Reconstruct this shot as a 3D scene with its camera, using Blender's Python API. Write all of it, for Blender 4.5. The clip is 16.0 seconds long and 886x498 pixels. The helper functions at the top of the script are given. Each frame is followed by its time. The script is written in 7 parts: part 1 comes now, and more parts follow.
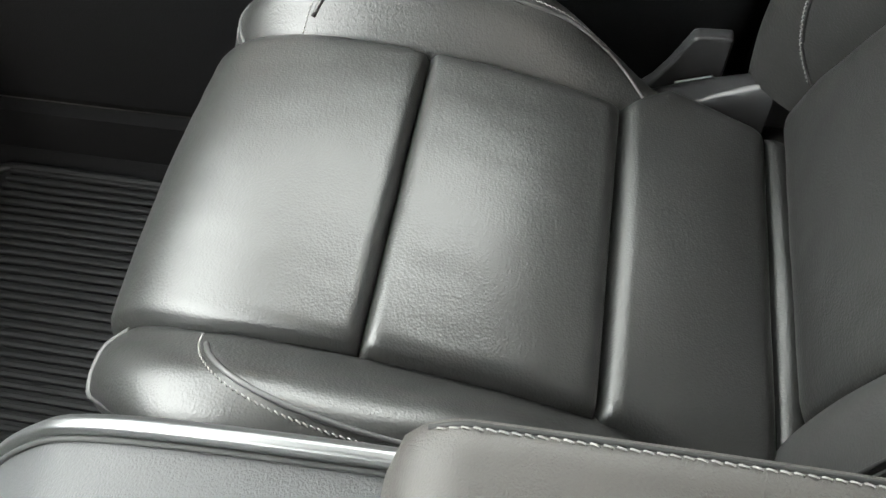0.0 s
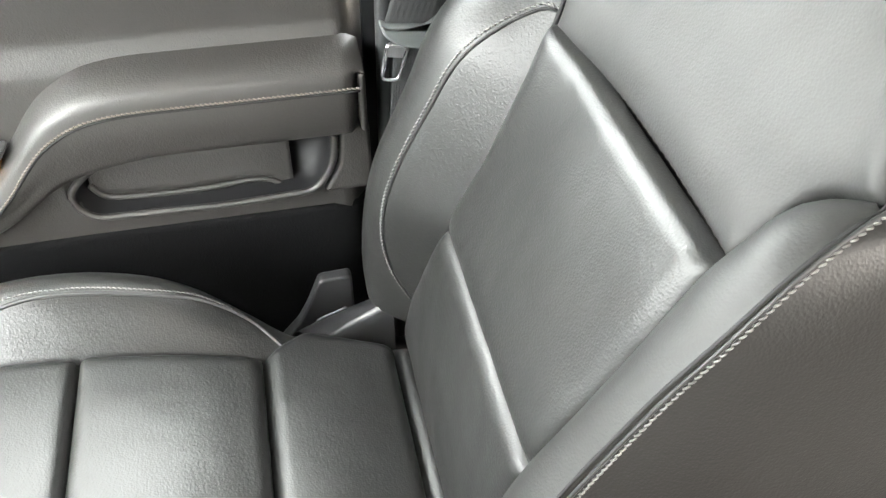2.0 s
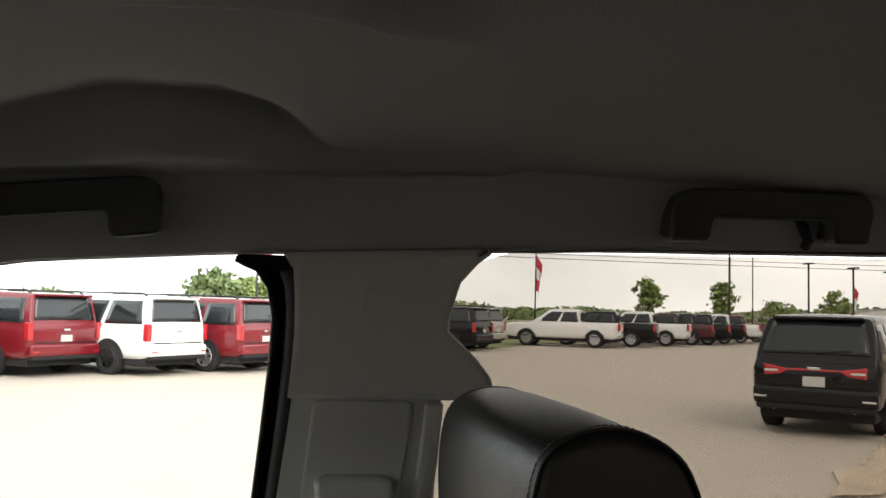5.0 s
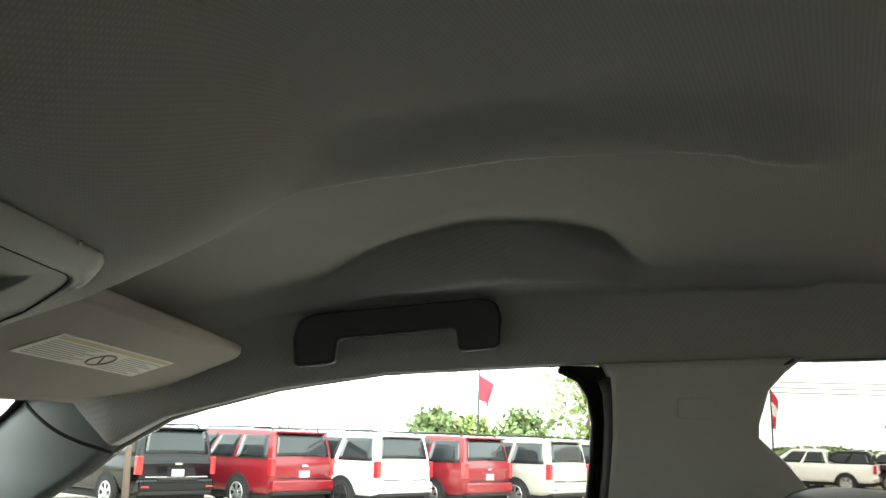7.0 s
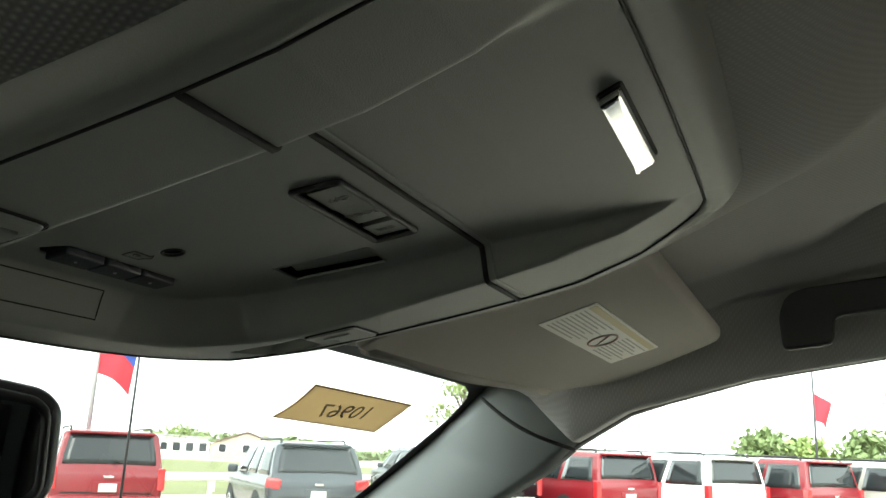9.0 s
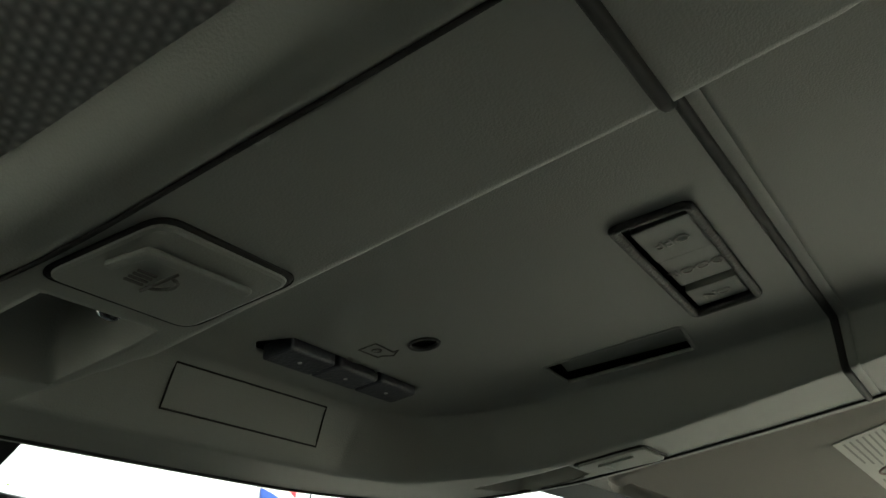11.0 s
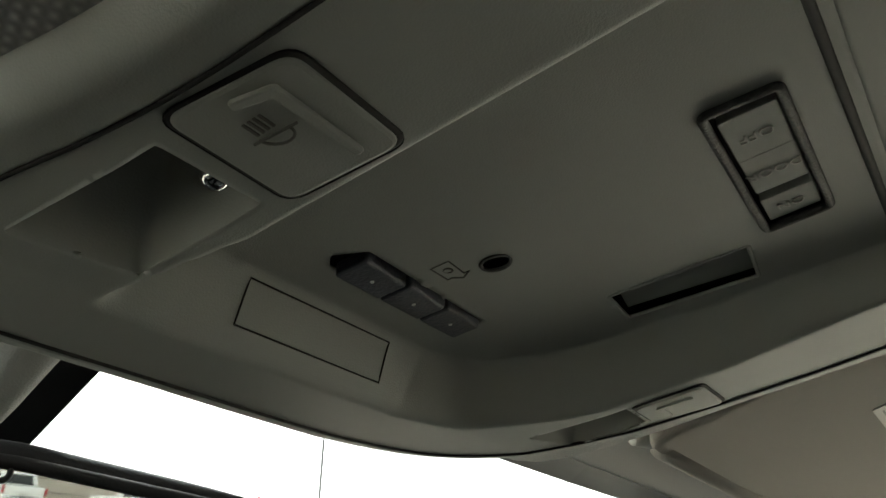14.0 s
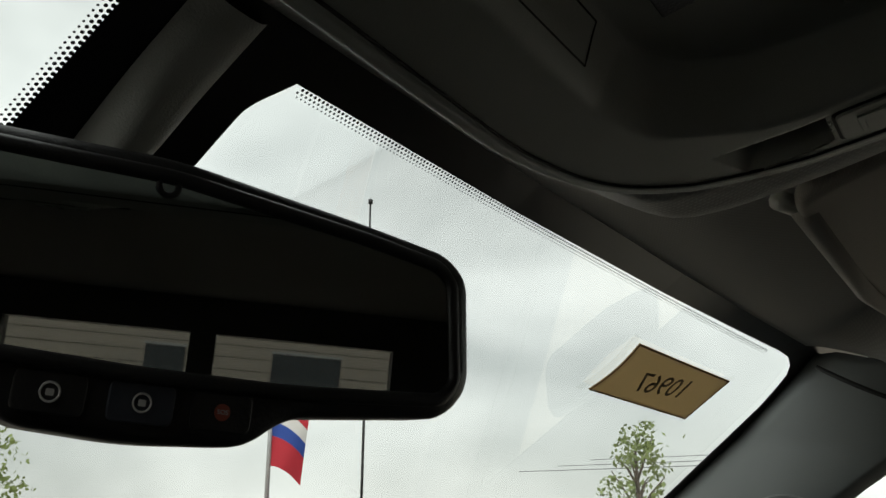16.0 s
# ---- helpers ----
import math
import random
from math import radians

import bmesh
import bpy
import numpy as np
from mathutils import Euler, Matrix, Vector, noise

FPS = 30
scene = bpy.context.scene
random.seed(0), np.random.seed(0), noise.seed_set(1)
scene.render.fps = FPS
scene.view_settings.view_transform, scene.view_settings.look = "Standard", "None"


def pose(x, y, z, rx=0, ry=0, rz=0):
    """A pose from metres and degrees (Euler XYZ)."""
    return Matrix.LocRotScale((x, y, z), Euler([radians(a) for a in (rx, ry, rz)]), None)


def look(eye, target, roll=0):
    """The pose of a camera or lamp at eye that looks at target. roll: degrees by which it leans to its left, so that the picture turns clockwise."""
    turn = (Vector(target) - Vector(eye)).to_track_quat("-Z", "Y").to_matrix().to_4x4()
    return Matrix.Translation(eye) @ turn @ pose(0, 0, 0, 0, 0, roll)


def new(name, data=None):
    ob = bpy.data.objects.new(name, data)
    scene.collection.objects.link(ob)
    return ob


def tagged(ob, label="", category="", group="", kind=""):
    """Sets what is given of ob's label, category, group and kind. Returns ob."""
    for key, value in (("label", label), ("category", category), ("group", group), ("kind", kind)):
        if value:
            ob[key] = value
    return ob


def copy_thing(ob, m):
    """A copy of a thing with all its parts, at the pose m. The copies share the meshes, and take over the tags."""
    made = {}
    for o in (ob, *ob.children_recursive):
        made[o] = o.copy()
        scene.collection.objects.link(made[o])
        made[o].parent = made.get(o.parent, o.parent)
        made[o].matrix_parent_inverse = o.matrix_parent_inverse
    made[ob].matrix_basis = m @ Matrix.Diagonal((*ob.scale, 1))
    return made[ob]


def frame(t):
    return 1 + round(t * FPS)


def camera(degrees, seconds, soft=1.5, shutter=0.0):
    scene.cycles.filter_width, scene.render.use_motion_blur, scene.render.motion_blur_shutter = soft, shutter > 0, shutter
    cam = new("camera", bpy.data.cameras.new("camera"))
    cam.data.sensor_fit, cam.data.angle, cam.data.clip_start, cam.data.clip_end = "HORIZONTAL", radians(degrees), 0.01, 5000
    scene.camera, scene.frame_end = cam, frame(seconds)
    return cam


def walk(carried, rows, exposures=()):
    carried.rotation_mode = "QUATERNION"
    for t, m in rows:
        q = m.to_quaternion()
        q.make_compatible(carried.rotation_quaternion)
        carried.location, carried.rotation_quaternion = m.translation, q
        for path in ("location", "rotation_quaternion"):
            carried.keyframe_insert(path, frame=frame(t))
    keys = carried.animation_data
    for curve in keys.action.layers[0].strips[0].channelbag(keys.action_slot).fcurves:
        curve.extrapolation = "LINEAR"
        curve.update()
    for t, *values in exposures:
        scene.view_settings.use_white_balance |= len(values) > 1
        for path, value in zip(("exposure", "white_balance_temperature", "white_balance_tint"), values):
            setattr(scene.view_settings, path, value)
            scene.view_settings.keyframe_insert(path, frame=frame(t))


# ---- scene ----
cam = camera(54.72, 16.0)
EXPOSURES = [
    (0, 4.4, 6500, 9), (1.5, 5.1, 6500, 10), (2.5, 4.82, 6500, 12), (3, 4.05, 6700, 17),
    (3.5, 2.95, 6700, 18), (4, 1.8, 6650, 18), (4.5, 1.35, 6500, 16), (7, 2.4, 6200, 0),
    (8.5, 2.4, 6200, 0), (9.5, 2.15, 6200, -5), (10, 2.1, 6200, -7), (12.5, 2.95, 6500, 3),
    (13.5, 3.05, 6500, 3), (14, 2.8, 6500, 3), (14.5, 2.25, 6500, 0), (15, 1.55, 6500, 0),
    (15.5, 0.45, 6500, 4), (16, 0.3, 6500, 5),
]
PATH = [
    (0, pose(-0.0039, 0.0984, 1.5202, 32.770, 1.085, -80.343)),
    (0.5, pose(0.0041, 0.0604, 1.5490, 31.911, 0.754, -87.119)),
    (1, pose(-0.0142, 0.0272, 1.5741, 34.780, 0.314, -93.629)),
    (1.5, pose(-0.0320, 0.0160, 1.5948, 40.458, 0.059, -98.741)),
    (2, pose(-0.0597, -0.0099, 1.6249, 47.209, -0.608, -102.423)),
    (2.5, pose(-0.0771, -0.0293, 1.6454, 54.739, -0.806, -104.863)),
    (3, pose(-0.1011, -0.0574, 1.6727, 61.791, -1.056, -106.240)),
    (3.5, pose(-0.1112, -0.1028, 1.6899, 67.334, -1.414, -105.610)),
    (4, pose(-0.1689, -0.1323, 1.7175, 76.319, -1.438, -104.737)),
    (4.5, pose(-0.2010, -0.1321, 1.7331, 87.481, -1.671, -104.533)),
    (4.7, pose(-0.2082, -0.1368, 1.7311, 91.379, -1.554, -104.307)),
    (6.8, pose(-0.3164, -0.0404, 1.6921, 102.730, -1.776, -89.426)),
    (7, pose(-0.3189, -0.0227, 1.6885, 102.763, -1.683, -87.268)),
    (7.5, pose(-0.3487, 0.0037, 1.6842, 102.526, -2.234, -81.854)),
    (8, pose(-0.3678, 0.0370, 1.6827, 102.826, -2.180, -77.229)),
    (8.5, pose(-0.3138, 0.0874, 1.6688, 103.349, -2.177, -72.075)),
    (9, pose(-0.2617, 0.1586, 1.6558, 103.557, -2.148, -66.852)),
    (9.5, pose(-0.2441, 0.1982, 1.6569, 104.111, -2.053, -62.616)),
    (10, pose(-0.2357, 0.2242, 1.6634, 104.740, -2.126, -59.801)),
    (10.2, pose(-0.2265, 0.2295, 1.6643, 106.809, -2.226, -58.949)),
    (12.3, pose(-0.1874, 0.2729, 1.6459, 114.949, -0.924, -55.596)),
    (12.5, pose(-0.1895, 0.2717, 1.6469, 114.970, -0.839, -55.682)),
    (13, pose(-0.1905, 0.2739, 1.6459, 115.055, -0.578, -56.059)),
    (13.5, pose(-0.1906, 0.2744, 1.6453, 115.054, -0.353, -56.525)),
    (14, pose(-0.1986, 0.2779, 1.6285, 115.187, -0.306, -56.930)),
    (14.5, pose(-0.2084, 0.3111, 1.6025, 114.325, 0.300, -57.293)),
    (15, pose(-0.2022, 0.3394, 1.5754, 114.653, 0.556, -56.122)),
    (15.5, pose(-0.1979, 0.3531, 1.5734, 110.732, 0.649, -56.213)),
    (16, pose(-0.1957, 0.3537, 1.5748, 108.548, 0.581, -56.179)),
]
walk(cam, PATH, EXPOSURES)
# ---- world, sun and light ----
world = bpy.data.worlds.new("overcast_sky")
scene.world = world
world.use_nodes = True
wn, wl = world.node_tree.nodes, world.node_tree.links
wn.clear()
w_out = wn.new("ShaderNodeOutputWorld")
w_bg = wn.new("ShaderNodeBackground")
w_sky = wn.new("ShaderNodeTexSky")
w_sky.sky_type = "NISHITA"
w_sky.sun_disc = False
w_sky.sun_elevation = radians(34)
w_sky.sun_rotation = radians(250)
w_sky.air_density, w_sky.dust_density = 1.0, 3.0
w_co = wn.new("ShaderNodeTexCoord")
w_map = wn.new("ShaderNodeMapping")
w_map.inputs["Scale"].default_value = (1.0, 1.0, 1.7)
w_map.inputs["Location"].default_value = (0.40, 0.25, 0.10)
w_n = wn.new("ShaderNodeTexNoise")
w_n.inputs["Scale"].default_value = 2.0
w_n.inputs["Detail"].default_value = 5.0
w_n.inputs["Roughness"].default_value = 0.45
w_n.inputs["Distortion"].default_value = 0.3
w_r = wn.new("ShaderNodeValToRGB")
w_r.color_ramp.elements[0].position, w_r.color_ramp.elements[0].color = 0.33, (4.25, 4.4, 4.2, 1)
w_r.color_ramp.elements[1].position, w_r.color_ramp.elements[1].color = 0.68, (9.9, 10.0, 9.6, 1)
w_mix = wn.new("ShaderNodeMix")
w_mix.data_type = "RGBA"
w_mix.inputs[0].default_value = 0.9
wl.new(w_co.outputs["Generated"], w_map.inputs["Vector"])
wl.new(w_map.outputs["Vector"], w_n.inputs["Vector"])
wl.new(w_n.outputs["Fac"], w_r.inputs["Fac"])
wl.new(w_sky.outputs["Color"], w_mix.inputs[6])
wl.new(w_r.outputs["Color"], w_mix.inputs[7])
wl.new(w_mix.outputs[2], w_bg.inputs["Color"])
w_bg.inputs["Strength"].default_value = 0.15
wl.new(w_bg.outputs[0], w_out.inputs[0])

sun_data = bpy.data.lights.new("sun", "SUN")
sun_data.energy, sun_data.angle, sun_data.color = 0.8, radians(40), (1.0, 0.96, 0.9)
sun = new("sun", sun_data)
sun.matrix_world = look((-7.8, -2.8, 5.6), (0, 0, 0))


# ---- materials ----
def mat(name, color, rough=0.5, metal=0.0, grain=0.0, grain_scale=400.0, stain=0.0, stain_scale=6.0, coat=0.0, spec=0.5, detail=3.0):
    m = bpy.data.materials.new(name)
    m.use_nodes = True
    n, l = m.node_tree.nodes, m.node_tree.links
    b = n["Principled BSDF"]
    b.inputs["Base Color"].default_value = (*color, 1)
    b.inputs["Roughness"].default_value = rough
    b.inputs["Metallic"].default_value = metal
    b.inputs["Specular IOR Level"].default_value = spec
    if coat:
        b.inputs["Coat Weight"].default_value = coat
        b.inputs["Coat Roughness"].default_value = 0.06
    co = n.new("ShaderNodeTexCoord")
    if stain:
        t = n.new("ShaderNodeTexNoise")
        t.inputs["Scale"].default_value = stain_scale
        t.inputs["Detail"].default_value = 4.0
        mr = n.new("ShaderNodeMapRange")
        mr.inputs[3].default_value, mr.inputs[4].default_value = 1 - stain, 1 + stain
        mx = n.new("ShaderNodeMix")
        mx.data_type, mx.blend_type = "RGBA", "MULTIPLY"
        mx.inputs[0].default_value = 1.0
        mx.inputs[6].default_value = (*color, 1)
        l.new(co.outputs["Object"], t.inputs["Vector"])
        l.new(t.outputs["Fac"], mr.inputs[0])
        l.new(mr.outputs[0], mx.inputs[7])
        l.new(mx.outputs[2], b.inputs["Base Color"])
        rr = n.new("ShaderNodeMapRange")
        rr.inputs[3].default_value, rr.inputs[4].default_value = max(0.02, rough - stain * 0.3), min(1, rough + stain * 0.3)
        l.new(t.outputs["Fac"], rr.inputs[0])
        l.new(rr.outputs[0], b.inputs["Roughness"])
    if grain:
        g = n.new("ShaderNodeTexNoise")
        g.inputs["Scale"].default_value = grain_scale
        g.inputs["Detail"].default_value = detail
        bp = n.new("ShaderNodeBump")
        bp.inputs["Strength"].default_value = grain
        bp.inputs["Distance"].default_value = 0.002
        l.new(co.outputs["Object"], g.inputs["Vector"])
        l.new(g.outputs["Fac"], bp.inputs["Height"])
        l.new(bp.outputs["Normal"], b.inputs["Normal"])
    return m


def leather_mat(name, color, rough, relief=1.0):
    """Pebbled hide: cells, fine wrinkles running across, and soft folds."""
    m = mat(name, color, rough, stain=0.10, stain_scale=9.0, spec=0.66)
    n, l = m.node_tree.nodes, m.node_tree.links
    b = n["Principled BSDF"]
    co = n.new("ShaderNodeTexCoord")
    mp = n.new("ShaderNodeMapping")
    mp.inputs["Scale"].default_value = (0.55, 1.5, 1.2)
    mp.inputs["Rotation"].default_value = (0, 0, 0.35)
    w = n.new("ShaderNodeTexNoise")
    w.inputs["Scale"].default_value = 230.0
    w.inputs["Detail"].default_value = 4.0
    w.inputs["Distortion"].default_value = 0.8
    v = n.new("ShaderNodeTexVoronoi")
    v.inputs["Scale"].default_value = 520.0
    f = n.new("ShaderNodeTexNoise")
    f.inputs["Scale"].default_value = 16.0
    f.inputs["Detail"].default_value = 3.0
    f.inputs["Distortion"].default_value = 1.2
    mk = n.new("ShaderNodeMapping")
    mk.inputs["Scale"].default_value = (0.25, 1.6, 0.9)
    mk.inputs["Rotation"].default_value = (0.2, 0.1, -0.6)
    k = n.new("ShaderNodeTexNoise")
    k.inputs["Scale"].default_value = 60.0
    k.inputs["Detail"].default_value = 3.0
    k.inputs["Distortion"].default_value = 1.0
    l.new(co.outputs["Object"], mk.inputs["Vector"])
    l.new(mk.outputs["Vector"], k.inputs["Vector"])
    l.new(co.outputs["Object"], mp.inputs["Vector"])
    l.new(mp.outputs["Vector"], w.inputs["Vector"])
    l.new(co.outputs["Object"], v.inputs["Vector"])
    l.new(mp.outputs["Vector"], f.inputs["Vector"])
    last = None
    for tex, out, strength, dist in ((f, "Fac", 0.045, 0.005), (k, "Fac", 0.05, 0.0018), (w, "Fac", 0.22, 0.0010), (v, "Distance", 0.26, 0.0007)):
        bp = n.new("ShaderNodeBump")
        bp.inputs["Strength"].default_value = strength * relief
        bp.inputs["Distance"].default_value = dist
        l.new(tex.outputs[out], bp.inputs["Height"])
        if last:
            l.new(last.outputs["Normal"], bp.inputs["Normal"])
        last = bp
    l.new(last.outputs["Normal"], b.inputs["Normal"])
    return m


def weave_mat(name, color, scale, strength=0.6):
    """Knitted headliner cloth: a grid of little loops."""
    m = mat(name, color, 0.95, stain=0.06, stain_scale=5.0, spec=0.1)
    n, l = m.node_tree.nodes, m.node_tree.links
    b = n["Principled BSDF"]
    base = b.inputs["Base Color"].links[0].from_socket
    co = n.new("ShaderNodeTexCoord")
    mp = n.new("ShaderNodeMapping")
    mp.inputs["Rotation"].default_value = (0, 0, radians(22))
    ws = []
    for d in ("X", "Y"):
        w = n.new("ShaderNodeTexWave")
        w.bands_direction = d
        w.inputs["Scale"].default_value = scale
        w.inputs["Distortion"].default_value = 0.35
        w.inputs["Detail"].default_value = 1.0
        w.inputs["Detail Scale"].default_value = 1.5
        l.new(mp.outputs["Vector"], w.inputs["Vector"])
        ws.append(w)
    l.new(co.outputs["Object"], mp.inputs["Vector"])
    mu = n.new("ShaderNodeMath")
    mu.operation = "MULTIPLY"
    l.new(ws[0].outputs["Fac"], mu.inputs[0])
    l.new(ws[1].outputs["Fac"], mu.inputs[1])
    r = n.new("ShaderNodeMapRange")
    r.inputs[3].default_value, r.inputs[4].default_value = 0.56, 1.26
    l.new(mu.outputs[0], r.inputs[0])
    mx = n.new("ShaderNodeMix")
    mx.data_type, mx.blend_type = "RGBA", "MULTIPLY"
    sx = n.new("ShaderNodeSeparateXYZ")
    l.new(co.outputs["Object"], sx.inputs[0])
    # weave pattern fades out from the driver's side towards +x
    faded = n.new("ShaderNodeMapRange")
    faded.inputs[1].default_value, faded.inputs[2].default_value = -0.21, -0.08
    faded.inputs[3].default_value, faded.inputs[4].default_value = 1.0, 0.22
    l.new(sx.outputs[0], faded.inputs[0])
    l.new(faded.outputs[0], mx.inputs[0])
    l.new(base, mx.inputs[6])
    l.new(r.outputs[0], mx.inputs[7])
    l.new(mx.outputs[2], b.inputs["Base Color"])
    bp = n.new("ShaderNodeBump")
    bs = n.new("ShaderNodeMath")
    bs.operation = "MULTIPLY"
    bs.inputs[1].default_value = strength
    l.new(faded.outputs[0], bs.inputs[0])
    l.new(bs.outputs[0], bp.inputs["Strength"])
    bp.inputs["Distance"].default_value = 0.001
    l.new(mu.outputs[0], bp.inputs["Height"])
    l.new(bp.outputs["Normal"], b.inputs["Normal"])
    return m


def webbing_mat(name, color):
    m = mat(name, color, 0.6, spec=0.3)
    n, l = m.node_tree.nodes, m.node_tree.links
    b = n["Principled BSDF"]
    uv = n.new("ShaderNodeUVMap")
    mp = n.new("ShaderNodeMapping")
    mp.inputs["Scale"].default_value = (1, 60, 1)
    w = n.new("ShaderNodeTexWave")
    w.bands_direction = "X"
    w.inputs["Scale"].default_value = 2.6
    w2 = n.new("ShaderNodeTexWave")
    w2.bands_direction = "DIAGONAL"
    w2.inputs["Scale"].default_value = 9.0
    l.new(uv.outputs[0], w.inputs["Vector"])
    l.new(uv.outputs[0], mp.inputs["Vector"])
    l.new(mp.outputs[0], w2.inputs["Vector"])
    b1, b2 = n.new("ShaderNodeBump"), n.new("ShaderNodeBump")
    b1.inputs["Strength"].default_value, b1.inputs["Distance"].default_value = 0.22, 0.001
    b2.inputs["Strength"].default_value, b2.inputs["Distance"].default_value = 0.3, 0.001
    l.new(w.outputs["Fac"], b1.inputs["Height"])
    l.new(w2.outputs["Fac"], b2.inputs["Height"])
    l.new(b1.outputs[0], b2.inputs["Normal"])
    l.new(b2.outputs[0], b.inputs["Normal"])
    return m


def wood_mat(name):
    m = mat(name, (0.30, 0.13, 0.045), 0.18, coat=1.0)
    n, l = m.node_tree.nodes, m.node_tree.links
    b = n["Principled BSDF"]
    co = n.new("ShaderNodeTexCoord")
    mp = n.new("ShaderNodeMapping")
    mp.inputs["Scale"].default_value = (8, 1.2, 9)
    t = n.new("ShaderNodeTexNoise")
    t.inputs["Scale"].default_value = 9.0
    t.inputs["Detail"].default_value = 6.0
    t.inputs["Distortion"].default_value = 1.5
    r = n.new("ShaderNodeValToRGB")
    r.color_ramp.elements[0].position, r.color_ramp.elements[0].color = 0.3, (0.16, 0.06, 0.02, 1)
    r.color_ramp.elements[1].position, r.color_ramp.elements[1].color = 0.7, (0.42, 0.20, 0.07, 1)
    l.new(co.outputs["Object"], mp.inputs["Vector"])
    l.new(mp.outputs[0], t.inputs["Vector"])
    l.new(t.outputs["Fac"], r.inputs["Fac"])
    l.new(r.outputs[0], b.inputs["Base Color"])
    return m


def glass_mat(name, tint, gloss=0.08):
    """A thin pane: lets light straight through, with a surface sheen that grows at a slant."""
    m = bpy.data.materials.new(name)
    m.use_nodes = True
    n, l = m.node_tree.nodes, m.node_tree.links
    n.clear()
    o = n.new("ShaderNodeOutputMaterial")
    t = n.new("ShaderNodeBsdfTransparent")
    t.inputs["Color"].default_value = (*tint, 1)
    g = n.new("ShaderNodeBsdfGlossy")
    g.inputs["Roughness"].default_value = 0.01
    f = n.new("ShaderNodeFresnel")
    f.inputs["IOR"].default_value = 1.35
    mu = n.new("ShaderNodeMath")
    mu.operation = "MULTIPLY"
    mu.inputs[1].default_value = gloss * 10
    x = n.new("ShaderNodeMixShader")
    l.new(f.outputs[0], mu.inputs[0])
    l.new(mu.outputs[0], x.inputs[0])
    l.new(t.outputs[0], x.inputs[1])
    l.new(g.outputs[0], x.inputs[2])
    l.new(x.outputs[0], o.inputs[0])
    return m


def paper_mat(name, color):
    """Thin card that daylight glows through."""
    m = mat(name, color, 0.85, grain=0.2, grain_scale=200, stain=0.08, stain_scale=10)
    n, l = m.node_tree.nodes, m.node_tree.links
    t = n.new("ShaderNodeBsdfTranslucent")
    t.inputs["Color"].default_value = (*color, 1)
    x = n.new("ShaderNodeMixShader")
    x.inputs[0].default_value = 0.55
    l.new(n["Principled BSDF"].outputs[0], x.inputs[1])
    l.new(t.outputs[0], x.inputs[2])
    l.new(x.outputs[0], n["Material Output"].inputs[0])
    return m


LEATHER = leather_mat("black_leather", (0.0165, 0.0166, 0.0160), 0.38)
LIDSKIN = mat("lid_vinyl", (0.034, 0.031, 0.028), 0.5, grain=0.3, grain_scale=1100, stain=0.06, stain_scale=9)
LEATHER_PANEL = leather_mat("shoulder_leather", (0.0175, 0.0172, 0.0165), 0.56, 0.7)
LEATHER_SIDE = leather_mat("black_vinyl", (0.0165, 0.0155, 0.0145), 0.48)
PIPING = mat("piping", (0.04, 0.04, 0.04), 0.45)
ARMTHREAD = mat("tan_thread", (0.17, 0.145, 0.125), 0.8)
THREAD = mat("grey_thread", (0.19, 0.187, 0.18), 0.8, grain=0.4, grain_scale=900)
GRIP = mat("charcoal_grip", (0.055, 0.056, 0.058), 0.6, grain=0.3, grain_scale=900, stain=0.08)
DARK = mat("charcoal_plastic", (0.028, 0.029, 0.030), 0.55, grain=0.35, grain_scale=900, stain=0.08)
DOORSKIN = leather_mat("door_vinyl", (0.034, 0.032, 0.030), 0.46)
BLACK = mat("black_plastic", (0.010, 0.010, 0.011), 0.45, grain=0.15, grain_scale=700, stain=0.1)
MATTE = mat("matte_black", (0.0035, 0.0035, 0.0038), 0.85, grain=0.3, grain_scale=500, stain=0.15, spec=0.12)
RUBBER = mat("black_rubber", (0.0065, 0.0068, 0.0072), 0.55, spec=0.22, grain=0.2, grain_scale=300, stain=0.2, stain_scale=14)
SEAL = mat("seal_rubber", (0.045, 0.046, 0.048), 0.5, grain=0.1, grain_scale=500)
WIRETRIM = mat("wire_trim", (0.27, 0.275, 0.26), 0.62, grain=0.25, grain_scale=1100, stain=0.05)
GREYTRIM = mat("grey_trim", (0.56, 0.555, 0.52), 0.62, grain=0.25, grain_scale=1100, stain=0.05)
PILLARTRIM = mat("pillar_trim", (0.11, 0.12, 0.118), 0.55, grain=0.2, grain_scale=1100, stain=0.05)
CONSOLEMAT = mat("overhead_plastic", (0.285, 0.297, 0.272), 0.54, grain=0.10, grain_scale=2000, stain=0.06, stain_scale=12, detail=1.5)
FAINT = mat("faint_print", (0.11, 0.108, 0.10), 0.7)
CONSOLEDARK = mat("overhead_gap", (0.008, 0.008, 0.008), 0.7)
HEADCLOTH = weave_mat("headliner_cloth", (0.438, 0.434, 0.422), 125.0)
VISORCLOTH = weave_mat("visor_cloth", (0.41, 0.39, 0.355), 300.0, 0.3)
SATIN = mat("satin_silver", (0.17, 0.174, 0.174), 0.36, metal=0.9, grain=0.05, grain_scale=600, stain=0.05)
CHROME = mat("chrome", (0.75, 0.76, 0.77), 0.08, metal=1.0, stain=0.05)
WEBBING = webbing_mat("belt_webbing", (0.040, 0.041, 0.042))
WOOD = wood_mat("wood_trim")
PAPER = paper_mat("cardboard", (0.58, 0.48, 0.32))
PAPEREDGE = mat("cardboard_border", (0.20, 0.10, 0.04), 0.8)
INK = mat("marker_ink", (0.15, 0.12, 0.08), 0.7)
WHITE = mat("white_label", (0.78, 0.77, 0.73), 0.7, stain=0.05)
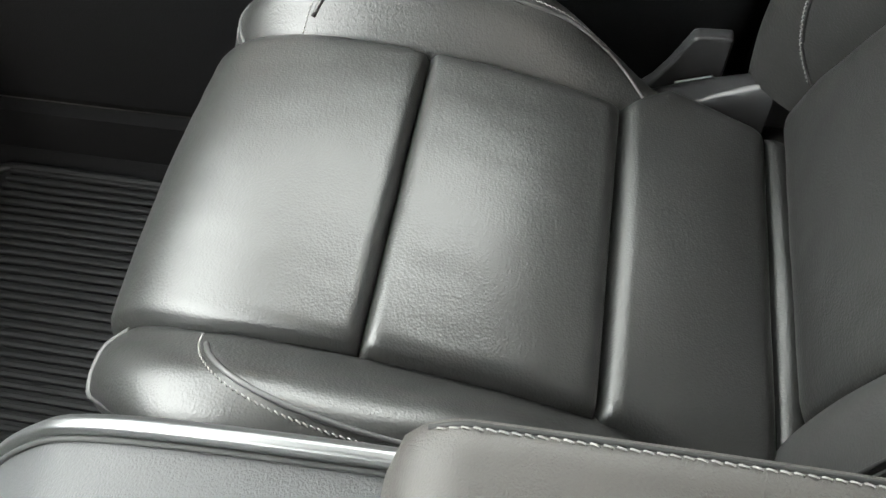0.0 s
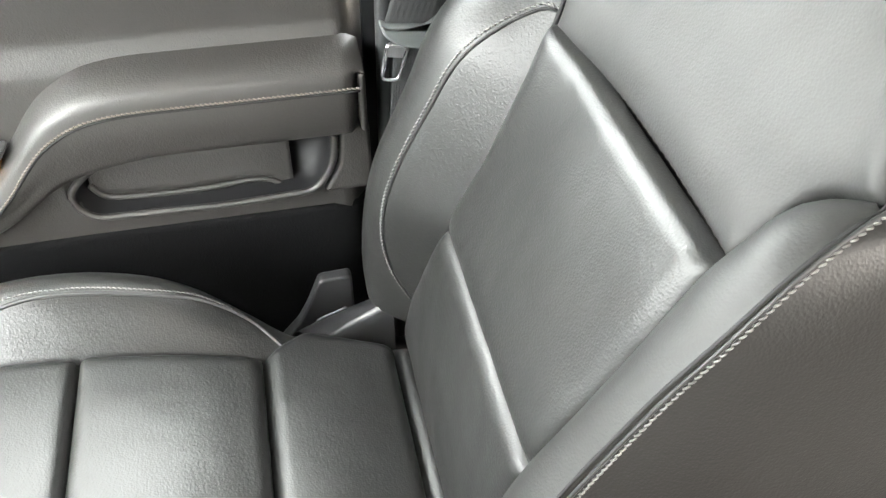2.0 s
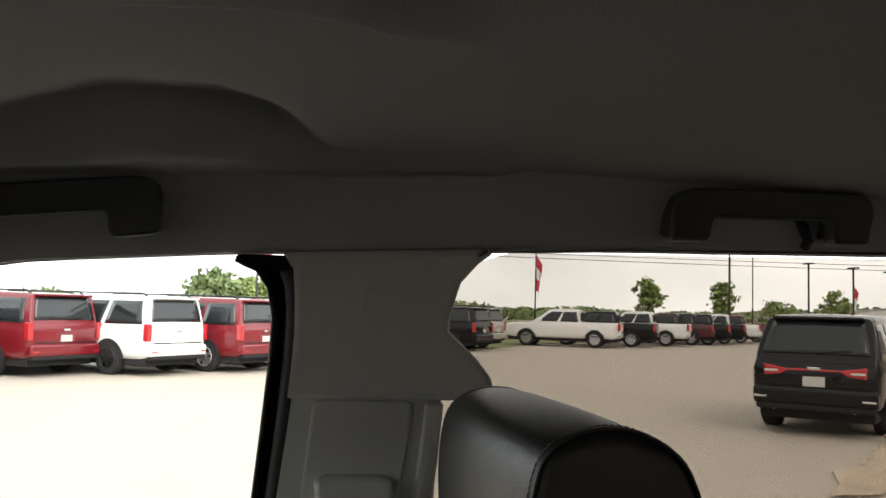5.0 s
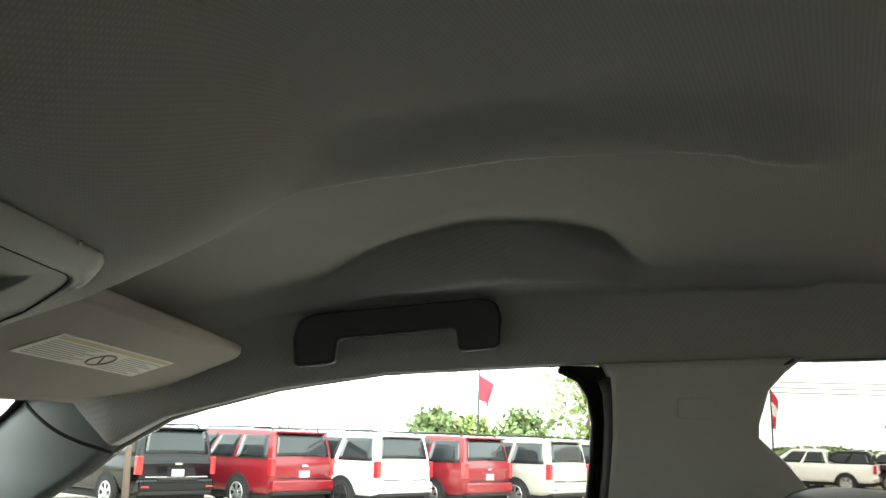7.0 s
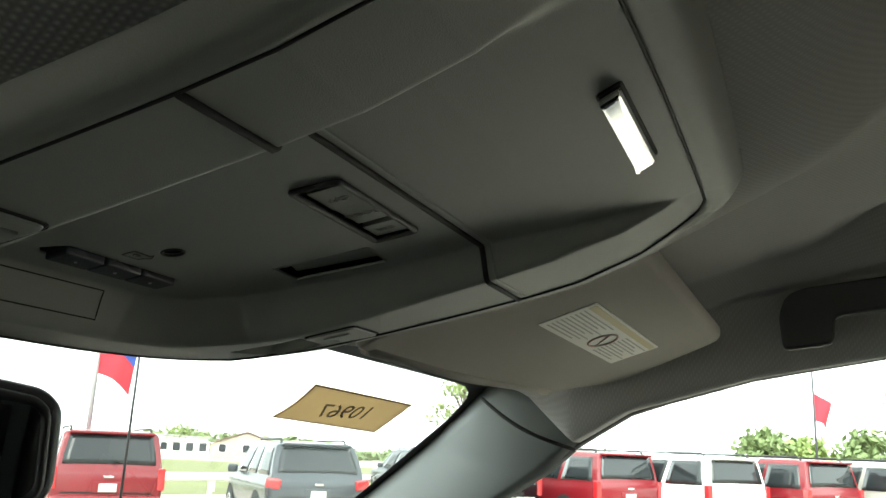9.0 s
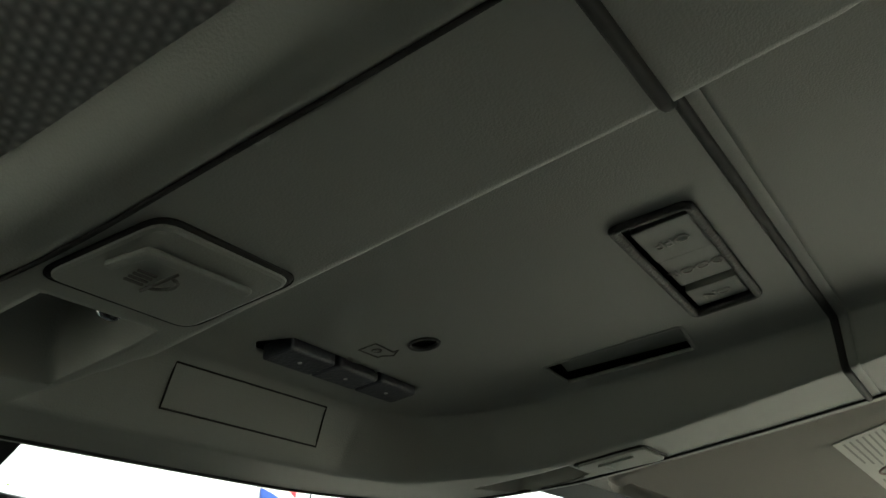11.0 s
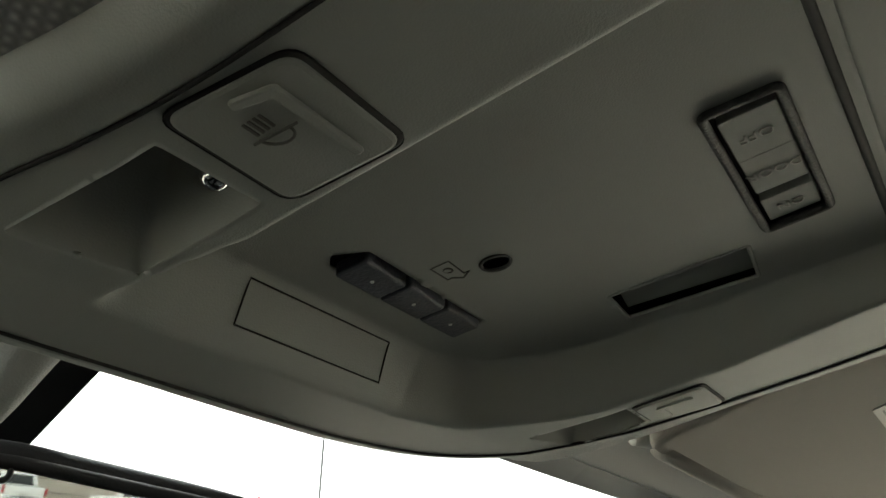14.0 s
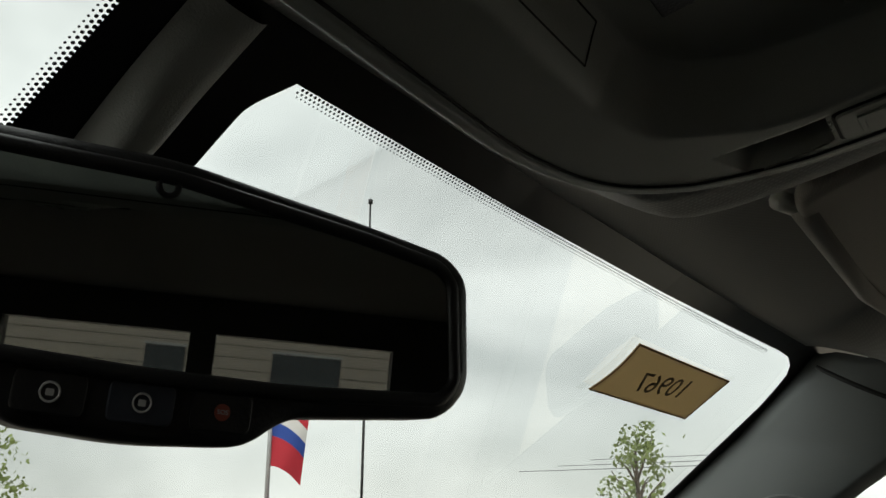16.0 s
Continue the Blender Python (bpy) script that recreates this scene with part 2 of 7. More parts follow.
YELLOWINK = mat("yellow_ink", (0.58, 0.52, 0.32), 0.7)
GREYINK = mat("grey_ink", (0.42, 0.41, 0.385), 0.7)
REDINK = mat("red_ink", (0.40, 0.08, 0.05), 0.7)
PALERED = mat("pale_red_ink", (0.42, 0.30, 0.28), 0.7)
ICON = mat("icon_white", (0.55, 0.55, 0.55), 0.6)
BUTTON = mat("button_plastic", (0.035, 0.04, 0.055), 0.42, grain=0.2, grain_scale=900)
MIRRORGLASS = mat("mirror_glass", (0.30, 0.325, 0.32), 0.015, metal=1.0)
CLEAR = glass_mat("clear_glass", (0.965, 0.975, 0.97), 0.03)
TINT = glass_mat("privacy_glass", (0.52, 0.50, 0.475), 0.03)
REARTINT = glass_mat("rear_glass", (0.75, 0.74, 0.73), 0.03)
TAPE = glass_mat("clear_tape", (0.97, 0.97, 0.96), 0.004)
FRIT = mat("glass_frit", (0.008, 0.008, 0.009), 0.3)


# ---- building helpers ----
def mesh(name, verts, faces, material, parent=None, label="", smooth=True):
    me = bpy.data.meshes.new(name)
    me.from_pydata([tuple(v) for v in verts], [], [tuple(f) for f in faces])
    me.update()
    if smooth:
        me.polygons.foreach_set("use_smooth", [True] * len(me.polygons))
    me.materials.append(material)
    ob = new(name, me)
    if parent:
        ob.parent = parent
    return tagged(ob, label)


def part(name, bm, material, parent=None, label="", smooth=False):
    me = bpy.data.meshes.new(name)
    bmesh.ops.recalc_face_normals(bm, faces=bm.faces)
    bm.to_mesh(me)
    bm.free()
    if smooth:
        me.polygons.foreach_set("use_smooth", [True] * len(me.polygons))
    me.materials.append(material)
    ob = new(name, me)
    if parent:
        ob.parent = parent
    return tagged(ob, label)


def thing(name, label, category, group="", kind="", at=(0, 0, 0)):
    ob = new(name)
    ob.location = at
    ob.empty_display_size = 0.05
    return tagged(ob, label, category, group, kind)


def weighted(ob):
    """Keep rounded edges soft and flats flat."""
    ob.data.polygons.foreach_set("use_smooth", [True] * len(ob.data.polygons))
    md = ob.modifiers.new("soft", "WEIGHTED_NORMAL")
    md.keep_sharp = True
    return ob


def grid(fn, nu, nv, flip=False, wrap=False):
    verts, faces = [], []
    for i in range(nu + 1):
        for j in range(nv + 1):
            verts.append(fn(i / nu, j / nv))
    for i in range(nu):
        for j in range(nv):
            a, b, c, d = i * (nv + 1) + j, (i + 1) * (nv + 1) + j, (i + 1) * (nv + 1) + j + 1, i * (nv + 1) + j + 1
            faces.append((a, d, c, b) if flip else (a, b, c, d))
    return verts, faces


def sheet(name, fn, nu, nv, material, parent=None, label="", flip=False, thick=0.0):
    v, f = grid(fn, nu, nv, flip)
    ob = mesh(name, v, f, material, parent, label)
    if thick:
        md = ob.modifiers.new("thickness", "SOLIDIFY")
        md.thickness, md.offset = thick, -1
    return ob


def spline(pts, closed=False):
    """A smooth curve through pts, by its length, from 0 to 1."""
    p = [np.array(q, float) for q in pts]
    n = len(p)
    dense = []
    segs = n if closed else n - 1
    for i in range(segs):
        p0 = p[(i - 1) % n] if closed or i > 0 else 2 * p[0] - p[1]
        p1, p2 = p[i], p[(i + 1) % n]
        p3 = p[(i + 2) % n] if closed or i + 2 < n else 2 * p[-1] - p[-2]
        for k in range(16):
            t = k / 16
            dense.append(0.5 * (2 * p1 + (p2 - p0) * t + (2 * p0 - 5 * p1 + 4 * p2 - p3) * t * t + (3 * p1 - p0 - 3 * p2 + p3) * t ** 3))
    dense.append(p[0] if closed else p[-1])
    dense = np.array(dense)
    d = np.concatenate([[0], np.cumsum(np.linalg.norm(np.diff(dense, axis=0), axis=1))])
    total = d[-1]

    def at(t):
        return np.array([np.interp(t * total, d, dense[:, k]) for k in range(dense.shape[1])])
    at.length = total
    return at


def tube_mesh(points, radius, sides=8, closed=False):
    verts, faces = [], []
    P = [Vector(p) for p in points]
    n = len(P)
    for i, p in enumerate(P):
        a = P[(i - 1) % n] if closed or i > 0 else p
        b = P[(i + 1) % n] if closed or i + 1 < n else p
        d = (b - a).normalized()
        u = d.cross(Vector((0.13, 0.29, 0.95)))
        if u.length < 1e-4:
            u = d.cross(Vector((1, 0, 0)))
        u.normalize()
        w = d.cross(u)
        r = radius(i / max(1, n - 1)) if callable(radius) else radius
        for k in range(sides):
            t = 2 * math.pi * k / sides
            verts.append(p + u * (r * math.cos(t)) + w * (r * math.sin(t)))
    for i in range(n if closed else n - 1):
        for k in range(sides):
            a, b = i * sides + k, i * sides + (k + 1) % sides
            c, d = ((i + 1) % n) * sides + (k + 1) % sides, ((i + 1) % n) * sides + k
            faces.append((a, b, c, d))
    if not closed:
        faces.append(tuple(range(sides - 1, -1, -1)))
        faces.append(tuple((n - 1) * sides + k for k in range(sides)))
    return verts, faces


def tube(name, points, radius, material, parent=None, label="", sides=8, closed=False):
    v, f = tube_mesh(points, radius, sides, closed)
    return mesh(name, v, f, material, parent, label)


def stitch_row(name, curve, normal, material, parent, length=0.0034, gap=0.0013, size=0.00055, skew=0.0):
    """One seam's thread: short tilted stitches along a curve; curve and normal are functions of 0..1."""
    verts, faces = [], []
    count = max(2, int(curve.length / (length + gap)))
    for i in range(count):
        t0 = i / count
        t1 = min(1.0, t0 + length / curve.length)
        a, b = Vector(curve(t0)), Vector(curve(t1))
        nrm = Vector(normal(t0)).normalized()
        side = (b - a).cross(nrm).normalized()
        a, b = a - side * skew, b + side * skew
        mid = (a + b) / 2 + nrm * size * 1.0
        v, f = tube_mesh([a - nrm * size * 0.4, a * 0.75 + mid * 0.25 + nrm * size * 0.5, mid + nrm * size * 0.3, b * 0.75 + mid * 0.25 + nrm * size * 0.5, b - nrm * size * 0.4], size, 6)
        o = len(verts)
        verts += v
        faces += [tuple(k + o for k in q) for q in f]
    return mesh(name, verts, faces, material, parent)


def rbox(size, bevel, segments=3):
    bm = bmesh.new()
    bmesh.ops.create_cube(bm, size=1)
    bmesh.ops.scale(bm, vec=size, verts=bm.verts)
    if bevel:
        bmesh.ops.bevel(bm, geom=bm.edges[:], offset=bevel, segments=segments, profile=0.5, affect="EDGES")
    return bm


def box(name, lo, hi, material, parent=None, label="", bevel=0.004, segments=2):
    lo, hi = Vector(lo), Vector(hi)
    bm = rbox(hi - lo, bevel, segments)
    bmesh.ops.translate(bm, vec=(lo + hi) / 2, verts=bm.verts)
    return weighted(part(name, bm, material, parent, label))


def placed_box(name, size, m, material, parent=None, label="", bevel=0.002, segments=2):
    bm = rbox(size, bevel, segments)
    bmesh.ops.transform(bm, matrix=m, verts=bm.verts)
    return weighted(part(name, bm, material, parent, label))


def plate(name, outline, lift, thick, material, parent=None, label="", bevel=0.0, segments=2):
    """A flat shape: outline of (a, b), each put into space by lift(a, b, depth), from depth 0 to thick."""
    bm = bmesh.new()
    lo = [bm.verts.new(lift(a, b, 0.0)) for a, b in outline]
    hi = [bm.verts.new(lift(a, b, thick)) for a, b in outline]
    n = len(outline)
    f1, f2 = bm.faces.new(lo), bm.faces.new(list(reversed(hi)))
    for i in range(n):
        bm.faces.new((lo[i], hi[i], hi[(i + 1) % n], lo[(i + 1) % n]))
    bmesh.ops.recalc_face_normals(bm, faces=bm.faces)
    if bevel:
        edges = [e for e in f1.edges] + [e for e in f2.edges]
        bmesh.ops.bevel(bm, geom=edges, offset=bevel, segments=segments, profile=0.5, affect="EDGES")
    bmesh.ops.triangulate(bm, faces=[f for f in bm.faces if len(f.verts) > 4])
    return part(name, bm, material, parent, label)


def rounded(points, r, n=5):
    """A polygon's outline with its corners rounded."""
    out = []
    k = len(points)
    for i in range(k):
        p, a, b = (Vector(points[j % k]) for j in (i, i - 1, i + 1))
        da, db = (a - p), (b - p)
        q = min(r, da.length * 0.45, db.length * 0.45)
        s, e = p + da.normalized() * q, p + db.normalized() * q
        for j in range(n + 1):
            t = j / n
            out.append(tuple((1 - t) ** 2 * s + 2 * t * (1 - t) * p + t * t * e))
    return out


def smooth01(x):
    x = min(1.0, max(0.0, x))
    return x * x * (3 - 2 * x)


def mirror_x(ob, name=""):
    """The same thing on the other side of the vehicle."""
    c = copy_thing(ob, Matrix.Identity(4))
    for o in (c, *c.children_recursive):
        if o.type == "MESH":
            me = o.data.copy()
            me.transform(Matrix.Diagonal((-1, 1, 1, 1)))
            me.flip_normals()
            o.data = me
    if name:
        c.name = name
    return c


# ---- cab structure ----
def side_x(z):
    """Inner face of the cab's side: upright to the sill, leaning in above it."""
    return 0.75 - 0.25 * max(0.0, z - 1.37)


def window_top(y):
    return float(np.interp(y, (-1.2, -0.9, -0.5, -0.1, 0.09, 0.215, 0.34, 0.40, 0.477, 0.69), (1.798, 1.797, 1.788, 1.771, 1.757, 1.736, 1.702, 1.668, 1.62, 1.47)))


def header_y(x):
    return 0.552 - 0.10 * x * x


def header_z(x):
    return 1.767 - 0.040 * x * x


def windshield(x, d):
    """A point of the windshield, d metres down its slope from the header."""
    s = 0.838
    return (x * (1 + 0.12 * d), header_y(x) + d * s, header_z(x) - d * 0.545)


def rail_z(y):
    """Height of the overhead console's side rails."""
    return float(np.interp(y, (0.17, 0.19, 0.205, 0.23, 0.26, 0.285, 0.40, 0.44, 0.478, 0.50), (1.776, 1.772, 1.767, 1.7515, 1.7395, 1.733, 1.7071, 1.7005, 1.6985, 1.7005)))


def roof_z(x, y):
    """Underside of the headliner."""
    ax = abs(x)
    mid = float(np.interp(y, (-1.3, -0.9, -0.3, -0.035, 0.054, 0.10, 0.128, 0.178, 0.21, 0.28, 0.36, 0.47, 0.60), (1.845, 1.860, 1.870, 1.868, 1.860, 1.851, 1.839, 1.810, 1.790, 1.776, 1.768, 1.758, 1.762)))
    out = float(np.interp(y, (-1.3, -0.9, -0.3, 0.0, 0.10, 0.20, 0.26, 0.32, 0.40, 0.50, 0.60), (1.845, 1.862, 1.874, 1.872, 1.862, 1.842, 1.824, 1.805, 1.775, 1.756, 1.760)))
    edge = window_top(min(y, 0.40)) + 0.006
    if y > 0.40:
        edge = float(np.interp(y, (0.40, 0.45, 0.50), (1.674, 1.722, 1.748)))
    k = smooth01((ax - 0.185) / 0.16)
    z = mid * (1 - k) + out * k
    # a fine lip where the middle panel ends
    xr = float(np.interp(y, (-0.25, -0.209, -0.16, -0.126, -0.067, 0.0, 0.076, 0.11, 0.136, 0.19, 0.22, 0.29), (0.232, 0.199, 0.170, 0.164, 0.173, 0.188, 0.209, 0.218, 0.229, 0.258, 0.29, 0.346)))
    z -= 0.0115 * (1 - 0.45 * smooth01((y - 0.02) / 0.10)) * smooth01((ax - xr + 0.085) / 0.08) * (1 - smooth01((ax - xr + 0.003) / 0.006)) * smooth01((y + 0.255) / 0.07) * (1 - smooth01((y - 0.15) / 0.14))
    # hollow above the grab handle, and the roll beside it
    span = smooth01((y + 0.20) / 0.06) * (1 - smooth01((y - 0.10) / 0.09))
    inner = float(np.interp(y, (-0.20, -0.178, -0.133, -0.09, -0.015, 0.07, 0.165), (0.60, 0.575, 0.478, 0.432, 0.436, 0.505, 0.62)))
    roll = float(np.interp(y, (-0.25, -0.183, -0.131, -0.044, 0.075, 0.158, 0.22), (0.60, 0.600, 0.562, 0.542, 0.570, 0.605, 0.605)))
    z += 0.032 * span * smooth01((ax - inner + 0.11) / 0.19) * (1 - smooth01((ax - roll + 0.050) / 0.042))
    k1 = smooth01((ax - roll + 0.045) / 0.045)
    z = z * (1 - k1) + min(z - 0.006 * span, edge + 0.076 + 0.022 * smooth01((-0.35 - y) / 0.1)) * k1
    k2 = smooth01((ax - 0.616) / 0.036)
    z = z * (1 - k2) + edge * k2
    # it comes down to meet the overhead console's frame
    qx, qy = max(0.0, abs(x - 0.004) - 0.110), max(0.0, abs(y - 0.3335) - 0.1165)
    gap = math.hypot(qx, qy) - 0.020
    meet = rail_z(min(y, 0.50)) + 0.0085
    if meet < z:
        k3 = smooth01((gap - 0.022) / 0.105)
        z = meet * (1 - k3) + z * k3
    z += 0.06 * (1 - smooth01((gap + 0.007) / 0.008))
    return z


def roof_edge_x(y):
    z = window_top(min(y, 0.40)) + 0.006
    return side_x(z) + 0.004 if y < 0.4 else float(np.interp(y, (0.40, 0.50), (0.678, 0.664)))


cab = thing("ceiling", "taupe knitted cloth headliner lining the cab roof", "headliner", kind="structure")


def headliner(u, v):
    y = -1.25 + v * (1.25 + 0.50)
    ex = roof_edge_x(y)
    s = 2 * u - 1
    x = s * ex
    if v > 0.88:
        # the front edge follows the windshield's bow
        k = (v - 0.88) / 0.12
        y0 = -1.25 + 0.88 * 1.75
        y = y0 + k * (header_y(min(abs(x), 0.66)) + 0.004 - y0)
        ex = roof_edge_x(min(y, 0.5))
        x = s * ex
    z = roof_z(x, y)
    if v > 0.96:
        k = (v - 0.96) / 0.04
        z = z * (1 - k) + (header_z(x) - 0.006) * k - 0.006 * math.sin(math.pi * k)
    return (x, y, z)


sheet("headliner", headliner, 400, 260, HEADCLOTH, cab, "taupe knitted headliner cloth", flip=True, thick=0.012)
# outer roof skin
sheet("roof_skin", lambda u, v: ((2 * u - 1) * 0.74, -1.32 + v * 1.845, 1.956 - 0.06 * (2 * u - 1) ** 2 - 0.10 * smooth01((v - 0.80) / 0.2) - 0.03 * (1 - smooth01(v / 0.15))), 24, 30, BLACK, cab, "dark painted outer roof skin", thick=0.006)


def pane(name, outline, offset, material, label, kind_name):
    th = thing(kind_name, label, "window", kind="structure")
    ob = plate(name, outline, lambda a, b, d: (side_x(b) + offset + d, a, b), 0.004, material, th)
    ob.visible_shadow = False
    return th


front_open = [(-0.118, 1.372), (-0.138, 1.60), (-0.150, 1.70), (-0.146, 1.745), (-0.120, 1.768), (-0.06, 1.772), (0.09, 1.760), (0.215, 1.739), (0.34, 1.705), (0.40, 1.671), (0.477, 1.623), (0.60, 1.54), (0.74, 1.44), (0.80, 1.372)]
rear_open = [(-0.325, 1.40), (-0.325, 1.64), (-0.330, 1.755), (-0.345, 1.775), (-0.392, 1.790), (-0.50, 1.792), (-0.90, 1.80), (-0.975, 1.78), (-0.985, 1.46), (-0.98, 1.44), (-0.72, 1.412)]
win_1 = pane("glass", front_open, 0.016, CLEAR, "clear front passenger door window glass", "window_1")
win_2 = pane("glass", rear_open, 0.018, TINT, "tinted privacy glass of rear door window", "window_2")
win_4 = mirror_x(win_2, "window_4")
for o in win_4.children:
    o.visible_shadow = False
win_3 = mirror_x(win_1, "window_3")
tagged(win_3, "clear driver door window glass")
for o in win_3.children:
    o.visible_shadow = False
# unseen panel, added to hold back light through the driver's window
shut = thing("wall_west", "added unseen panel blocking light at the driver window", "wall", kind="structure")
plate("panel", [(-0.48, 1.35), (-0.48, 1.80), (0.09, 1.79), (0.30, 1.75), (0.42, 1.68), (0.47, 1.35)], lambda a, b, d: (-(side_x(b) + 0.024 + d), a, b), 0.03, PILLARTRIM, shut, "plain dark panel")

# windshield
ws = thing("window_5", "clear raked windshield with black dotted border", "windshield", kind="structure")
ob = sheet("glass", lambda u, v: windshield((2 * u - 1) * 0.82, -0.03 + v * 0.84), 24, 16, CLEAR, ws, "clear glass")
ob.visible_shadow = False
# black band and its fading dots, on the inside of the glass


def ws_in(x, d, lift=0.003):
    p = windshield(x, d)
    return (p[0], p[1] - 0.545 * lift, p[2] - 0.838 * lift)


dv, df = [], []


def dot(x, d, r):
    o = len(dv)
    for k in range(8):
        a = 2 * math.pi * k / 8
        dv.append(ws_in(x + r * math.cos(a), d + r * math.sin(a), 0.0034))
    df.append(tuple(range(o, o + 8)))


for r_i, (d0, rad) in enumerate(((0.0283, 0.0008), (0.0303, 0.00065), (0.0322, 0.00045))):
    for k in range(-245, 246):
        x = (k + 0.5 * (r_i % 2)) * 0.0025
        if abs(x) < 0.615 and not -0.050 < x < 0.031:
            dot(x, d0, rad)
# border of the sensor patch in the middle
for k in range(0, 54):
    for j, rad in ((0, 0.00095), (1, 0.0008), (2, 0.00055)):
        d0 = 0.024 + (k + 0.5 * (j % 2)) * 0.0025
        if d0 < 0.15:
            dot(-0.0512 - 0.05 * (d0 - 0.024) - j * 0.0021, d0, rad)
mesh("frit_dots", dv, df, FRIT, ws, "black dots printed on the glass", smooth=False)
# the black border: inner and outer edge as (across, down the slope)
FRIT_IN = [(0.0, 0.0275), (0.20, 0.0275), (0.40, 0.0265), (0.55, 0.0245), (0.632, 0.0235), (0.657, 0.0250), (0.676, 0.0320), (0.689, 0.0430), (0.697, 0.0600), (0.707, 0.087), (0.722, 0.174), (0.735, 0.25), (0.760, 0.45), (0.782, 0.70), (0.760, 0.745), (0.0, 0.755)]
FRIT_OUT = [(0.0, -0.028), (0.20, -0.028), (0.40, -0.028), (0.55, -0.028), (0.64, -0.028), (0.69, -0.028), (0.75, -0.028), (0.80, -0.028), (0.80, 0.03), (0.80, 0.087), (0.81, 0.174), (0.81, 0.25), (0.815, 0.45), (0.815, 0.70), (0.815, 0.805), (0.0, 0.805)]
for sgn in (1, -1):
    rv = [ws_in(sgn * x, d) for x, d in FRIT_IN] + [ws_in(sgn * x, d) for x, d in FRIT_OUT]
    n_in = len(FRIT_IN)
    mesh("frit_band", rv, [(k, k + 1, n_in + k + 1, n_in + k) for k in range(n_in - 1)], FRIT, ws, "black printed border", smooth=False)
sheet("frit_patch", lambda u, v: ws_in(-0.050 - 0.006 * v + u * (0.081 + 0.006 * v - 0.014 * smooth01(v / 0.28)), 0.018 + v * 0.12), 8, 24, FRIT, ws, "black printed sensor patch")
# A-pillar trims
def a_pillar(u, v):
    """u: from the windshield's edge over to the side window; v: down the pillar."""
    a = np.array([(0.684, 0.500, 1.742), (0.738, 0.604, 1.672), (0.768, 0.707, 1.600), (0.79, 0.90, 1.462), (0.82, 1.05, 1.36)])
    b = np.array([(0.674, 0.365, 1.700), (0.684, 0.440, 1.640), (0.692, 0.487, 1.612), (0.722, 0.655, 1.495), (0.755, 0.83, 1.36)])
    i = v * 4
    k = min(3, int(i))
    f = i - k
    p = a[k] * (1 - f) + a[k + 1] * f
    q = b[k] * (1 - f) + b[k + 1] * f
    m = p * (1 - u) + q * u
    bulge = math.sin(math.pi * u) ** 0.7 * 0.022
    m = m + np.array((-0.85, -0.15, -0.25)) * bulge
    if u < 0.05:
        m = m + np.array((0.012, 0.01, 0.0))
    if u > 0.95:
        m = m + np.array((0.02, 0, 0.0))
    return tuple(m)


ap = thing("trim_1", "grey plastic A-pillar trim with assist handle base", "pillar trim", kind="structure")
sheet("pillar_cover", a_pillar, 24, 40, PILLARTRIM, ap, flip=True, thick=0.004)
# tweeter and handle base on the pillar
plate("handle_base", rounded([(0.50, 1.595), (0.555, 1.612), (0.60, 1.585), (0.68, 1.50), (0.62, 1.47), (0.54, 1.54)], 0.02), lambda a, b, d: (side_x(b) - 0.036 - d + 0.10 * max(0, a - 0.50), a, b), 0.014, PILLARTRIM, ap, "grey raised handle base", bevel=0.005)
tube("seam_line", [(0.648 + 0.014 * k - 0.02 * math.sin(math.pi * k), 0.502 - 0.102 * k, 1.719 - 0.052 * k - 0.006 * math.sin(math.pi * k)) for k in [i / 16 for i in range(17)]], 0.0022, CONSOLEDARK, ap, "dark joint line")
mirror_x(ap, "trim_2")


def slab(name, outline, base, thick, material, parent, label="", bevel=0.004):
    """A panel of the cab's side: outline of (y, z), its inner face base metres inside the side plane."""
    return weighted(plate(name, outline, lambda a, b, d: (side_x(b) - base + d, a, b), thick, material, parent, label, bevel))


# ---- B-pillar ----
bp = thing("trim_3", "grey plastic B-pillar trim above charcoal lower trim", "pillar trim", kind="structure")
upper = [(-0.156, 1.630), (-0.161, 1.70), (-0.158, 1.765), (-0.150, 1.780), (-0.368, 1.792), (-0.362, 1.784), (-0.350, 1.775), (-0.333, 1.755), (-0.324, 1.720), (-0.324, 1.704), (-0.356, 1.676), (-0.374, 1.655), (-0.378, 1.642), (-0.368, 1.630)]
slab("upper_panel", upper, 0.014, 0.045, GREYTRIM, bp, "grey plastic upper panel", bevel=0.009)
slab("lower_panel", [(-0.130, 1.352), (-0.137, 1.43), (-0.147, 1.53), (-0.160, 1.640), (-0.322, 1.637), (-0.322, 1.49), (-0.345, 1.470), (-0.380, 1.445), (-0.40, 1.425), (-0.345, 1.395), (-0.315, 1.366)], 0.012, 0.045, GREYTRIM, bp, "grey plastic middle panel", bevel=0.010)
slab("belt_cover", rounded([(-0.172, 1.460), (-0.186, 1.632), (-0.292, 1.630), (-0.286, 1.57), (-0.274, 1.480), (-0.262, 1.460)], 0.010), 0.017, 0.008, GREYTRIM, bp, "grey belt adjuster cover", bevel=0.003)
slab("window_reveal", rounded([(-0.292, 1.464), (-0.298, 1.54), (-0.303, 1.629), (-0.322, 1.629), (-0.320, 1.56), (-0.312, 1.476), (-0.305, 1.464)], 0.004), 0.020, 0.012, GREYTRIM, bp, "grey window reveal", bevel=0.004)
slab("lower_cover", [(-0.130, 0.62), (-0.128, 1.20), (-0.136, 1.350), (-0.315, 1.363), (-0.36, 1.39), (-0.36, 0.62)], 0.004, 0.04, BLACK, bp, "black lower pillar cover")
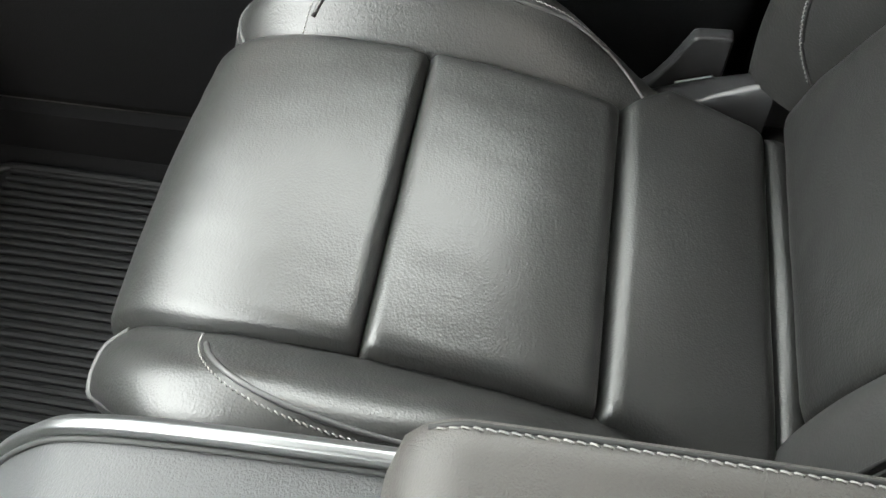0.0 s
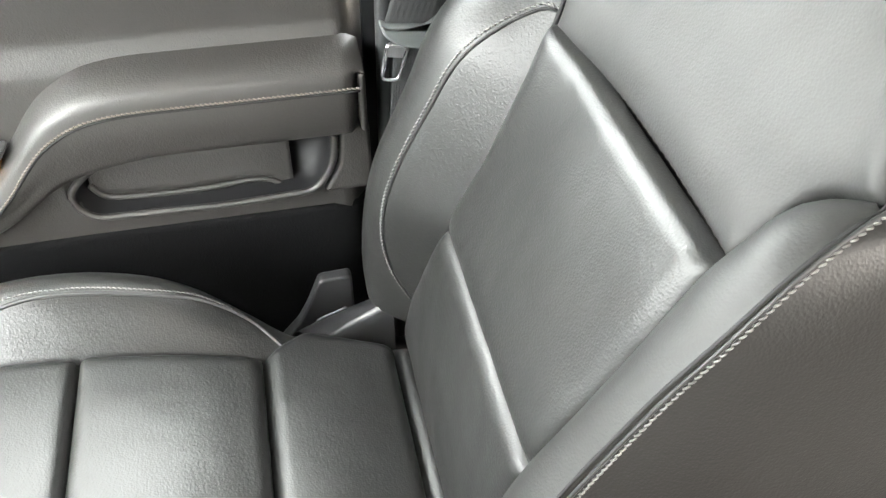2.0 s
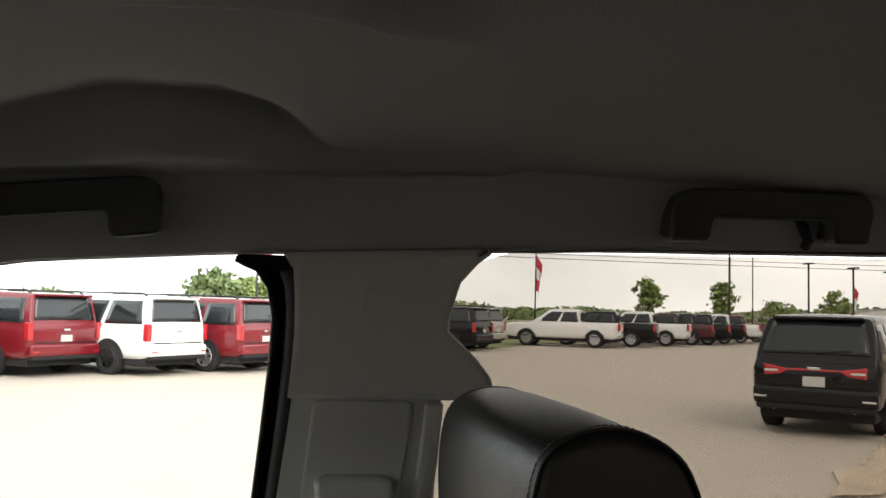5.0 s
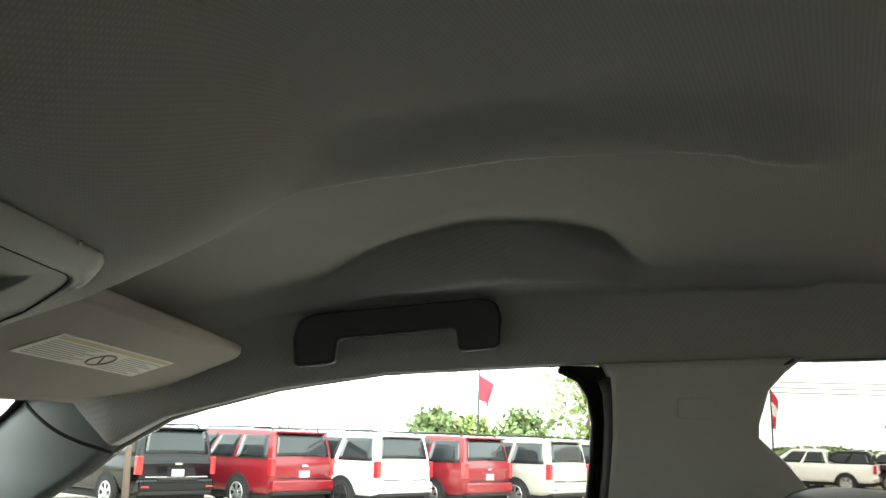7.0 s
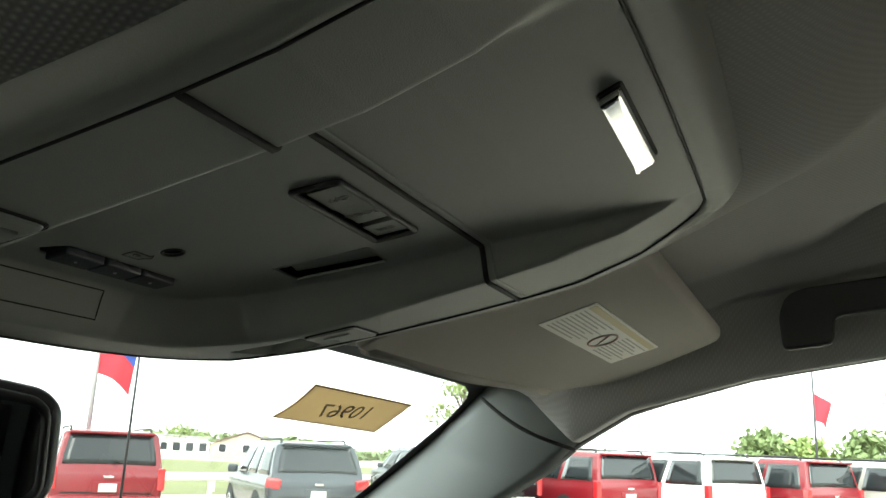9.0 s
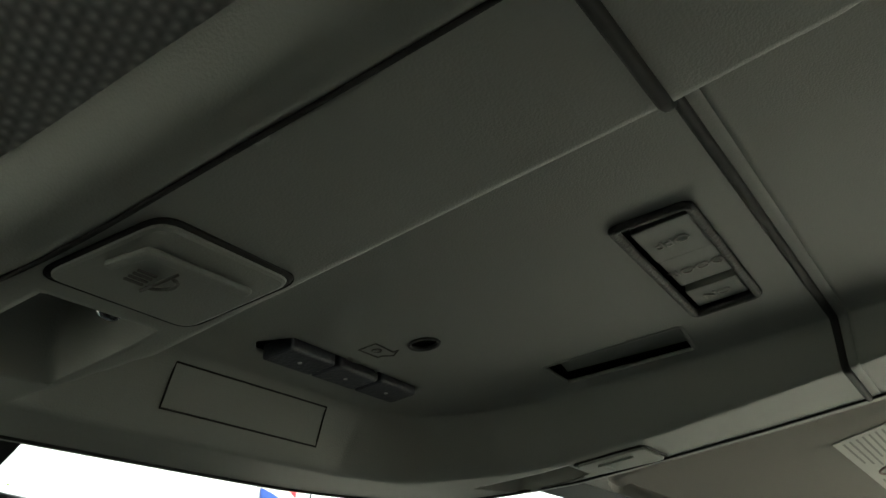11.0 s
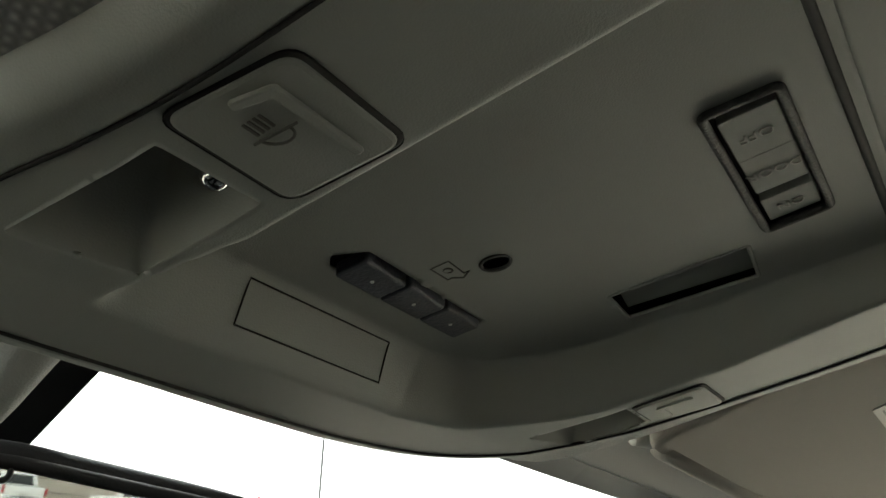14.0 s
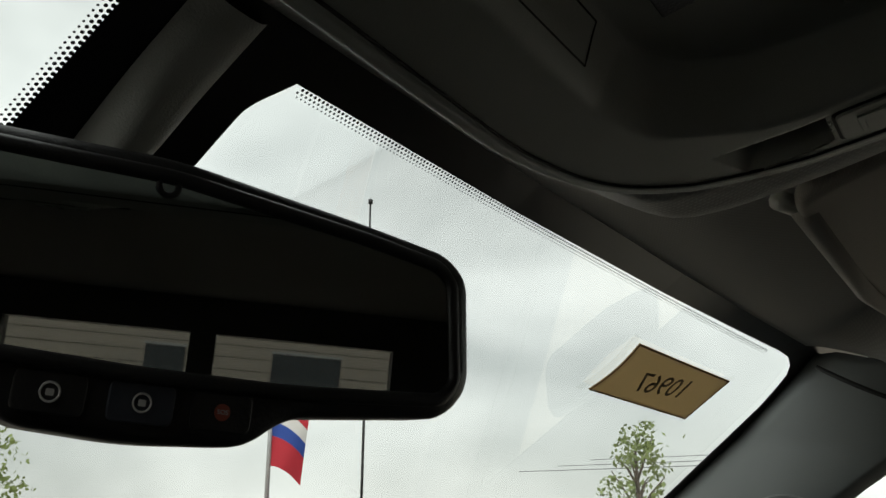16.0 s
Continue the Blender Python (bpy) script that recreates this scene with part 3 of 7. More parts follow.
slab("label_plate", rounded([(-0.232, 1.722), (-0.232, 1.744), (-0.272, 1.744), (-0.272, 1.722)], 0.004), 0.0155, 0.003, GREYTRIM, bp, "small embossed airbag mark", bevel=0.0008)
# door seal between pillar and front door
tube("door_seal", [(0.752, -0.126, 0.70), (0.752, -0.126, 1.0), (0.752, -0.130, 1.30)] + [(side_x(z) - 0.003, y, z) for y, z in ((-0.136, 1.38), (-0.143, 1.45), (-0.150, 1.53), (-0.157, 1.60), (-0.162, 1.67), (-0.163, 1.72), (-0.160, 1.748), (-0.154, 1.764))], 0.0085, SEAL, bp, "dark grey rubber door seal")
tube("frame_seal", [(side_x(z) + 0.002, y, z) for y, z in ((-0.119, 1.372), (-0.125, 1.45), (-0.132, 1.53), (-0.138, 1.60), (-0.1435, 1.67), (-0.145, 1.715), (-0.139, 1.745), (-0.126, 1.763), (-0.112, 1.769), (-0.104, 1.773))], 0.0045, RUBBER, bp, "black glass run seal")
plate("door_frame", [(-0.118, 1.372), (-0.137, 1.60), (-0.1435, 1.67), (-0.145, 1.715), (-0.139, 1.745), (-0.126, 1.763), (-0.110, 1.7705), (-0.102, 1.774), (-0.11, 1.777), (-0.20, 1.777), (-0.20, 1.372)], lambda a, b, d: (side_x(b) + 0.004 + d, a, b), 0.010, RUBBER, bp, "black door frame edge")
plate("door_jamb", [(-0.105, 0.60), (-0.108, 1.37), (-0.20, 1.37), (-0.20, 0.60)], lambda a, b, d: (0.756 + d, a, b), 0.010, RUBBER, bp, "black door jamb")
mirror_x(bp, "trim_4")

# roof rail outside the openings, C-pillar and rear wall
rail = thing("trim_5", "dark cab frame around the door openings", "cab frame", kind="structure")
for sgn in (1, -1):
    sheet("rail", lambda u, v: (sgn * (side_x(window_top(-1.25 + v * 1.68)) + 0.012 + 0.06 * u), -1.25 + v * 1.68, window_top(-1.25 + v * 1.68) + 0.012 + 0.075 * u), 4, 40, BLACK, rail, "dark roof rail", thick=0.01)
    slabc = plate("c_pillar", [(-0.985, 1.40), (-0.985, 1.80), (-1.30, 1.82), (-1.30, 0.60), (-0.99, 0.60)], lambda a, b, d: (sgn * (side_x(b) - 0.01 + d), a, b), 0.05, GREYTRIM, rail, "grey rear corner trim")
    plate("sill", [(-1.30, 0.50), (-1.30, 0.62), (1.15, 0.62), (1.15, 0.50)], lambda a, b, d: (sgn * (0.70 + d), a, b), 0.10, MATTE, rail, "dark door sill")
    box("kick_panel", (min(sgn * 0.735, sgn * 0.80), 0.88, 0.50), (max(sgn * 0.735, sgn * 0.80), 1.20, 1.37), MATTE, rail, "black kick panel")

rear = thing("wall_south", "dark rear cab wall with sliding rear window", "rear wall", kind="structure")
plate("panel", [(-0.76, 0.5), (0.76, 0.5), (0.76, 1.605), (-0.76, 1.605)], lambda a, b, d: (a, -1.27 - d, b), 0.05, BLACK, rear, "black trimmed lower wall")
plate("head", [(-0.70, 1.762), (0.70, 1.762), (0.68, 1.87), (-0.68, 1.87)], lambda a, b, d: (a, -1.26 - d, b), 0.06, BLACK, rear, "dark window head")
for a0, a1 in ((-0.76, -0.56), (-0.145, -0.085), (0.345, 0.76)):
    plate("post", [(a0, 1.595), (a1, 1.595), (a1, 1.77), (a0, 1.77)], lambda a, b, d: (a, -1.262 - d, b), 0.055, BLACK, rear, "black window post")
rw = thing("window_6", "tinted sliding rear window glass", "window", kind="structure")
for a0, a1 in ((-0.56, -0.145), (-0.085, 0.40)):
    ob = plate("pane", [(a0, 1.595), (a1, 1.595), (a1, 1.77), (a0, 1.77)], lambda a, b, d: (a, -1.285 - d, b), 0.004, REARTINT, rw)
    ob.visible_shadow = False

# ---- front passenger door ----
door = thing("door_1", "charcoal vinyl front door panel with padded armrest", "door", kind="structure")


def door_skin(u, v):
    """u: from rear to front; v: up."""
    y = -0.112 + u * 1.06
    z = 0.62 + v * 0.765
    x = float(np.interp(z, (0.62, 0.98, 1.02, 1.06, 1.17, 1.20, 1.27, 1.305, 1.318, 1.325, 1.345, 1.366, 1.385), (0.735, 0.728, 0.728, 0.735, 0.742, 0.752, 0.748, 0.738, 0.741, 0.729, 0.722, 0.734, 0.762)))
    x -= 0.012 * smooth01((y - 0.18) / 0.5) * smooth01((1.26 - z) / 0.1)
    x += 0.03 * (1 - smooth01((u) / 0.03))
    return (x, y, z)


pocket = [(-0.067, 1.086), (-0.062, 1.035), (-0.040, 1.002), (0.063, 0.998), (0.208, 1.002), (0.226, 1.036), (0.198, 1.066), (0.15, 1.086)]
pk_test = [Vector(p) for p in pocket]
sv, sf = grid(door_skin, 130, 150, True)
keep = []
for q in sf:
    cy, cz = sum(sv[i][1] for i in q) / 4, sum(sv[i][2] for i in q) / 4
    crosses = [(pk_test[i + 1 - len(pk_test)] - pk_test[i]).cross(Vector((cy, cz)) - pk_test[i]) for i in range(len(pk_test))]
    if not (all(v > 0 for v in crosses) or all(v < 0 for v in crosses)):
        keep.append(q)
ob = mesh("panel", sv, keep, DOORSKIN, door, "charcoal vinyl panel")
sheet("lower_trim", lambda u, v: (door_skin(u, 0.01 + 0.455 * v)[0] - 0.004 * math.sin(math.pi * min(1, 12 * (1 - v)) / 2), door_skin(u, 0)[1], 0.628 + 0.348 * v), 40, 30, MATTE, door, "black hard plastic lower trim", flip=True, thick=0.003)
plate("outer_skin", [(-0.12, 0.60), (-0.12, 1.36), (1.0, 1.36), (1.0, 0.60)], lambda a, b, d: (0.80 + d, a, b), 0.05, BLACK, door, "dark painted outer skin")
tube("belt_seam", [(0.737, y, 1.3185 + 0.001 * math.sin(y * 3)) for y in [-0.11 + k * 0.03 for k in range(36)]], 0.0016, CONSOLEDARK, door, "dark seam under the sill")


def arm_drop(y):
    return soft_line(y, (0.13, 0.165, 0.192, 0.23, 0.271, 0.31, 0.38), (0.0, 0.003, 0.010, 0.034, 0.088, 0.125, 0.140))


def soft_line(y, ys, zs):
    return float(np.mean([np.interp(y + k * 0.004, ys, zs) for k in range(-4, 5)]))


def arm_section(y):
    """Cross-section of the armrest at y: (x, z) from its root above, round the front and back below."""
    drop = arm_drop(y)
    end = smooth01((y + 0.100) / 0.018)
    e = 0.030 * (1 - end)
    top = 1.172 - drop - e * 0.3
    low = 1.086 - 0.006 * smooth01((y - 0.1) / 0.1) - drop * 0.62 + e * 0.2
    out = 0.695 + e
    mid = (top * 0.6 + low * 0.4)
    return [(0.752, top + 0.013), (0.730, top + 0.009), (0.714, top + 0.004), (0.702, top - 0.002), (out + 0.0015, top - 0.010), (out - 0.002, mid - 0.002), (out + 0.002, low + 0.022), (out + 0.007, low + 0.005), (0.714, low), (0.742, low + 0.002)]


ARM = {}


def arm(u, v):
    y = round(-0.100 + u * 0.48, 5)
    if y not in ARM:
        ARM[y] = spline(arm_section(y))
    p = ARM[y](v)
    return (float(p[0]), y, float(p[1]))


sheet("armrest", arm, 60, 40, DOORSKIN, door, "padded vinyl armrest")
box("armrest_end", (0.700, -0.101, 1.092), (0.745, -0.094, 1.162), DOORSKIN, door, bevel=0.003)
arm_seam = spline([(0.6915, y, 1.152 - arm_drop(y)) for y in [-0.094 + 0.02 * k for k in range(20)]])
stitch_row("stitching", arm_seam, lambda t: (-1, 0, 0.1), ARMTHREAD, door, size=0.0008, skew=0.0006)
tube("stitch_groove", [arm_seam(t / 40) + np.array((0.0006, 0, -0.0040)) for t in range(41)], 0.0014, CONSOLEDARK, door, "dark seam groove")
# storage pocket: a hollow through the panel, with the bin's lip standing in it
loop = rounded(pocket, 0.020)
n_l = len(loop)
pv = [(0.7235, a, b) for a, b in loop] + [(0.732, a * 0.98 + 0.0016, 1.045 + (b - 1.045) * 0.96) for a, b in loop] + [(0.770, a * 0.95 + 0.004, 1.045 + (b - 1.045) * 0.9) for a, b in loop]
pf = [(r * n_l + i, r * n_l + (i + 1) % n_l, (r + 1) * n_l + (i + 1) % n_l, (r + 1) * n_l + i) for r in range(2) for i in range(n_l)]
pf.append(tuple(2 * n_l + i for i in range(n_l)))
mesh("pocket_basin", pv, pf, BLACK, door, "charcoal pocket lining")
tube("pocket_rim", [(0.7228, a, b) for a, b in rounded(pocket, 0.020)], 0.0042, DOORSKIN, door, "moulded pocket rim", closed=True)
lip_line = spline([(0.205, 1.030), (0.196, 1.016), (0.180, 1.010), (0.106, 1.007), (0.060, 1.009), (0.034, 1.0115), (0.012, 1.009), (-0.004, 0.998), (-0.016, 0.990)])
sheet("pocket_bin", lambda u, v: (0.747 + 0.012 * v, float(lip_line(u)[0]), float(lip_line(u)[1]) * (1 - v) + 1.078 * v), 40, 6, DOORSKIN, door, "moulded bin wall", thick=0.002)
tube("pocket_lip", [(0.7465, *lip_line(k / 40)) for k in range(41)], 0.0035, DOORSKIN, door, "moulded bin lip")
slab("pocket_upright", rounded([(-0.105, 1.00), (-0.105, 1.088), (-0.074, 1.086), (-0.069, 1.035), (-0.048, 1.000)], 0.008), 0.030, 0.02, DOORSKIN, door)
# wood and satin strips ahead of the armrest
slab("wood_strip", rounded([(0.292, 1.052), (0.272, 1.094), (0.62, 1.120), (0.62, 1.070)], 0.006), 0.035, 0.015, WOOD, door, "glossy wood trim strip", bevel=0.003)
slab("satin_strip", rounded([(0.272, 1.098), (0.262, 1.112), (0.62, 1.142), (0.62, 1.124)], 0.004), 0.040, 0.02, SATIN, door, "satin silver strip", bevel=0.003)
knob = tube("lock_knob", [(0.748, -0.078, 1.352), (0.748, -0.078, 1.366), (0.748, -0.078, 1.380), (0.748, -0.078, 1.392), (0.748, -0.078, 1.396)], lambda t: 0.0048 if t < 0.3 else (0.0040 if t < 0.9 else 0.0026), BLACK, door, "black lock knob")
tube("knob_ring", [(0.748 + 0.009 * math.cos(a), -0.078 + 0.009 * math.sin(a), 1.3745) for a in [k * math.pi / 8 for k in range(16)]], 0.0028, DARK, door, closed=True)
tube("glass_seal", [(0.756, y, 1.380) for y in [-0.115 + 0.04 * k for k in range(24)]], 0.006, RUBBER, door, "black glass seal")
door_l = mirror_x(door, "door_2")
tagged(door_l, "charcoal vinyl driver door panel with padded armrest")

# ---- rear door ----
rdoor = thing("door_3", "charcoal rear door panel with glossy wood strip", "door", kind="structure")


def rdoor_skin(u, v):
    y = -0.345 - u * 0.66
    top = float(np.interp(y, (-1.0, -0.72, -0.33), (1.452, 1.420, 1.395)))
    z = 0.62 + v * (top - 0.62)
    d = top - z
    x = float(np.interp(d, (0, 0.018, 0.04, 0.062, 0.068, 0.09, 0.16, 0.2, 0.3, 0.6, 0.9), (0.760, 0.735, 0.718, 0.720, 0.735, 0.738, 0.745, 0.72, 0.72, 0.735, 0.735)))
    return (x, y, z)


sheet("panel", rdoor_skin, 30, 90, DOORSKIN, rdoor, "charcoal vinyl panel", thick=0.015)
slab("wood_strip", rounded([(-0.70, 1.245), (-0.70, 1.268), (-0.90, 1.292), (-0.93, 1.285), (-0.92, 1.262)], 0.01), 0.055, 0.02, WOOD, rdoor, "glossy wood trim strip", bevel=0.006)
slab("satin_handle", rounded([(-0.92, 1.268), (-0.93, 1.285), (-1.0, 1.29), (-1.0, 1.275)], 0.004), 0.055, 0.02, SATIN, rdoor, "satin silver strip")
slab("grip", rounded([(-0.50, 1.20), (-0.50, 1.235), (-0.98, 1.262), (-0.98, 1.22)], 0.01), 0.07, 0.05, DOORSKIN, rdoor, "padded armrest", bevel=0.008)
plate("outer_skin", [(-0.34, 0.60), (-0.34, 1.38), (-1.0, 1.42), (-1.0, 0.60)], lambda a, b, d: (0.80 + d, a, b), 0.05, BLACK, rdoor, "dark painted outer skin")
tube("glass_seal", [(0.752, y, float(np.interp(y, (-1.0, -0.72, -0.33), (1.452, 1.420, 1.395))) + 0.004) for y in [-0.33 - 0.03 * k for k in range(23)]], 0.006, RUBBER, rdoor, "black glass seal")
mirror_x(rdoor, "door_4")

# ---- floor, firewall, dash ----
fl = thing("floor", "black carpeted cab floor", "floor", kind="structure")
box("carpet", (-0.74, -1.27, 0.50), (0.74, 1.20, 0.535), MATTE, fl, bevel=0.004)
sheet("toe_board", lambda u, v: (-0.74 + 1.48 * u, 0.98 + 0.20 * v, 0.53 + 0.30 * v), 8, 8, MATTE, fl, flip=False, thick=0.01)
wallf = thing("wall_north", "black dashboard and firewall closing the footwell", "dashboard", kind="structure")
sheet("dash", lambda u, v: (-0.75 + 1.5 * u, 1.19 - 0.40 * smooth01(v * 1.6) + 0.52 * smooth01((v - 0.62) / 0.38), 0.80 + 0.40 * smooth01(v / 0.8) + 0.03 * math.sin(math.pi * v)), 20, 40, MATTE, wallf, "black dashboard", thick=0.02)
box("firewall", (-0.76, 1.16, 0.50), (0.76, 1.20, 1.36), MATTE, wallf)
tube("glovebox_edge", [(0.30 + 0.36 * t, 0.845 - 0.03 * math.sin(math.pi * t), 0.80 + 0.015 * t) for t in [k / 20 for k in range(21)]], 0.006, MATTE, wallf, "dark lower dash edge")

# rubber mat with its ribs
fm = thing("floor_mat", "black ribbed rubber floor mat on the carpet", "floor mat")
box("base", (0.16, 0.44, 0.536), (0.66, 0.90, 0.544), RUBBER, fm, bevel=0.003)
rib_bm = rbox((0.0075, 0.40, 0.009), 0.0022, 2)
rib_me = part("rib", rib_bm, RUBBER, fm)
rib_me.location = (0.184, 0.665, 0.5475)
for k in range(1, 36):
    rib = new("rib", rib_me.data)
    rib.parent = fm
    rib.location = (0.184 + k * 0.0132, 0.665, 0.5475)
tube("rim", [(a, b, 0.546) for a, b in rounded([(0.165, 0.445), (0.655, 0.445), (0.655, 0.895), (0.165, 0.895)], 0.04)], 0.007, RUBBER, fm, "raised rubber rim", closed=True)


# ---- front passenger seat ----
SEAM_N, SEAM_F = 0.236, 0.530
seat = thing("car_seat", "black leather front passenger seat with light stitching", "seat", at=(0, 0, 0))

CUSH = spline([(-0.150, 0.880), (-0.095, 0.899), (-0.03, 0.921), (0.041, 0.943), (0.12, 0.966), (0.21, 0.984), (0.29, 0.991), (0.345, 0.983), (0.385, 0.960), (0.407, 0.925), (0.412, 0.86), (0.405, 0.74)])
BACK = spline([(-0.112, 0.860), (-0.122, 0.925), (-0.133, 0.995), (-0.155, 1.095), (-0.198, 1.18), (-0.244, 1.27), (-0.285, 1.348), (-0.308, 1.395), (-0.324, 1.430), (-0.340, 1.450), (-0.365, 1.464), (-0.40, 1.466), (-0.436, 1.450), (-0.455, 1.39), (-0.44, 1.20), (-0.37, 0.90)])


def frame_of(curve, t):
    p = curve(t)
    a, b = curve(max(0, t - 0.004)), curve(min(1, t + 0.004))
    d = (b - a) / np.linalg.norm(b - a)
    return p, d


def on_cushion(x, t, h):
    p, d = frame_of(CUSH, t)
    return (x, float(p[0] - d[1] * h), float(p[1] + d[0] * h))


def on_back(x, t, h):
    p, d = frame_of(BACK, t)
    return (x, float(p[0] + d[1] * h), float(p[1] - d[0] * h))


def find_t(curve, axis, value, hi=1.0):
    ts = np.linspace(0, hi, 800)
    vals = [curve(t)[axis] for t in ts]
    return float(ts[int(np.argmin(np.abs(np.array(vals) - value)))])


def puff(d, w):
    k = min(1.0, max(0.0, d) / w)
    return math.sqrt(max(0.0, 1 - (1 - k) ** 2))


def pad(name, place, t0, t1, length, left, right, height, nu, nv, material, label="", wa=0.016, wb=0.019, crown=0.005, wave=0.0):
    """A stuffed panel: left and right are its edges by v; it sinks into the seams all round."""
    def f(u, v):
        t = t0 + (t1 - t0) * v
        xl, xr = left(v), right(v)
        x = xl + (xr - xl) * u
        da = min(u, 1 - u) * (xr - xl)
        h = -0.004 + height * puff(da, wa) * (puff(v * length, wb) if wb else 1) * (puff((1 - v) * length, wb * 0.7) if wb else 1) + 0.004 * puff(min(da, v * length, (1 - v) * length), 0.004)
        h += crown * math.sin(math.pi * u) * math.sin(math.pi * v)
        h += wave * (noise.noise((x * 26, v * length * 20, height * 90)) * 0.5 + noise.noise((x * 60, v * length * 34, 4.0)) * 0.25)
        return place(x, t, h)
    return sheet(name, f, nu, nv, material, seat, label)


def nose(t):
    """How far the seams shift outwards round the front edge."""
    return 0.010 * smooth01((t - 0.60) / 0.15)


TC = [0.0, find_t(CUSH, 0, -0.095, 0.6), find_t(CUSH, 0, 0.041, 0.6), find_t(CUSH, 0, 0.21, 0.7), 1.0]
lens = [(TC[i + 1] - TC[i]) * CUSH.length for i in range(4)]
pad("cushion_insert", on_cushion, TC[0], TC[1], lens[0], lambda v: 0.205, lambda v: 0.558, 0.010, 50, 24, LEATHER, wave=0.0009)
pad("cushion_insert", on_cushion, TC[1], TC[2], lens[1], lambda v: SEAM_N - 0.035 + 0.030 * smooth01(v), lambda v: float(np.interp(v, (0, 0.45, 0.70, 0.86, 1), (0.556, 0.563, 0.567, 0.550, SEAM_F))), 0.016, 70, 44, LEATHER, wave=0.0013)
pad("cushion_insert", on_cushion, TC[2], TC[3], lens[2], lambda v: SEAM_N - 0.004 + 0.006 * v, lambda v: SEAM_F, 0.015, 70, 50, LEATHER, wave=0.0011)
pad("cushion_insert", on_cushion, TC[3], TC[4], lens[3], lambda v: SEAM_N + 0.003 + nose(TC[3] + (1 - TC[3]) * v), lambda v: SEAM_F + nose(TC[3] + (1 - TC[3]) * v), 0.012, 70, 80, LEATHER, wave=0.0010)


def bolster(name, seam_x, sgn, t0, t1, curve_place, curve, knots, rises, widths, depth, material, label=""):
    """A raised side cushion beside the insert, from seam_x outwards."""
    def eased(v, values):
        return float(np.mean([np.interp(v + dv, knots, values) for dv in (-0.05, -0.03, -0.01, 0.01, 0.03, 0.05)]))

    def section(v):
        h, w = eased(v, rises), eased(v, widths)
        return spline([(0.0, -0.007), (0.003, -0.001), (w * 0.14, 0.24 * h), (w * 0.32, 0.72 * h), (w * 0.49, 0.97 * h), (w * 0.66, 1.0 * h), (w * 0.82, 0.82 * h), (w * 0.94, 0.36 * h), (w, -0.03), (w * 0.99, -depth * 0.5), (w * 0.93, -depth)])
    cache = {}

    def f(u, v):
        key = round(v, 5)
        if key not in cache:
            cache[key] = section(v)
        p = cache[key](u)
        return curve_place(seam_x(v) + sgn * float(p[0]), t0 + (t1 - t0) * v, float(p[1]) + 0.0012 * noise.noise((p[0] * 50, v * 14, seam_x(v) * 9)))
    ob = sheet(name, f, 60, 70, material, seat, label, flip=sgn > 0)
    return f


TB0, TB1 = find_t(CUSH, 0, 0.005, 0.6), 1.0
BK = (0.0, 0.1, 0.2, 0.3, 0.4, 0.5, 0.58, 0.66, 0.75, 1.0)
bn = bolster("cushion_bolster", lambda v: SEAM_N + 0.005 + nose(TB0 + (1 - TB0) * v), -1, TB0, TB1, on_cushion, CUSH, BK, (0.0, 0.020, 0.037, 0.046, 0.048, 0.046, 0.027, 0.007, 0.003, 0.003), (0.05, 0.064, 0.084, 0.106, 0.112, 0.108, 0.078, 0.060, 0.056, 0.056), 0.22, LEATHER)
bf = bolster("cushion_bolster", lambda v: SEAM_F - 0.002 + nose(TB0 + (1 - TB0) * v), 1, TB0, TB1, on_cushion, CUSH, BK, (0.001, 0.0196, 0.0415, 0.0484, 0.0478, 0.0428, 0.024, 0.0075, 0.0016, 0.001), (0.031, 0.072, 0.0986, 0.1052, 0.1032, 0.0954, 0.0775, 0.0627, 0.0556, 0.0523), 0.22, LEATHER)


def seam_on(f, pts):
    fine = []
    c = spline([(u, v, 0.0) for u, v in pts])
    for k in range(49):
        q = c(k / 48)
        fine.append(f(float(q[0]), float(q[1])))
    return spline(fine)


NEAR_RUN = ((0.03, 0.318), (0.10, 0.309), (0.16, 0.297), (0.21, 0.278), (0.245, 0.245), (0.265, 0.20), (0.27, 0.15), (0.25, 0.10), (0.20, 0.06), (0.12, 0.028))
FAR_RUN = ((0.03, 0.325), (0.09, 0.318), (0.14, 0.307), (0.18, 0.288), (0.205, 0.25), (0.21, 0.20), (0.208, 0.15), (0.215, 0.10), (0.19, 0.057), (0.10, 0.022))
for f, nm in ((bn, -1), (bf, 1)):
    run = [(u, (find_t(CUSH, 0, y, 0.8) - TB0) / (1 - TB0)) for u, y in (NEAR_RUN if nm < 0 else FAR_RUN)]
    c = seam_on(f, run)
    stitch_row("stitching", c, lambda t: (0.1 * nm, 0, 1), THREAD, seat, skew=0.0006)
    c2 = seam_on(f, [(u - 0.016, v - 0.004) for u, v in run[1:]])
    tube("piping", [c2(t / 60) for t in range(61)], 0.0022, PIPING, seat, "leather piping")
    lipv = (find_t(CUSH, 0, 0.396, 0.8) - TB0) / (1 - TB0)
    lip = [(0.03, lipv - 0.01), (0.12, lipv), (0.22, lipv), (0.32, lipv - 0.008), (0.42, lipv - 0.02)]
    c3 = seam_on(f, lip)
    stitch_row("stitching", c3, lambda t: (0, 0.8, 0.6), THREAD, seat, skew=0.0006)
    c4 = seam_on(f, [(u, v - 0.012) for u, v in lip])
    tube("piping", [c4(t / 40) for t in range(41)], 0.0024, PIPING, seat, "leather piping")

# backrest inserts
BT = np.linspace(0, 0.6, 900)
BTZ = np.array([BACK(t)[1] for t in BT])
BTOP = int(np.argmax(BTZ))


def back_t(z):
    return float(np.interp(z, BTZ[:BTOP + 1], BT[:BTOP + 1]))


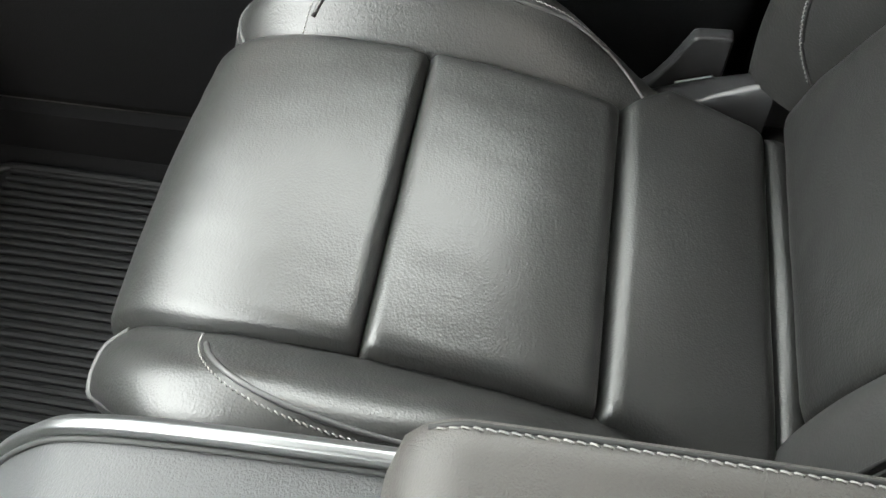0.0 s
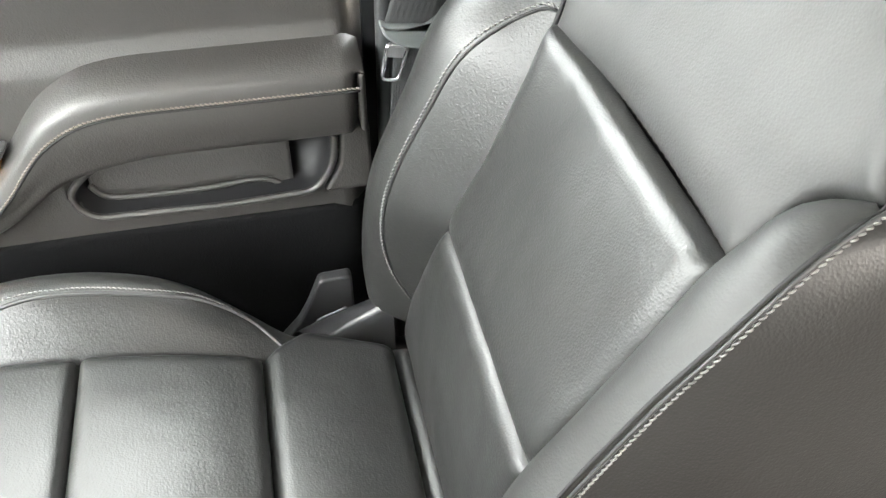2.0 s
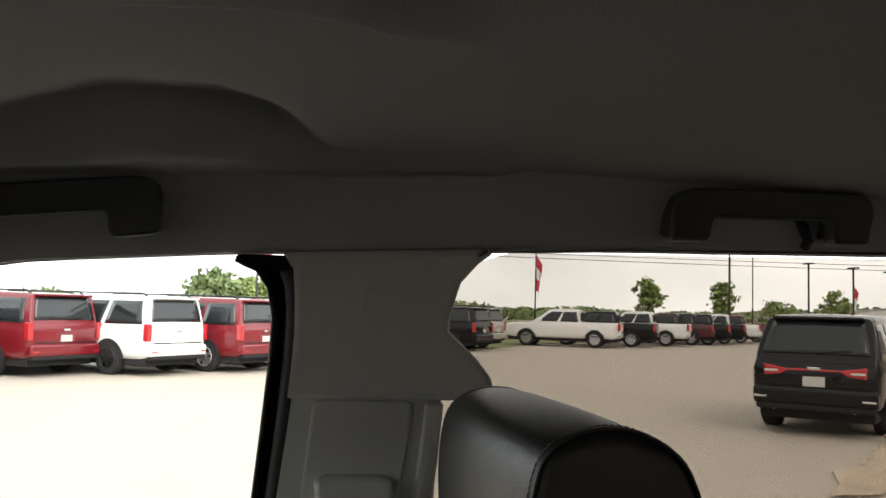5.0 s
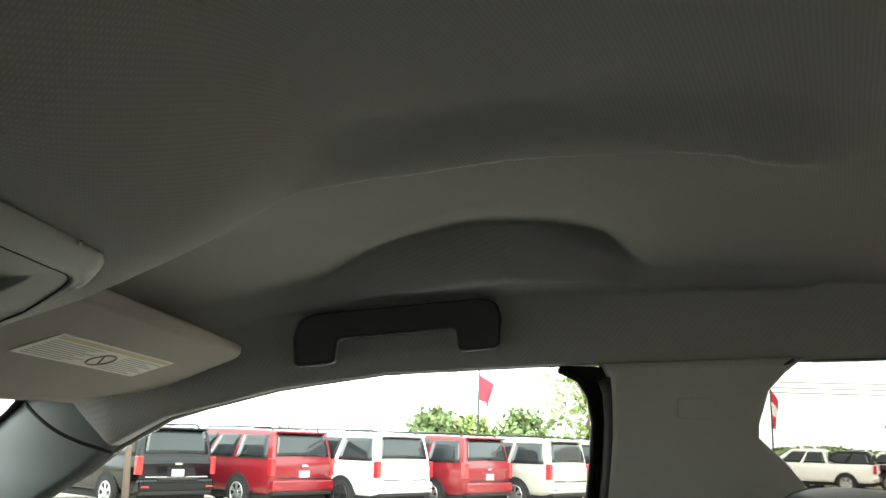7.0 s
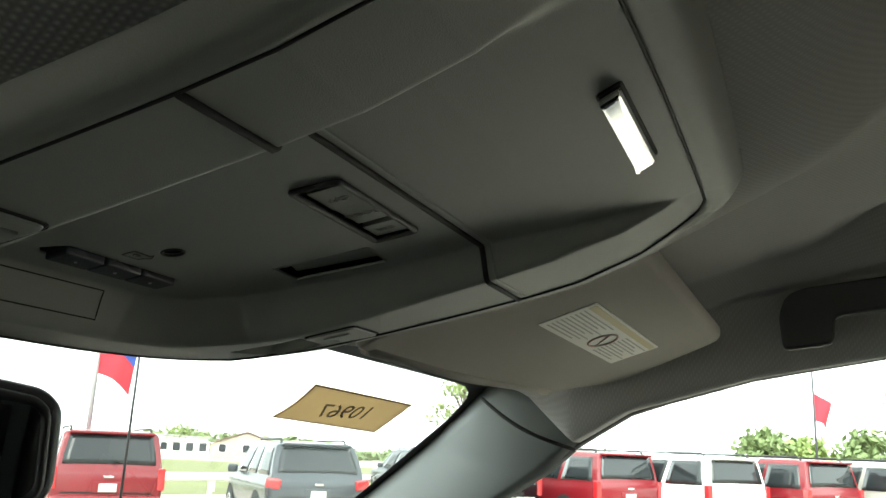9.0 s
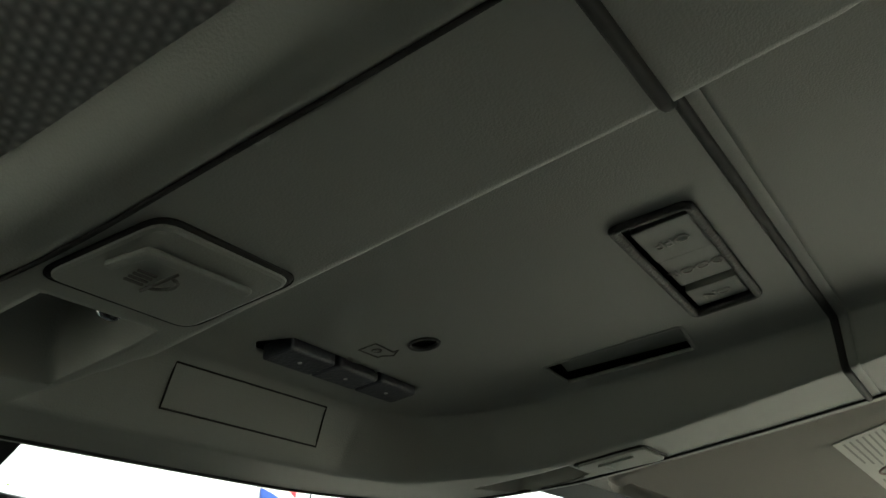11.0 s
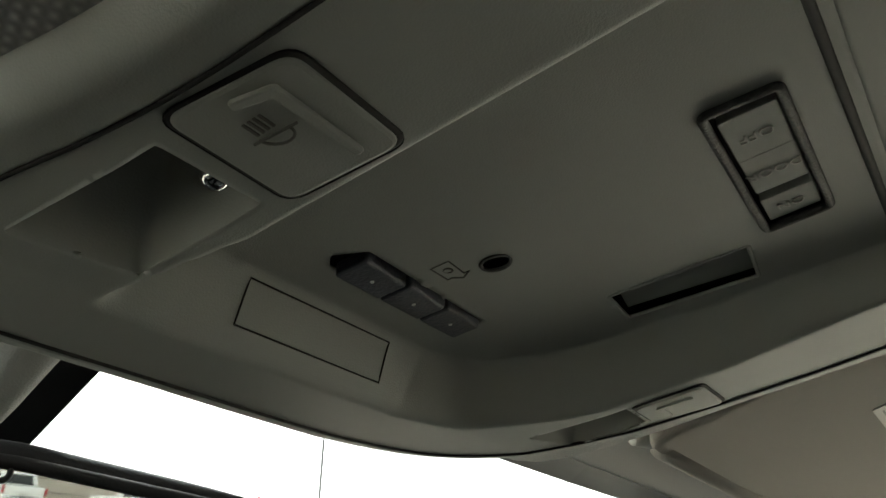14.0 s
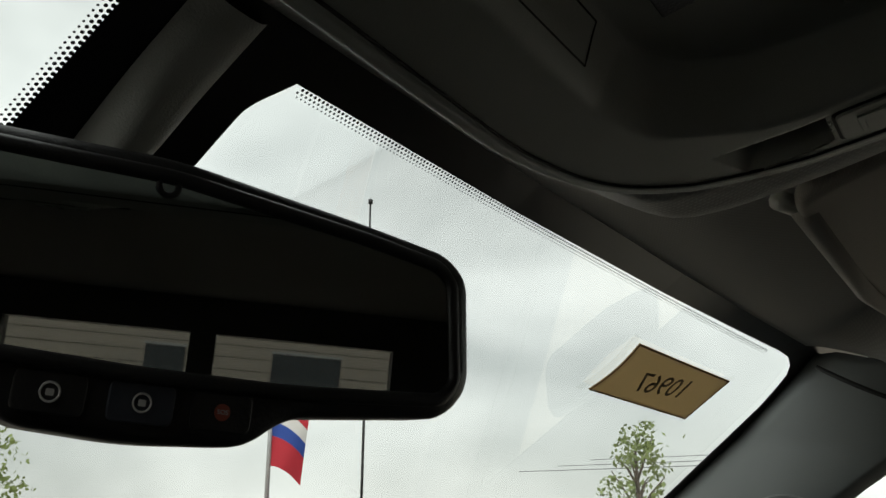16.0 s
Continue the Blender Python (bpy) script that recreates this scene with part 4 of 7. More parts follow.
def curl(x):
    """The cover wraps forward towards the door."""
    return 0.025 * smooth01((x - 0.45) / 0.18)


def back_at(x, z, h=0.0):
    return on_back(x, back_t(z), h + curl(x) * smooth01((z - 1.10) / 0.16))


def soft(z, xs, ys):
    """A broken line, rounded off."""
    return float(np.mean([np.interp(z + k * 0.0025, xs, ys) for k in range(-5, 6)]))


def near_x(z):
    """Seam between the inserts and the bolster on the console side."""
    return soft(z, (0.90, 0.926, 0.998, 1.097, 1.164, 1.223, 1.284, 1.315, 1.33), (0.272, 0.272, 0.268, 0.258, 0.254, 0.252, 0.255, 0.248, 0.246))


def far_x(z):
    return soft(z, (0.9, 0.97, 1.09, 1.17, 1.24, 1.275, 1.30, 1.32, 1.337, 1.357), (0.575, 0.565, 0.527, 0.522, 0.528, 0.536, 0.544, 0.556, 0.588, 0.634))


TBK = [back_t(z) for z in (0.905, 1.093, 1.2845)]
LB = [(TBK[i + 1] - TBK[i]) * BACK.length for i in range(2)]
for i, (ha, wave) in enumerate(((0.012, 0.0014), (0.015, 0.0012))):
    za, zb = ((0.905, 1.093), (1.093, 1.2845))[i]
    pad("back_insert", lambda x, t, h: on_back(x, t, h + curl(x) * smooth01((float(BACK(t)[1]) - 1.10) / 0.16)), TBK[i], TBK[i + 1], LB[i], lambda v, za=za, zb=zb: near_x(za + (zb - za) * v) - 0.004, lambda v, za=za, zb=zb: far_x(za + (zb - za) * v) + 0.002, ha, 70, 56, LEATHER, wb=0.026, wa=0.024, wave=wave)

# shoulder panel: bottom seam, far edge, top and console-side edge
RIM = [(0.205, 1.362), (0.219, 1.390), (0.236, 1.418), (0.253, 1.4315), (0.280, 1.4395), (0.32, 1.4435), (0.36, 1.4450), (0.42, 1.4445), (0.475, 1.4435), (0.53, 1.4415), (0.585, 1.4385), (0.622, 1.4345)]
pan_top = spline([(x, z) for x, z in RIM[3:]])
pan_near = spline([(0.255, 1.284), (0.250, 1.304), (0.247, 1.320), (0.242, 1.335), (0.232, 1.346), (0.218, 1.354), (0.2065, 1.363), (0.219, 1.390), (0.236, 1.418), (0.253, 1.4315)])
pan_far = spline([(0.538, 1.278), (0.544, 1.296), (0.556, 1.318), (0.586, 1.337), (0.628, 1.354), (0.640, 1.372), (0.643, 1.395), (0.638, 1.418), (0.622, 1.4345)])
pan_low = spline([(0.255, 1.284), (0.30, 1.2860), (0.36, 1.287), (0.44, 1.285), (0.538, 1.278)])
sunk = np.array([pan_low(k / 300) for k in range(301)] + [pan_near(k / 400) for k in range(0, 226)] + [pan_far(k / 400) for k in range(0, 226)])
crisp = np.array([pan_near(k / 400) for k in range(228, 401)] + [pan_top(k / 400) for k in range(401)] + [pan_far(k / 400) for k in range(228, 401)])


def shoulder_panel(u, v):
    lo, hi, le, ri = pan_low(u), pan_top(u), pan_near(v), pan_far(v)
    c00, c10, c01, c11 = pan_low(0), pan_low(1), pan_top(0), pan_top(1)
    p = lo * (1 - v) + hi * v + le * (1 - u) + ri * u - (c00 * (1 - u) * (1 - v) + c10 * u * (1 - v) + c01 * (1 - u) * v + c11 * u * v)
    ds = float(np.min(np.hypot(sunk[:, 0] - p[0], sunk[:, 1] - p[1])))
    dc = float(np.min(np.hypot(crisp[:, 0] - p[0], crisp[:, 1] - p[1])))
    h = 0.007 * puff(ds, 0.030) + 0.004 * puff(ds, 0.006) - 0.004
    h += 0.0060 * puff(dc, 0.010) - 0.0075 + 0.0020 * math.exp(-((dc - 0.012) / 0.009) ** 2)
    h += 0.0008 * noise.noise((p[0] * 26, p[1] * 30, 2.0))
    return back_at(float(p[0]), float(p[1]), h)


sheet("back_upper", shoulder_panel, 110, 90, LEATHER_PANEL, seat, "smooth leather shoulder panel")

# crest of the cover: up the console-side bolster, round the shoulders and down the far side, as (across, height, forward)
CREST = [(0.193, 0.86, 0.020), (0.191, 0.92, 0.034), (0.187, 0.985, 0.043), (0.184, 1.08, 0.048), (0.190, 1.165, 0.048), (0.190, 1.22, 0.047), (0.1885, 1.275, 0.043), (0.190, 1.310, 0.036), (0.195, 1.336, 0.024), (0.200, 1.351, 0.011)]
CREST += [(x, z, 0.0) for x, z in RIM] + [(0.638, 1.418, 0.0), (0.643, 1.395, 0.0), (0.645, 1.372, 0.0), (0.650, 1.34, 0.0), (0.657, 1.30, 0.0), (0.664, 1.20, 0.0), (0.668, 1.05, 0.0), (0.655, 0.86, 0.0)]
crest_flat = spline(CREST)
REAR = [(0.160, -0.345, 0.86), (0.158, -0.360, 0.98), (0.165, -0.380, 1.12), (0.177, -0.398, 1.25), (0.188, -0.412, 1.344), (0.195, -0.415, 1.398), (0.199, -0.415, 1.417), (0.205, -0.415, 1.435), (0.214, -0.415, 1.450), (0.228, -0.415, 1.460), (0.249, -0.415, 1.4635), (0.283, -0.415, 1.467), (0.34, -0.415, 1.4695), (0.42, -0.415, 1.471), (0.52, -0.415, 1.469), (0.585, -0.415, 1.463), (0.618, -0.410, 1.448), (0.632, -0.405, 1.42), (0.645, -0.400, 1.34), (0.660, -0.390, 1.20), (0.662, -0.370, 1.05), (0.65, -0.345, 0.86)]
rear_line = spline(REAR)


def crest_at(s):
    p = crest_flat(s)
    return np.array(back_at(float(p[0]), float(p[1]), float(p[2])))


def rear_match(s):
    """The rear seam's point that belongs to the crest's: same share of the way between the corners."""
    return rear_line(float(np.interp(s, (0, CREST_T, CREST_N, CREST_F, 1), (0, REAR_T, REAR_N, REAR_F, 1))))


def nearest_share(curve, x, z):
    ts = np.linspace(0, 1, 500)
    return float(min(ts, key=lambda t: (curve(t)[0] - x) ** 2 + (curve(t)[-1] - z) ** 2))


def nearest_crest(x, z):
    ts = np.linspace(0, 1, 500)
    return float(min(ts, key=lambda t: (crest_flat(t)[0] - x) ** 2 + (crest_flat(t)[1] - z) ** 2))


CREST_T, CREST_N, CREST_F = nearest_crest(0.205, 1.362), nearest_crest(0.253, 1.4315), nearest_crest(0.622, 1.4345)
REAR_T, REAR_N, REAR_F = nearest_share(rear_line, 0.192, 1.378), nearest_share(rear_line, 0.222, 1.458), nearest_share(rear_line, 0.60, 1.458)
CRP = {}


def shoulder(u, v):
    """u: along the crest; v: from the crest back to the rear seam."""
    if u not in CRP:
        r, q = crest_at(u), np.array(rear_match(u))
        a, b = crest_flat(max(0, u - 0.01)), crest_flat(min(1, u + 0.01))
        n = np.array((-(b[1] - a[1]), 0.0, b[0] - a[0]))
        n /= np.linalg.norm(n)
        CRP[u] = (r, q, n)
    r, q, n = CRP[u]
    fwd = np.array((0.0, 0.004, 0.0))
    c = r * 0.62 + q * 0.38 + n * 0.024 + fwd
    p = r * (1 - v) ** 2 + c * 2 * v * (1 - v) + q * v * v
    return tuple(p + n * 0.0012 * noise.noise((p[0] * 20, p[1] * 20, p[2] * 14)))


sheet("back_side", shoulder, 220, 30, LEATHER_SIDE, seat, "black vinyl shoulders and sides")
sheet("back_panel", lambda u, v: tuple(np.array(rear_match(u)) * (1 - v) + np.array((0.41, -0.47, 1.15)) * v + np.array((0, -0.03 * math.sin(math.pi * v / 2), 0))), 120, 8, LEATHER_SIDE, seat, "black vinyl back panel")


# console-side bolster, from the insert's seam out to the crest
def strip(u, v):
    z = 0.90 + 0.458 * v
    s = float(np.interp(z, STRIP_Z, STRIP_S))
    c = crest_flat(s)
    zz = float(c[1])
    if z < 1.325:
        xs = near_x(z)
    else:
        xs = float(np.interp(z, (1.325, 1.335, 1.346, 1.358), (0.2465, 0.242, 0.232, 0.213)))
    x = xs + (float(c[0]) - xs) * u
    top = float(c[2])
    h = (top + 0.006) * puff(u, 0.95) * (0.85 + 0.15 * u) - 0.006 + 0.006 * math.sin(math.pi * u) * smooth01((1.362 - z) / 0.05) + 0.003 * math.sin(math.pi * u) * smooth01((z - 1.30) / 0.03) * puff(1 - v, 0.05)
    return back_at(x, z + (zz - z) * u, h)


STRIP_S = [k / 300 * CREST_T for k in range(301)]
STRIP_Z = [float(crest_flat(t)[1]) for t in STRIP_S]
sheet("back_bolster", strip, 40, 100, LEATHER_PANEL, seat, "leather side bolster")

# seams: a fine groove on the crest and the light stitching behind it
s_end = nearest_crest(0.638, 1.418)
tube("piping", [np.array(shoulder(0.03 + (s_end - 0.03) * k / 260, 0.0)) for k in range(261)], 0.0013, CONSOLEDARK, seat, "dark seam groove")
tube("piping", [np.array(shoulder(0.03 + (s_end - 0.03) * k / 260, 0.030)) for k in range(261)], 0.0016, PIPING, seat, "leather piping")
stitch_row("stitching", spline([shoulder(0.03 + (s_end - 0.03) * k / 120, 0.052) for k in range(121)]), lambda t: np.array(shoulder(0.03 + (s_end - 0.03) * t, 0.052)) - np.array((0.41, -0.36, 1.22)), THREAD, seat, size=0.0008, skew=0.0007)
mid_seam = [np.array(shoulder(CREST_T - 0.001 * k, k / 24)) for k in range(25)]
tube("side_seam", mid_seam, 0.0016, CONSOLEDARK, seat, "dark side seam")
tube("piping", [rear_line(0.25 + 0.5 * k / 100) + np.array((0, 0.001, 0.001)) for k in range(101)], 0.0022, PIPING, seat, "leather piping")
rear_n = spline([np.array(shoulder(float(np.interp(0.25 + 0.5 * k / 60, (0, REAR_T, REAR_N, REAR_F, 1), (0, CREST_T, CREST_N, CREST_F, 1))), 0.955)) for k in range(61)])
stitch_row("stitching", rear_n, lambda t: np.array(rear_n(t)) - np.array((0.41, -0.36, 1.22)), THREAD, seat, size=0.0006)


# far bolster
def far_bolster():
    t0, t1 = back_t(0.915), back_t(1.372)

    def section(v):
        z = 0.915 + 0.457 * v
        h = 0.062 * math.sin(math.pi * min(1.0, 0.14 + v * 0.9)) ** 0.5 * (1 - 0.96 * smooth01((v - 0.66) / 0.36))
        outer = float(np.interp(z, (0.9, 1.0, 1.1, 1.2, 1.3, 1.345, 1.372), (0.655, 0.672, 0.676, 0.671, 0.657, 0.648, 0.645)))
        w = max(0.004, outer - far_x(z))
        h = min(h, 0.006 + w * 0.9)
        return spline([(0.0, -0.007), (0.002, -0.001), (w * 0.14, 0.34 * h), (w * 0.30, 0.74 * h), (w * 0.46, 0.95 * h), (w * 0.62, 1.0 * h), (w * 0.79, 0.84 * h), (w * 0.94, 0.36 * h), (w, -0.016), (w + 0.001, -0.05), (w - 0.002, -0.09)])
    cache = {}

    def f(u, v):
        key = round(v, 5)
        if key not in cache:
            cache[key] = section(v)
        p = cache[key](u)
        x, z = far_x(0.915 + 0.457 * v) + float(p[0]), 0.915 + 0.457 * v
        return back_at(x, z, float(p[1]))
    sheet("back_bolster", f, 60, 80, LEATHER, seat, "leather side bolster")
    return f


gf = far_bolster()
tube("seam", [back_at(far_x(0.92 + 0.43 * k / 80) + 0.001, 0.92 + 0.43 * k / 80, 0.0005) for k in range(81)], 0.0020, CONSOLEDARK, seat, "dark seam beside the insert")
tube("seam", [back_at(near_x(0.92 + 0.40 * k / 80) - 0.002, 0.92 + 0.40 * k / 80, 0.0) for k in range(81)], 0.0016, CONSOLEDARK, seat, "dark seam beside the insert")
run = [(0.03, 0.825), (0.10, 0.815), (0.18, 0.765), (0.245, 0.68), (0.275, 0.57), (0.285, 0.46), (0.275, 0.35), (0.24, 0.25), (0.17, 0.16), (0.06, 0.09)]
c = seam_on(gf, run)
stitch_row("stitching", c, lambda t: (-0.6, 1, 0.3), THREAD, seat, size=0.0008, skew=0.0006)
c2 = seam_on(gf, [(u - 0.014, v - 0.004) for u, v in run])
tube("piping", [c2(t / 60) for t in range(61)], 0.0015, CONSOLEDARK, seat, "dark seam groove")
c3 = seam_on(gf, [(0.64, 0.93), (0.64, 0.8), (0.65, 0.65), (0.66, 0.5), (0.66, 0.3), (0.64, 0.12)])
tube("piping", [c3(t / 60) for t in range(61)], 0.0016, PIPING, seat, "leather piping")

# head restraint
hr = new("headrest")
hr.parent = seat
tagged(hr, "black leather head restraint with stitched side panels")
HX = 0.408
HP = [(-0.307, 1.505), (-0.2975, 1.528), (-0.2930, 1.576), (-0.2950, 1.618), (-0.3045, 1.643), (-0.330, 1.6555), (-0.360, 1.655), (-0.388, 1.6400), (-0.402, 1.616), (-0.4155, 1.570), (-0.4255, 1.520), (-0.421, 1.495), (-0.403, 1.4875), (-0.336, 1.495)]
HRC = spline(HP, closed=True)


def hr_point(x, t):
    k = (x - HX) / 0.134
    p = HRC(t % 1.0)
    s = 1.055 - 0.055 * abs(k) ** 2.4
    cy, cz = -0.357, 1.573
    return (x, float(cy + (p[0] - cy) * s + 0.006 * (1 - k * k)), float(cz + (p[1] - cz) * s))


def hr_band(u, v):
    return hr_point(HX - 0.134 + 0.268 * u, v)


def band(name, fn, nu, nv, material, parent, label=""):
    ob = sheet(name, fn, nu, nv, material, parent, label)
    return ob


band("cover", hr_band, 40, 80, LEATHER, hr, "black leather cover")
for sgn in (-1, 1):
    def cap(u, v, sgn=sgn):
        p = HRC(v % 1.0)
        cy, cz = -0.357, 1.575
        r = 1.0 - u * 0.999
        bulge = 0.006 * math.sqrt(max(0.0, 1 - r ** 3)) - 0.003 * (1 - smooth01((1 - r) / 0.06))
        return (HX + sgn * (0.133 + bulge), float(cy + (p[0] - cy) * r * 0.995), float(cz + (p[1] - cz) * r * 0.995))
    sheet("side_panel", cap, 14, 80, LEATHER_SIDE, hr, "black vinyl side panel", flip=sgn > 0)
    ring = [tuple(np.array(hr_point(HX + sgn * 0.1345, t / 80))) for t in range(80)]
    tube("piping", ring, 0.0011, PIPING, hr, closed=True)
    mid_h = np.array((0.0, -0.357, 1.575))
    sc = spline([tuple(mid_h + (np.array(hr_point(HX + sgn * 0.1285, t / 60)) - mid_h) * np.array((1, 1.003, 1.003))) for t in range(61)])
    stitch_row("stitching", sc, lambda t, sc=sc: (np.array(sc(t)) - mid_h) * np.array((0, 1, 1)), THREAD, hr, size=0.00055, skew=0.0004)
for sgn in (-1, 1):
    tube("post", [(HX + sgn * 0.065, -0.372, 1.42), (HX + sgn * 0.065, -0.370, 1.52)], 0.006, CHROME, seat, "steel headrest post", sides=14)
    box("post_collar", (HX + sgn * 0.065 - 0.024, -0.396, 1.462), (HX + sgn * 0.065 + 0.024, -0.345, 1.480), BLACK, seat, bevel=0.005)

# seat frame, plastic side valance and recliner cover
box("seat_frame", (0.17, -0.13, 0.56), (0.60, 0.36, 0.74), BLACK, seat, "black seat frame", bevel=0.03)
box("cushion_core", (0.15, -0.16, 0.72), (0.62, 0.36, 0.865), LEATHER_SIDE, seat, bevel=0.03)
COVER = mat("cover_plastic", (0.026, 0.026, 0.027), 0.34, grain=0.15, grain_scale=900, stain=0.05)


def recliner(u, v):
    """A wedge-shaped cover: front face, rounded ridge, sloping top, outer side."""
    near = ((0.586, -0.030, 0.820), (0.594, -0.029, 0.862), (0.600, -0.026, 0.876), (0.608, -0.020, 0.8765), (0.645, 0.009, 0.853), (0.656, 0.012, 0.80))
    far = ((0.580, -0.105, 0.820), (0.592, -0.104, 0.905), (0.598, -0.103, 0.925), (0.606, -0.103, 0.927), (0.640, -0.106, 0.899), (0.655, -0.106, 0.80))
    c = spline([tuple(p[i] + (q[i] - p[i]) * v for i in range(3)) for p, q in zip(near, far)])
    p = c(u)
    return (float(p[0]), float(p[1]), float(p[2]) + 0.004 * math.sin(math.pi * v))


sheet("recliner_cover", recliner, 48, 16, COVER, seat, "charcoal plastic recliner cover")
tube("cover_edge", [(0.6475, -0.020 - 0.036 * t, 0.8665 + 0.0145 * t) for t in [k / 8 for k in range(9)]], 0.0012, SATIN, seat, "bright cover edge")
weighted(plate("side_cover", rounded([(-0.028, 0.925), (-0.066, 0.927), (-0.066, 0.79), (0.045, 0.79), (0.022, 0.835), (0.002, 0.858), (-0.012, 0.885)], 0.006), lambda a, b, d: (0.652 + d, a, b), 0.016, COVER, seat, "charcoal plastic side cover", bevel=0.003))

# ---- seat belt ----
belt = thing("seat_belt", "black webbing seat belt with steel tongue", "seat belt")


def webbing(name, pts, width, side):
    c = spline(pts)
    n = 60
    verts, faces, uvs = [], [], []
    for i in range(n + 1):
        p = Vector(c(i / n))
        for j in range(9):
            w = (j / 8 - 0.5) * width
            verts.append(p + Vector(side(i / n)).normalized() * w)
            uvs.append((j / 8, i / n * c.length / width))
    for i in range(n):
        for j in range(8):
            a = i * 9 + j
            faces.append((a, a + 1, a + 10, a + 9))
    ob = mesh(name, verts, faces, WEBBING, belt, "black ribbed webbing")
    uv = ob.data.uv_layers.new(name="UVMap")
    for lp in ob.data.loops:
        uv.data[lp.index].uv = uvs[lp.vertex_index]
    md = ob.modifiers.new("thickness", "SOLIDIFY")
    md.thickness = 0.0016
    return ob


webbing("shoulder_strap", [(0.706, -0.2285, 1.515), (0.699, -0.2285, 1.490), (0.689, -0.196, 1.39), (0.677, -0.160, 1.28), (0.672, -0.141, 1.225)], 0.048, lambda t: (0.02, -1, -0.10 - 0.12 * t))
webbing("lap_strap", [(0.674, -0.140, 1.215), (0.686, -0.135, 1.12), (0.705, -0.13, 0.98), (0.71, -0.125, 0.80)], 0.024, lambda t: (0.02, -1, -0.2))
plate("tongue_grip", rounded([(-0.112, 1.236), (-0.117, 1.222), (-0.128, 1.213), (-0.152, 1.205), (-0.166, 1.212), (-0.172, 1.238), (-0.158, 1.228), (-0.122, 1.232)], 0.005), lambda a, b, d: (0.660 + d, a, b), 0.016, PILLARTRIM, belt, "grey tongue grip", bevel=0.003)
tg = [(-0.120, 1.212), (-0.140, 1.208), (-0.130, 1.172), (-0.113, 1.174)]
tube("tongue_frame", [(0.667, a, b) for a, b in rounded(tg, 0.006)], 0.0022, CHROME, belt, "steel tongue", closed=True)
plate("tongue_plate", rounded([(-0.119, 1.214), (-0.142, 1.209), (-0.138, 1.196), (-0.117, 1.199)], 0.003), lambda a, b, d: (0.666 + d, a, b), 0.002, CHROME, belt, "steel tongue plate")
# guide loop and its cover
weighted(plate("guide_cover", rounded([(-0.190, 1.546), (-0.194, 1.518), (-0.207, 1.499), (-0.262, 1.496), (-0.271, 1.520), (-0.273, 1.546), (-0.262, 1.552), (-0.200, 1.553)], 0.008), lambda a, b, d: (0.700 - d * (1.0 - 6.0 * max(0.0, b - 1.525)), a, b), 0.030, GREYTRIM, belt, "grey plastic guide cover", bevel=0.006, segments=3))
tube("guide_loop", [(0.690, -0.2285 + 0.032 * math.cos(a), 1.512 + 0.020 * math.sin(a)) for a in [k * math.pi / 12 for k in range(24)]], 0.0036, CHROME, belt, "chrome guide loop", closed=True)
box("guide_slot", (0.702, -0.268, 1.486), (0.7085, -0.190, 1.535), BLACK, belt, bevel=0.004)


# ---- centre console ----
con = thing("center_console", "grey centre console with satin bezel and padded lid", "console")
prof = spline([(0.46, 0.80), (0.415, 0.98), (0.372, 1.075), (0.322, 1.138), (0.285, 1.163), (0.22, 1.176), (0.10, 1.186)])


def con_top(u, v):
    p = prof(v)
    return (-0.100 + 0.200 * u, float(p[0]) - 0.0015, float(p[1]) - 0.0045)


sheet("top_panel", con_top, 30, 60, DARK, con, "charcoal top panel")
for sgn in (-1, 1):
    def bez(u, v, sgn=sgn):
        p = prof(v)
        sec = ((0.1015, -0.012), (0.1025, -0.001), (0.1045, 0.0020), (0.1085, 0.0015), (0.1125, -0.003), (0.114, -0.016))
        i = min(4, int(u * 5))
        f = u * 5 - i
        x = sec[i][0] * (1 - f) + sec[i + 1][0] * f
        h = sec[i][1] * (1 - f) + sec[i + 1][1] * f
        return (sgn * x, float(p[0]) + h * 0.3, float(p[1]) + h)
    sheet("bezel", bez, 15, 60, SATIN, con, "satin silver bezel", flip=sgn < 0)
    tube("bezel_joint", [(sgn * 0.1008, float(prof(k / 60)[0]) - 0.0008, float(prof(k / 60)[1]) - 0.0035) for k in range(61)], 0.0016, CONSOLEDARK, con, "dark joint beside the bezel", sides=6)
    plate("side", [(0.47, 0.54), (0.462, 0.80), (0.415, 0.97), (0.372, 1.060), (0.322, 1.122), (0.285, 1.148), (0.10, 1.170), (-0.19, 1.170), (-0.19, 0.54)], lambda a, b, d, sgn=sgn: (sgn * (0.098 + d), a, b), 0.014, DARK, con, "charcoal console side")
plate("rear_panel", [(-0.10, 0.54), (0.10, 0.54), (0.10, 1.17), (-0.10, 1.17)], lambda a, b, d: (a, -0.19 - d, b), 0.01, DARK, con)
for cx, cy in ((0.045, 0.235), (0.045, 0.165), (-0.045, 0.235), (-0.045, 0.165)):
    zz = float(np.interp(cy, (0.10, 0.22), (1.180, 1.168))) - 0.0075
    tube("cup_ring", [(cx + 0.032 * math.cos(a), cy + 0.030 * math.sin(a), zz - 0.1 * (0.030 * math.sin(a))) for a in [k * math.pi / 16 for k in range(32)]], 0.004, BLACK, con, "black cup holder rim", closed=True)
    mesh("cup_well", [(cx + 0.031 * math.cos(a), cy + 0.029 * math.sin(a), zz + 0.0012 - 0.1 * 0.029 * math.sin(a)) for a in [k * math.pi / 16 for k in range(32)]], [tuple(range(32))], BLACK, con, "dark cup well")


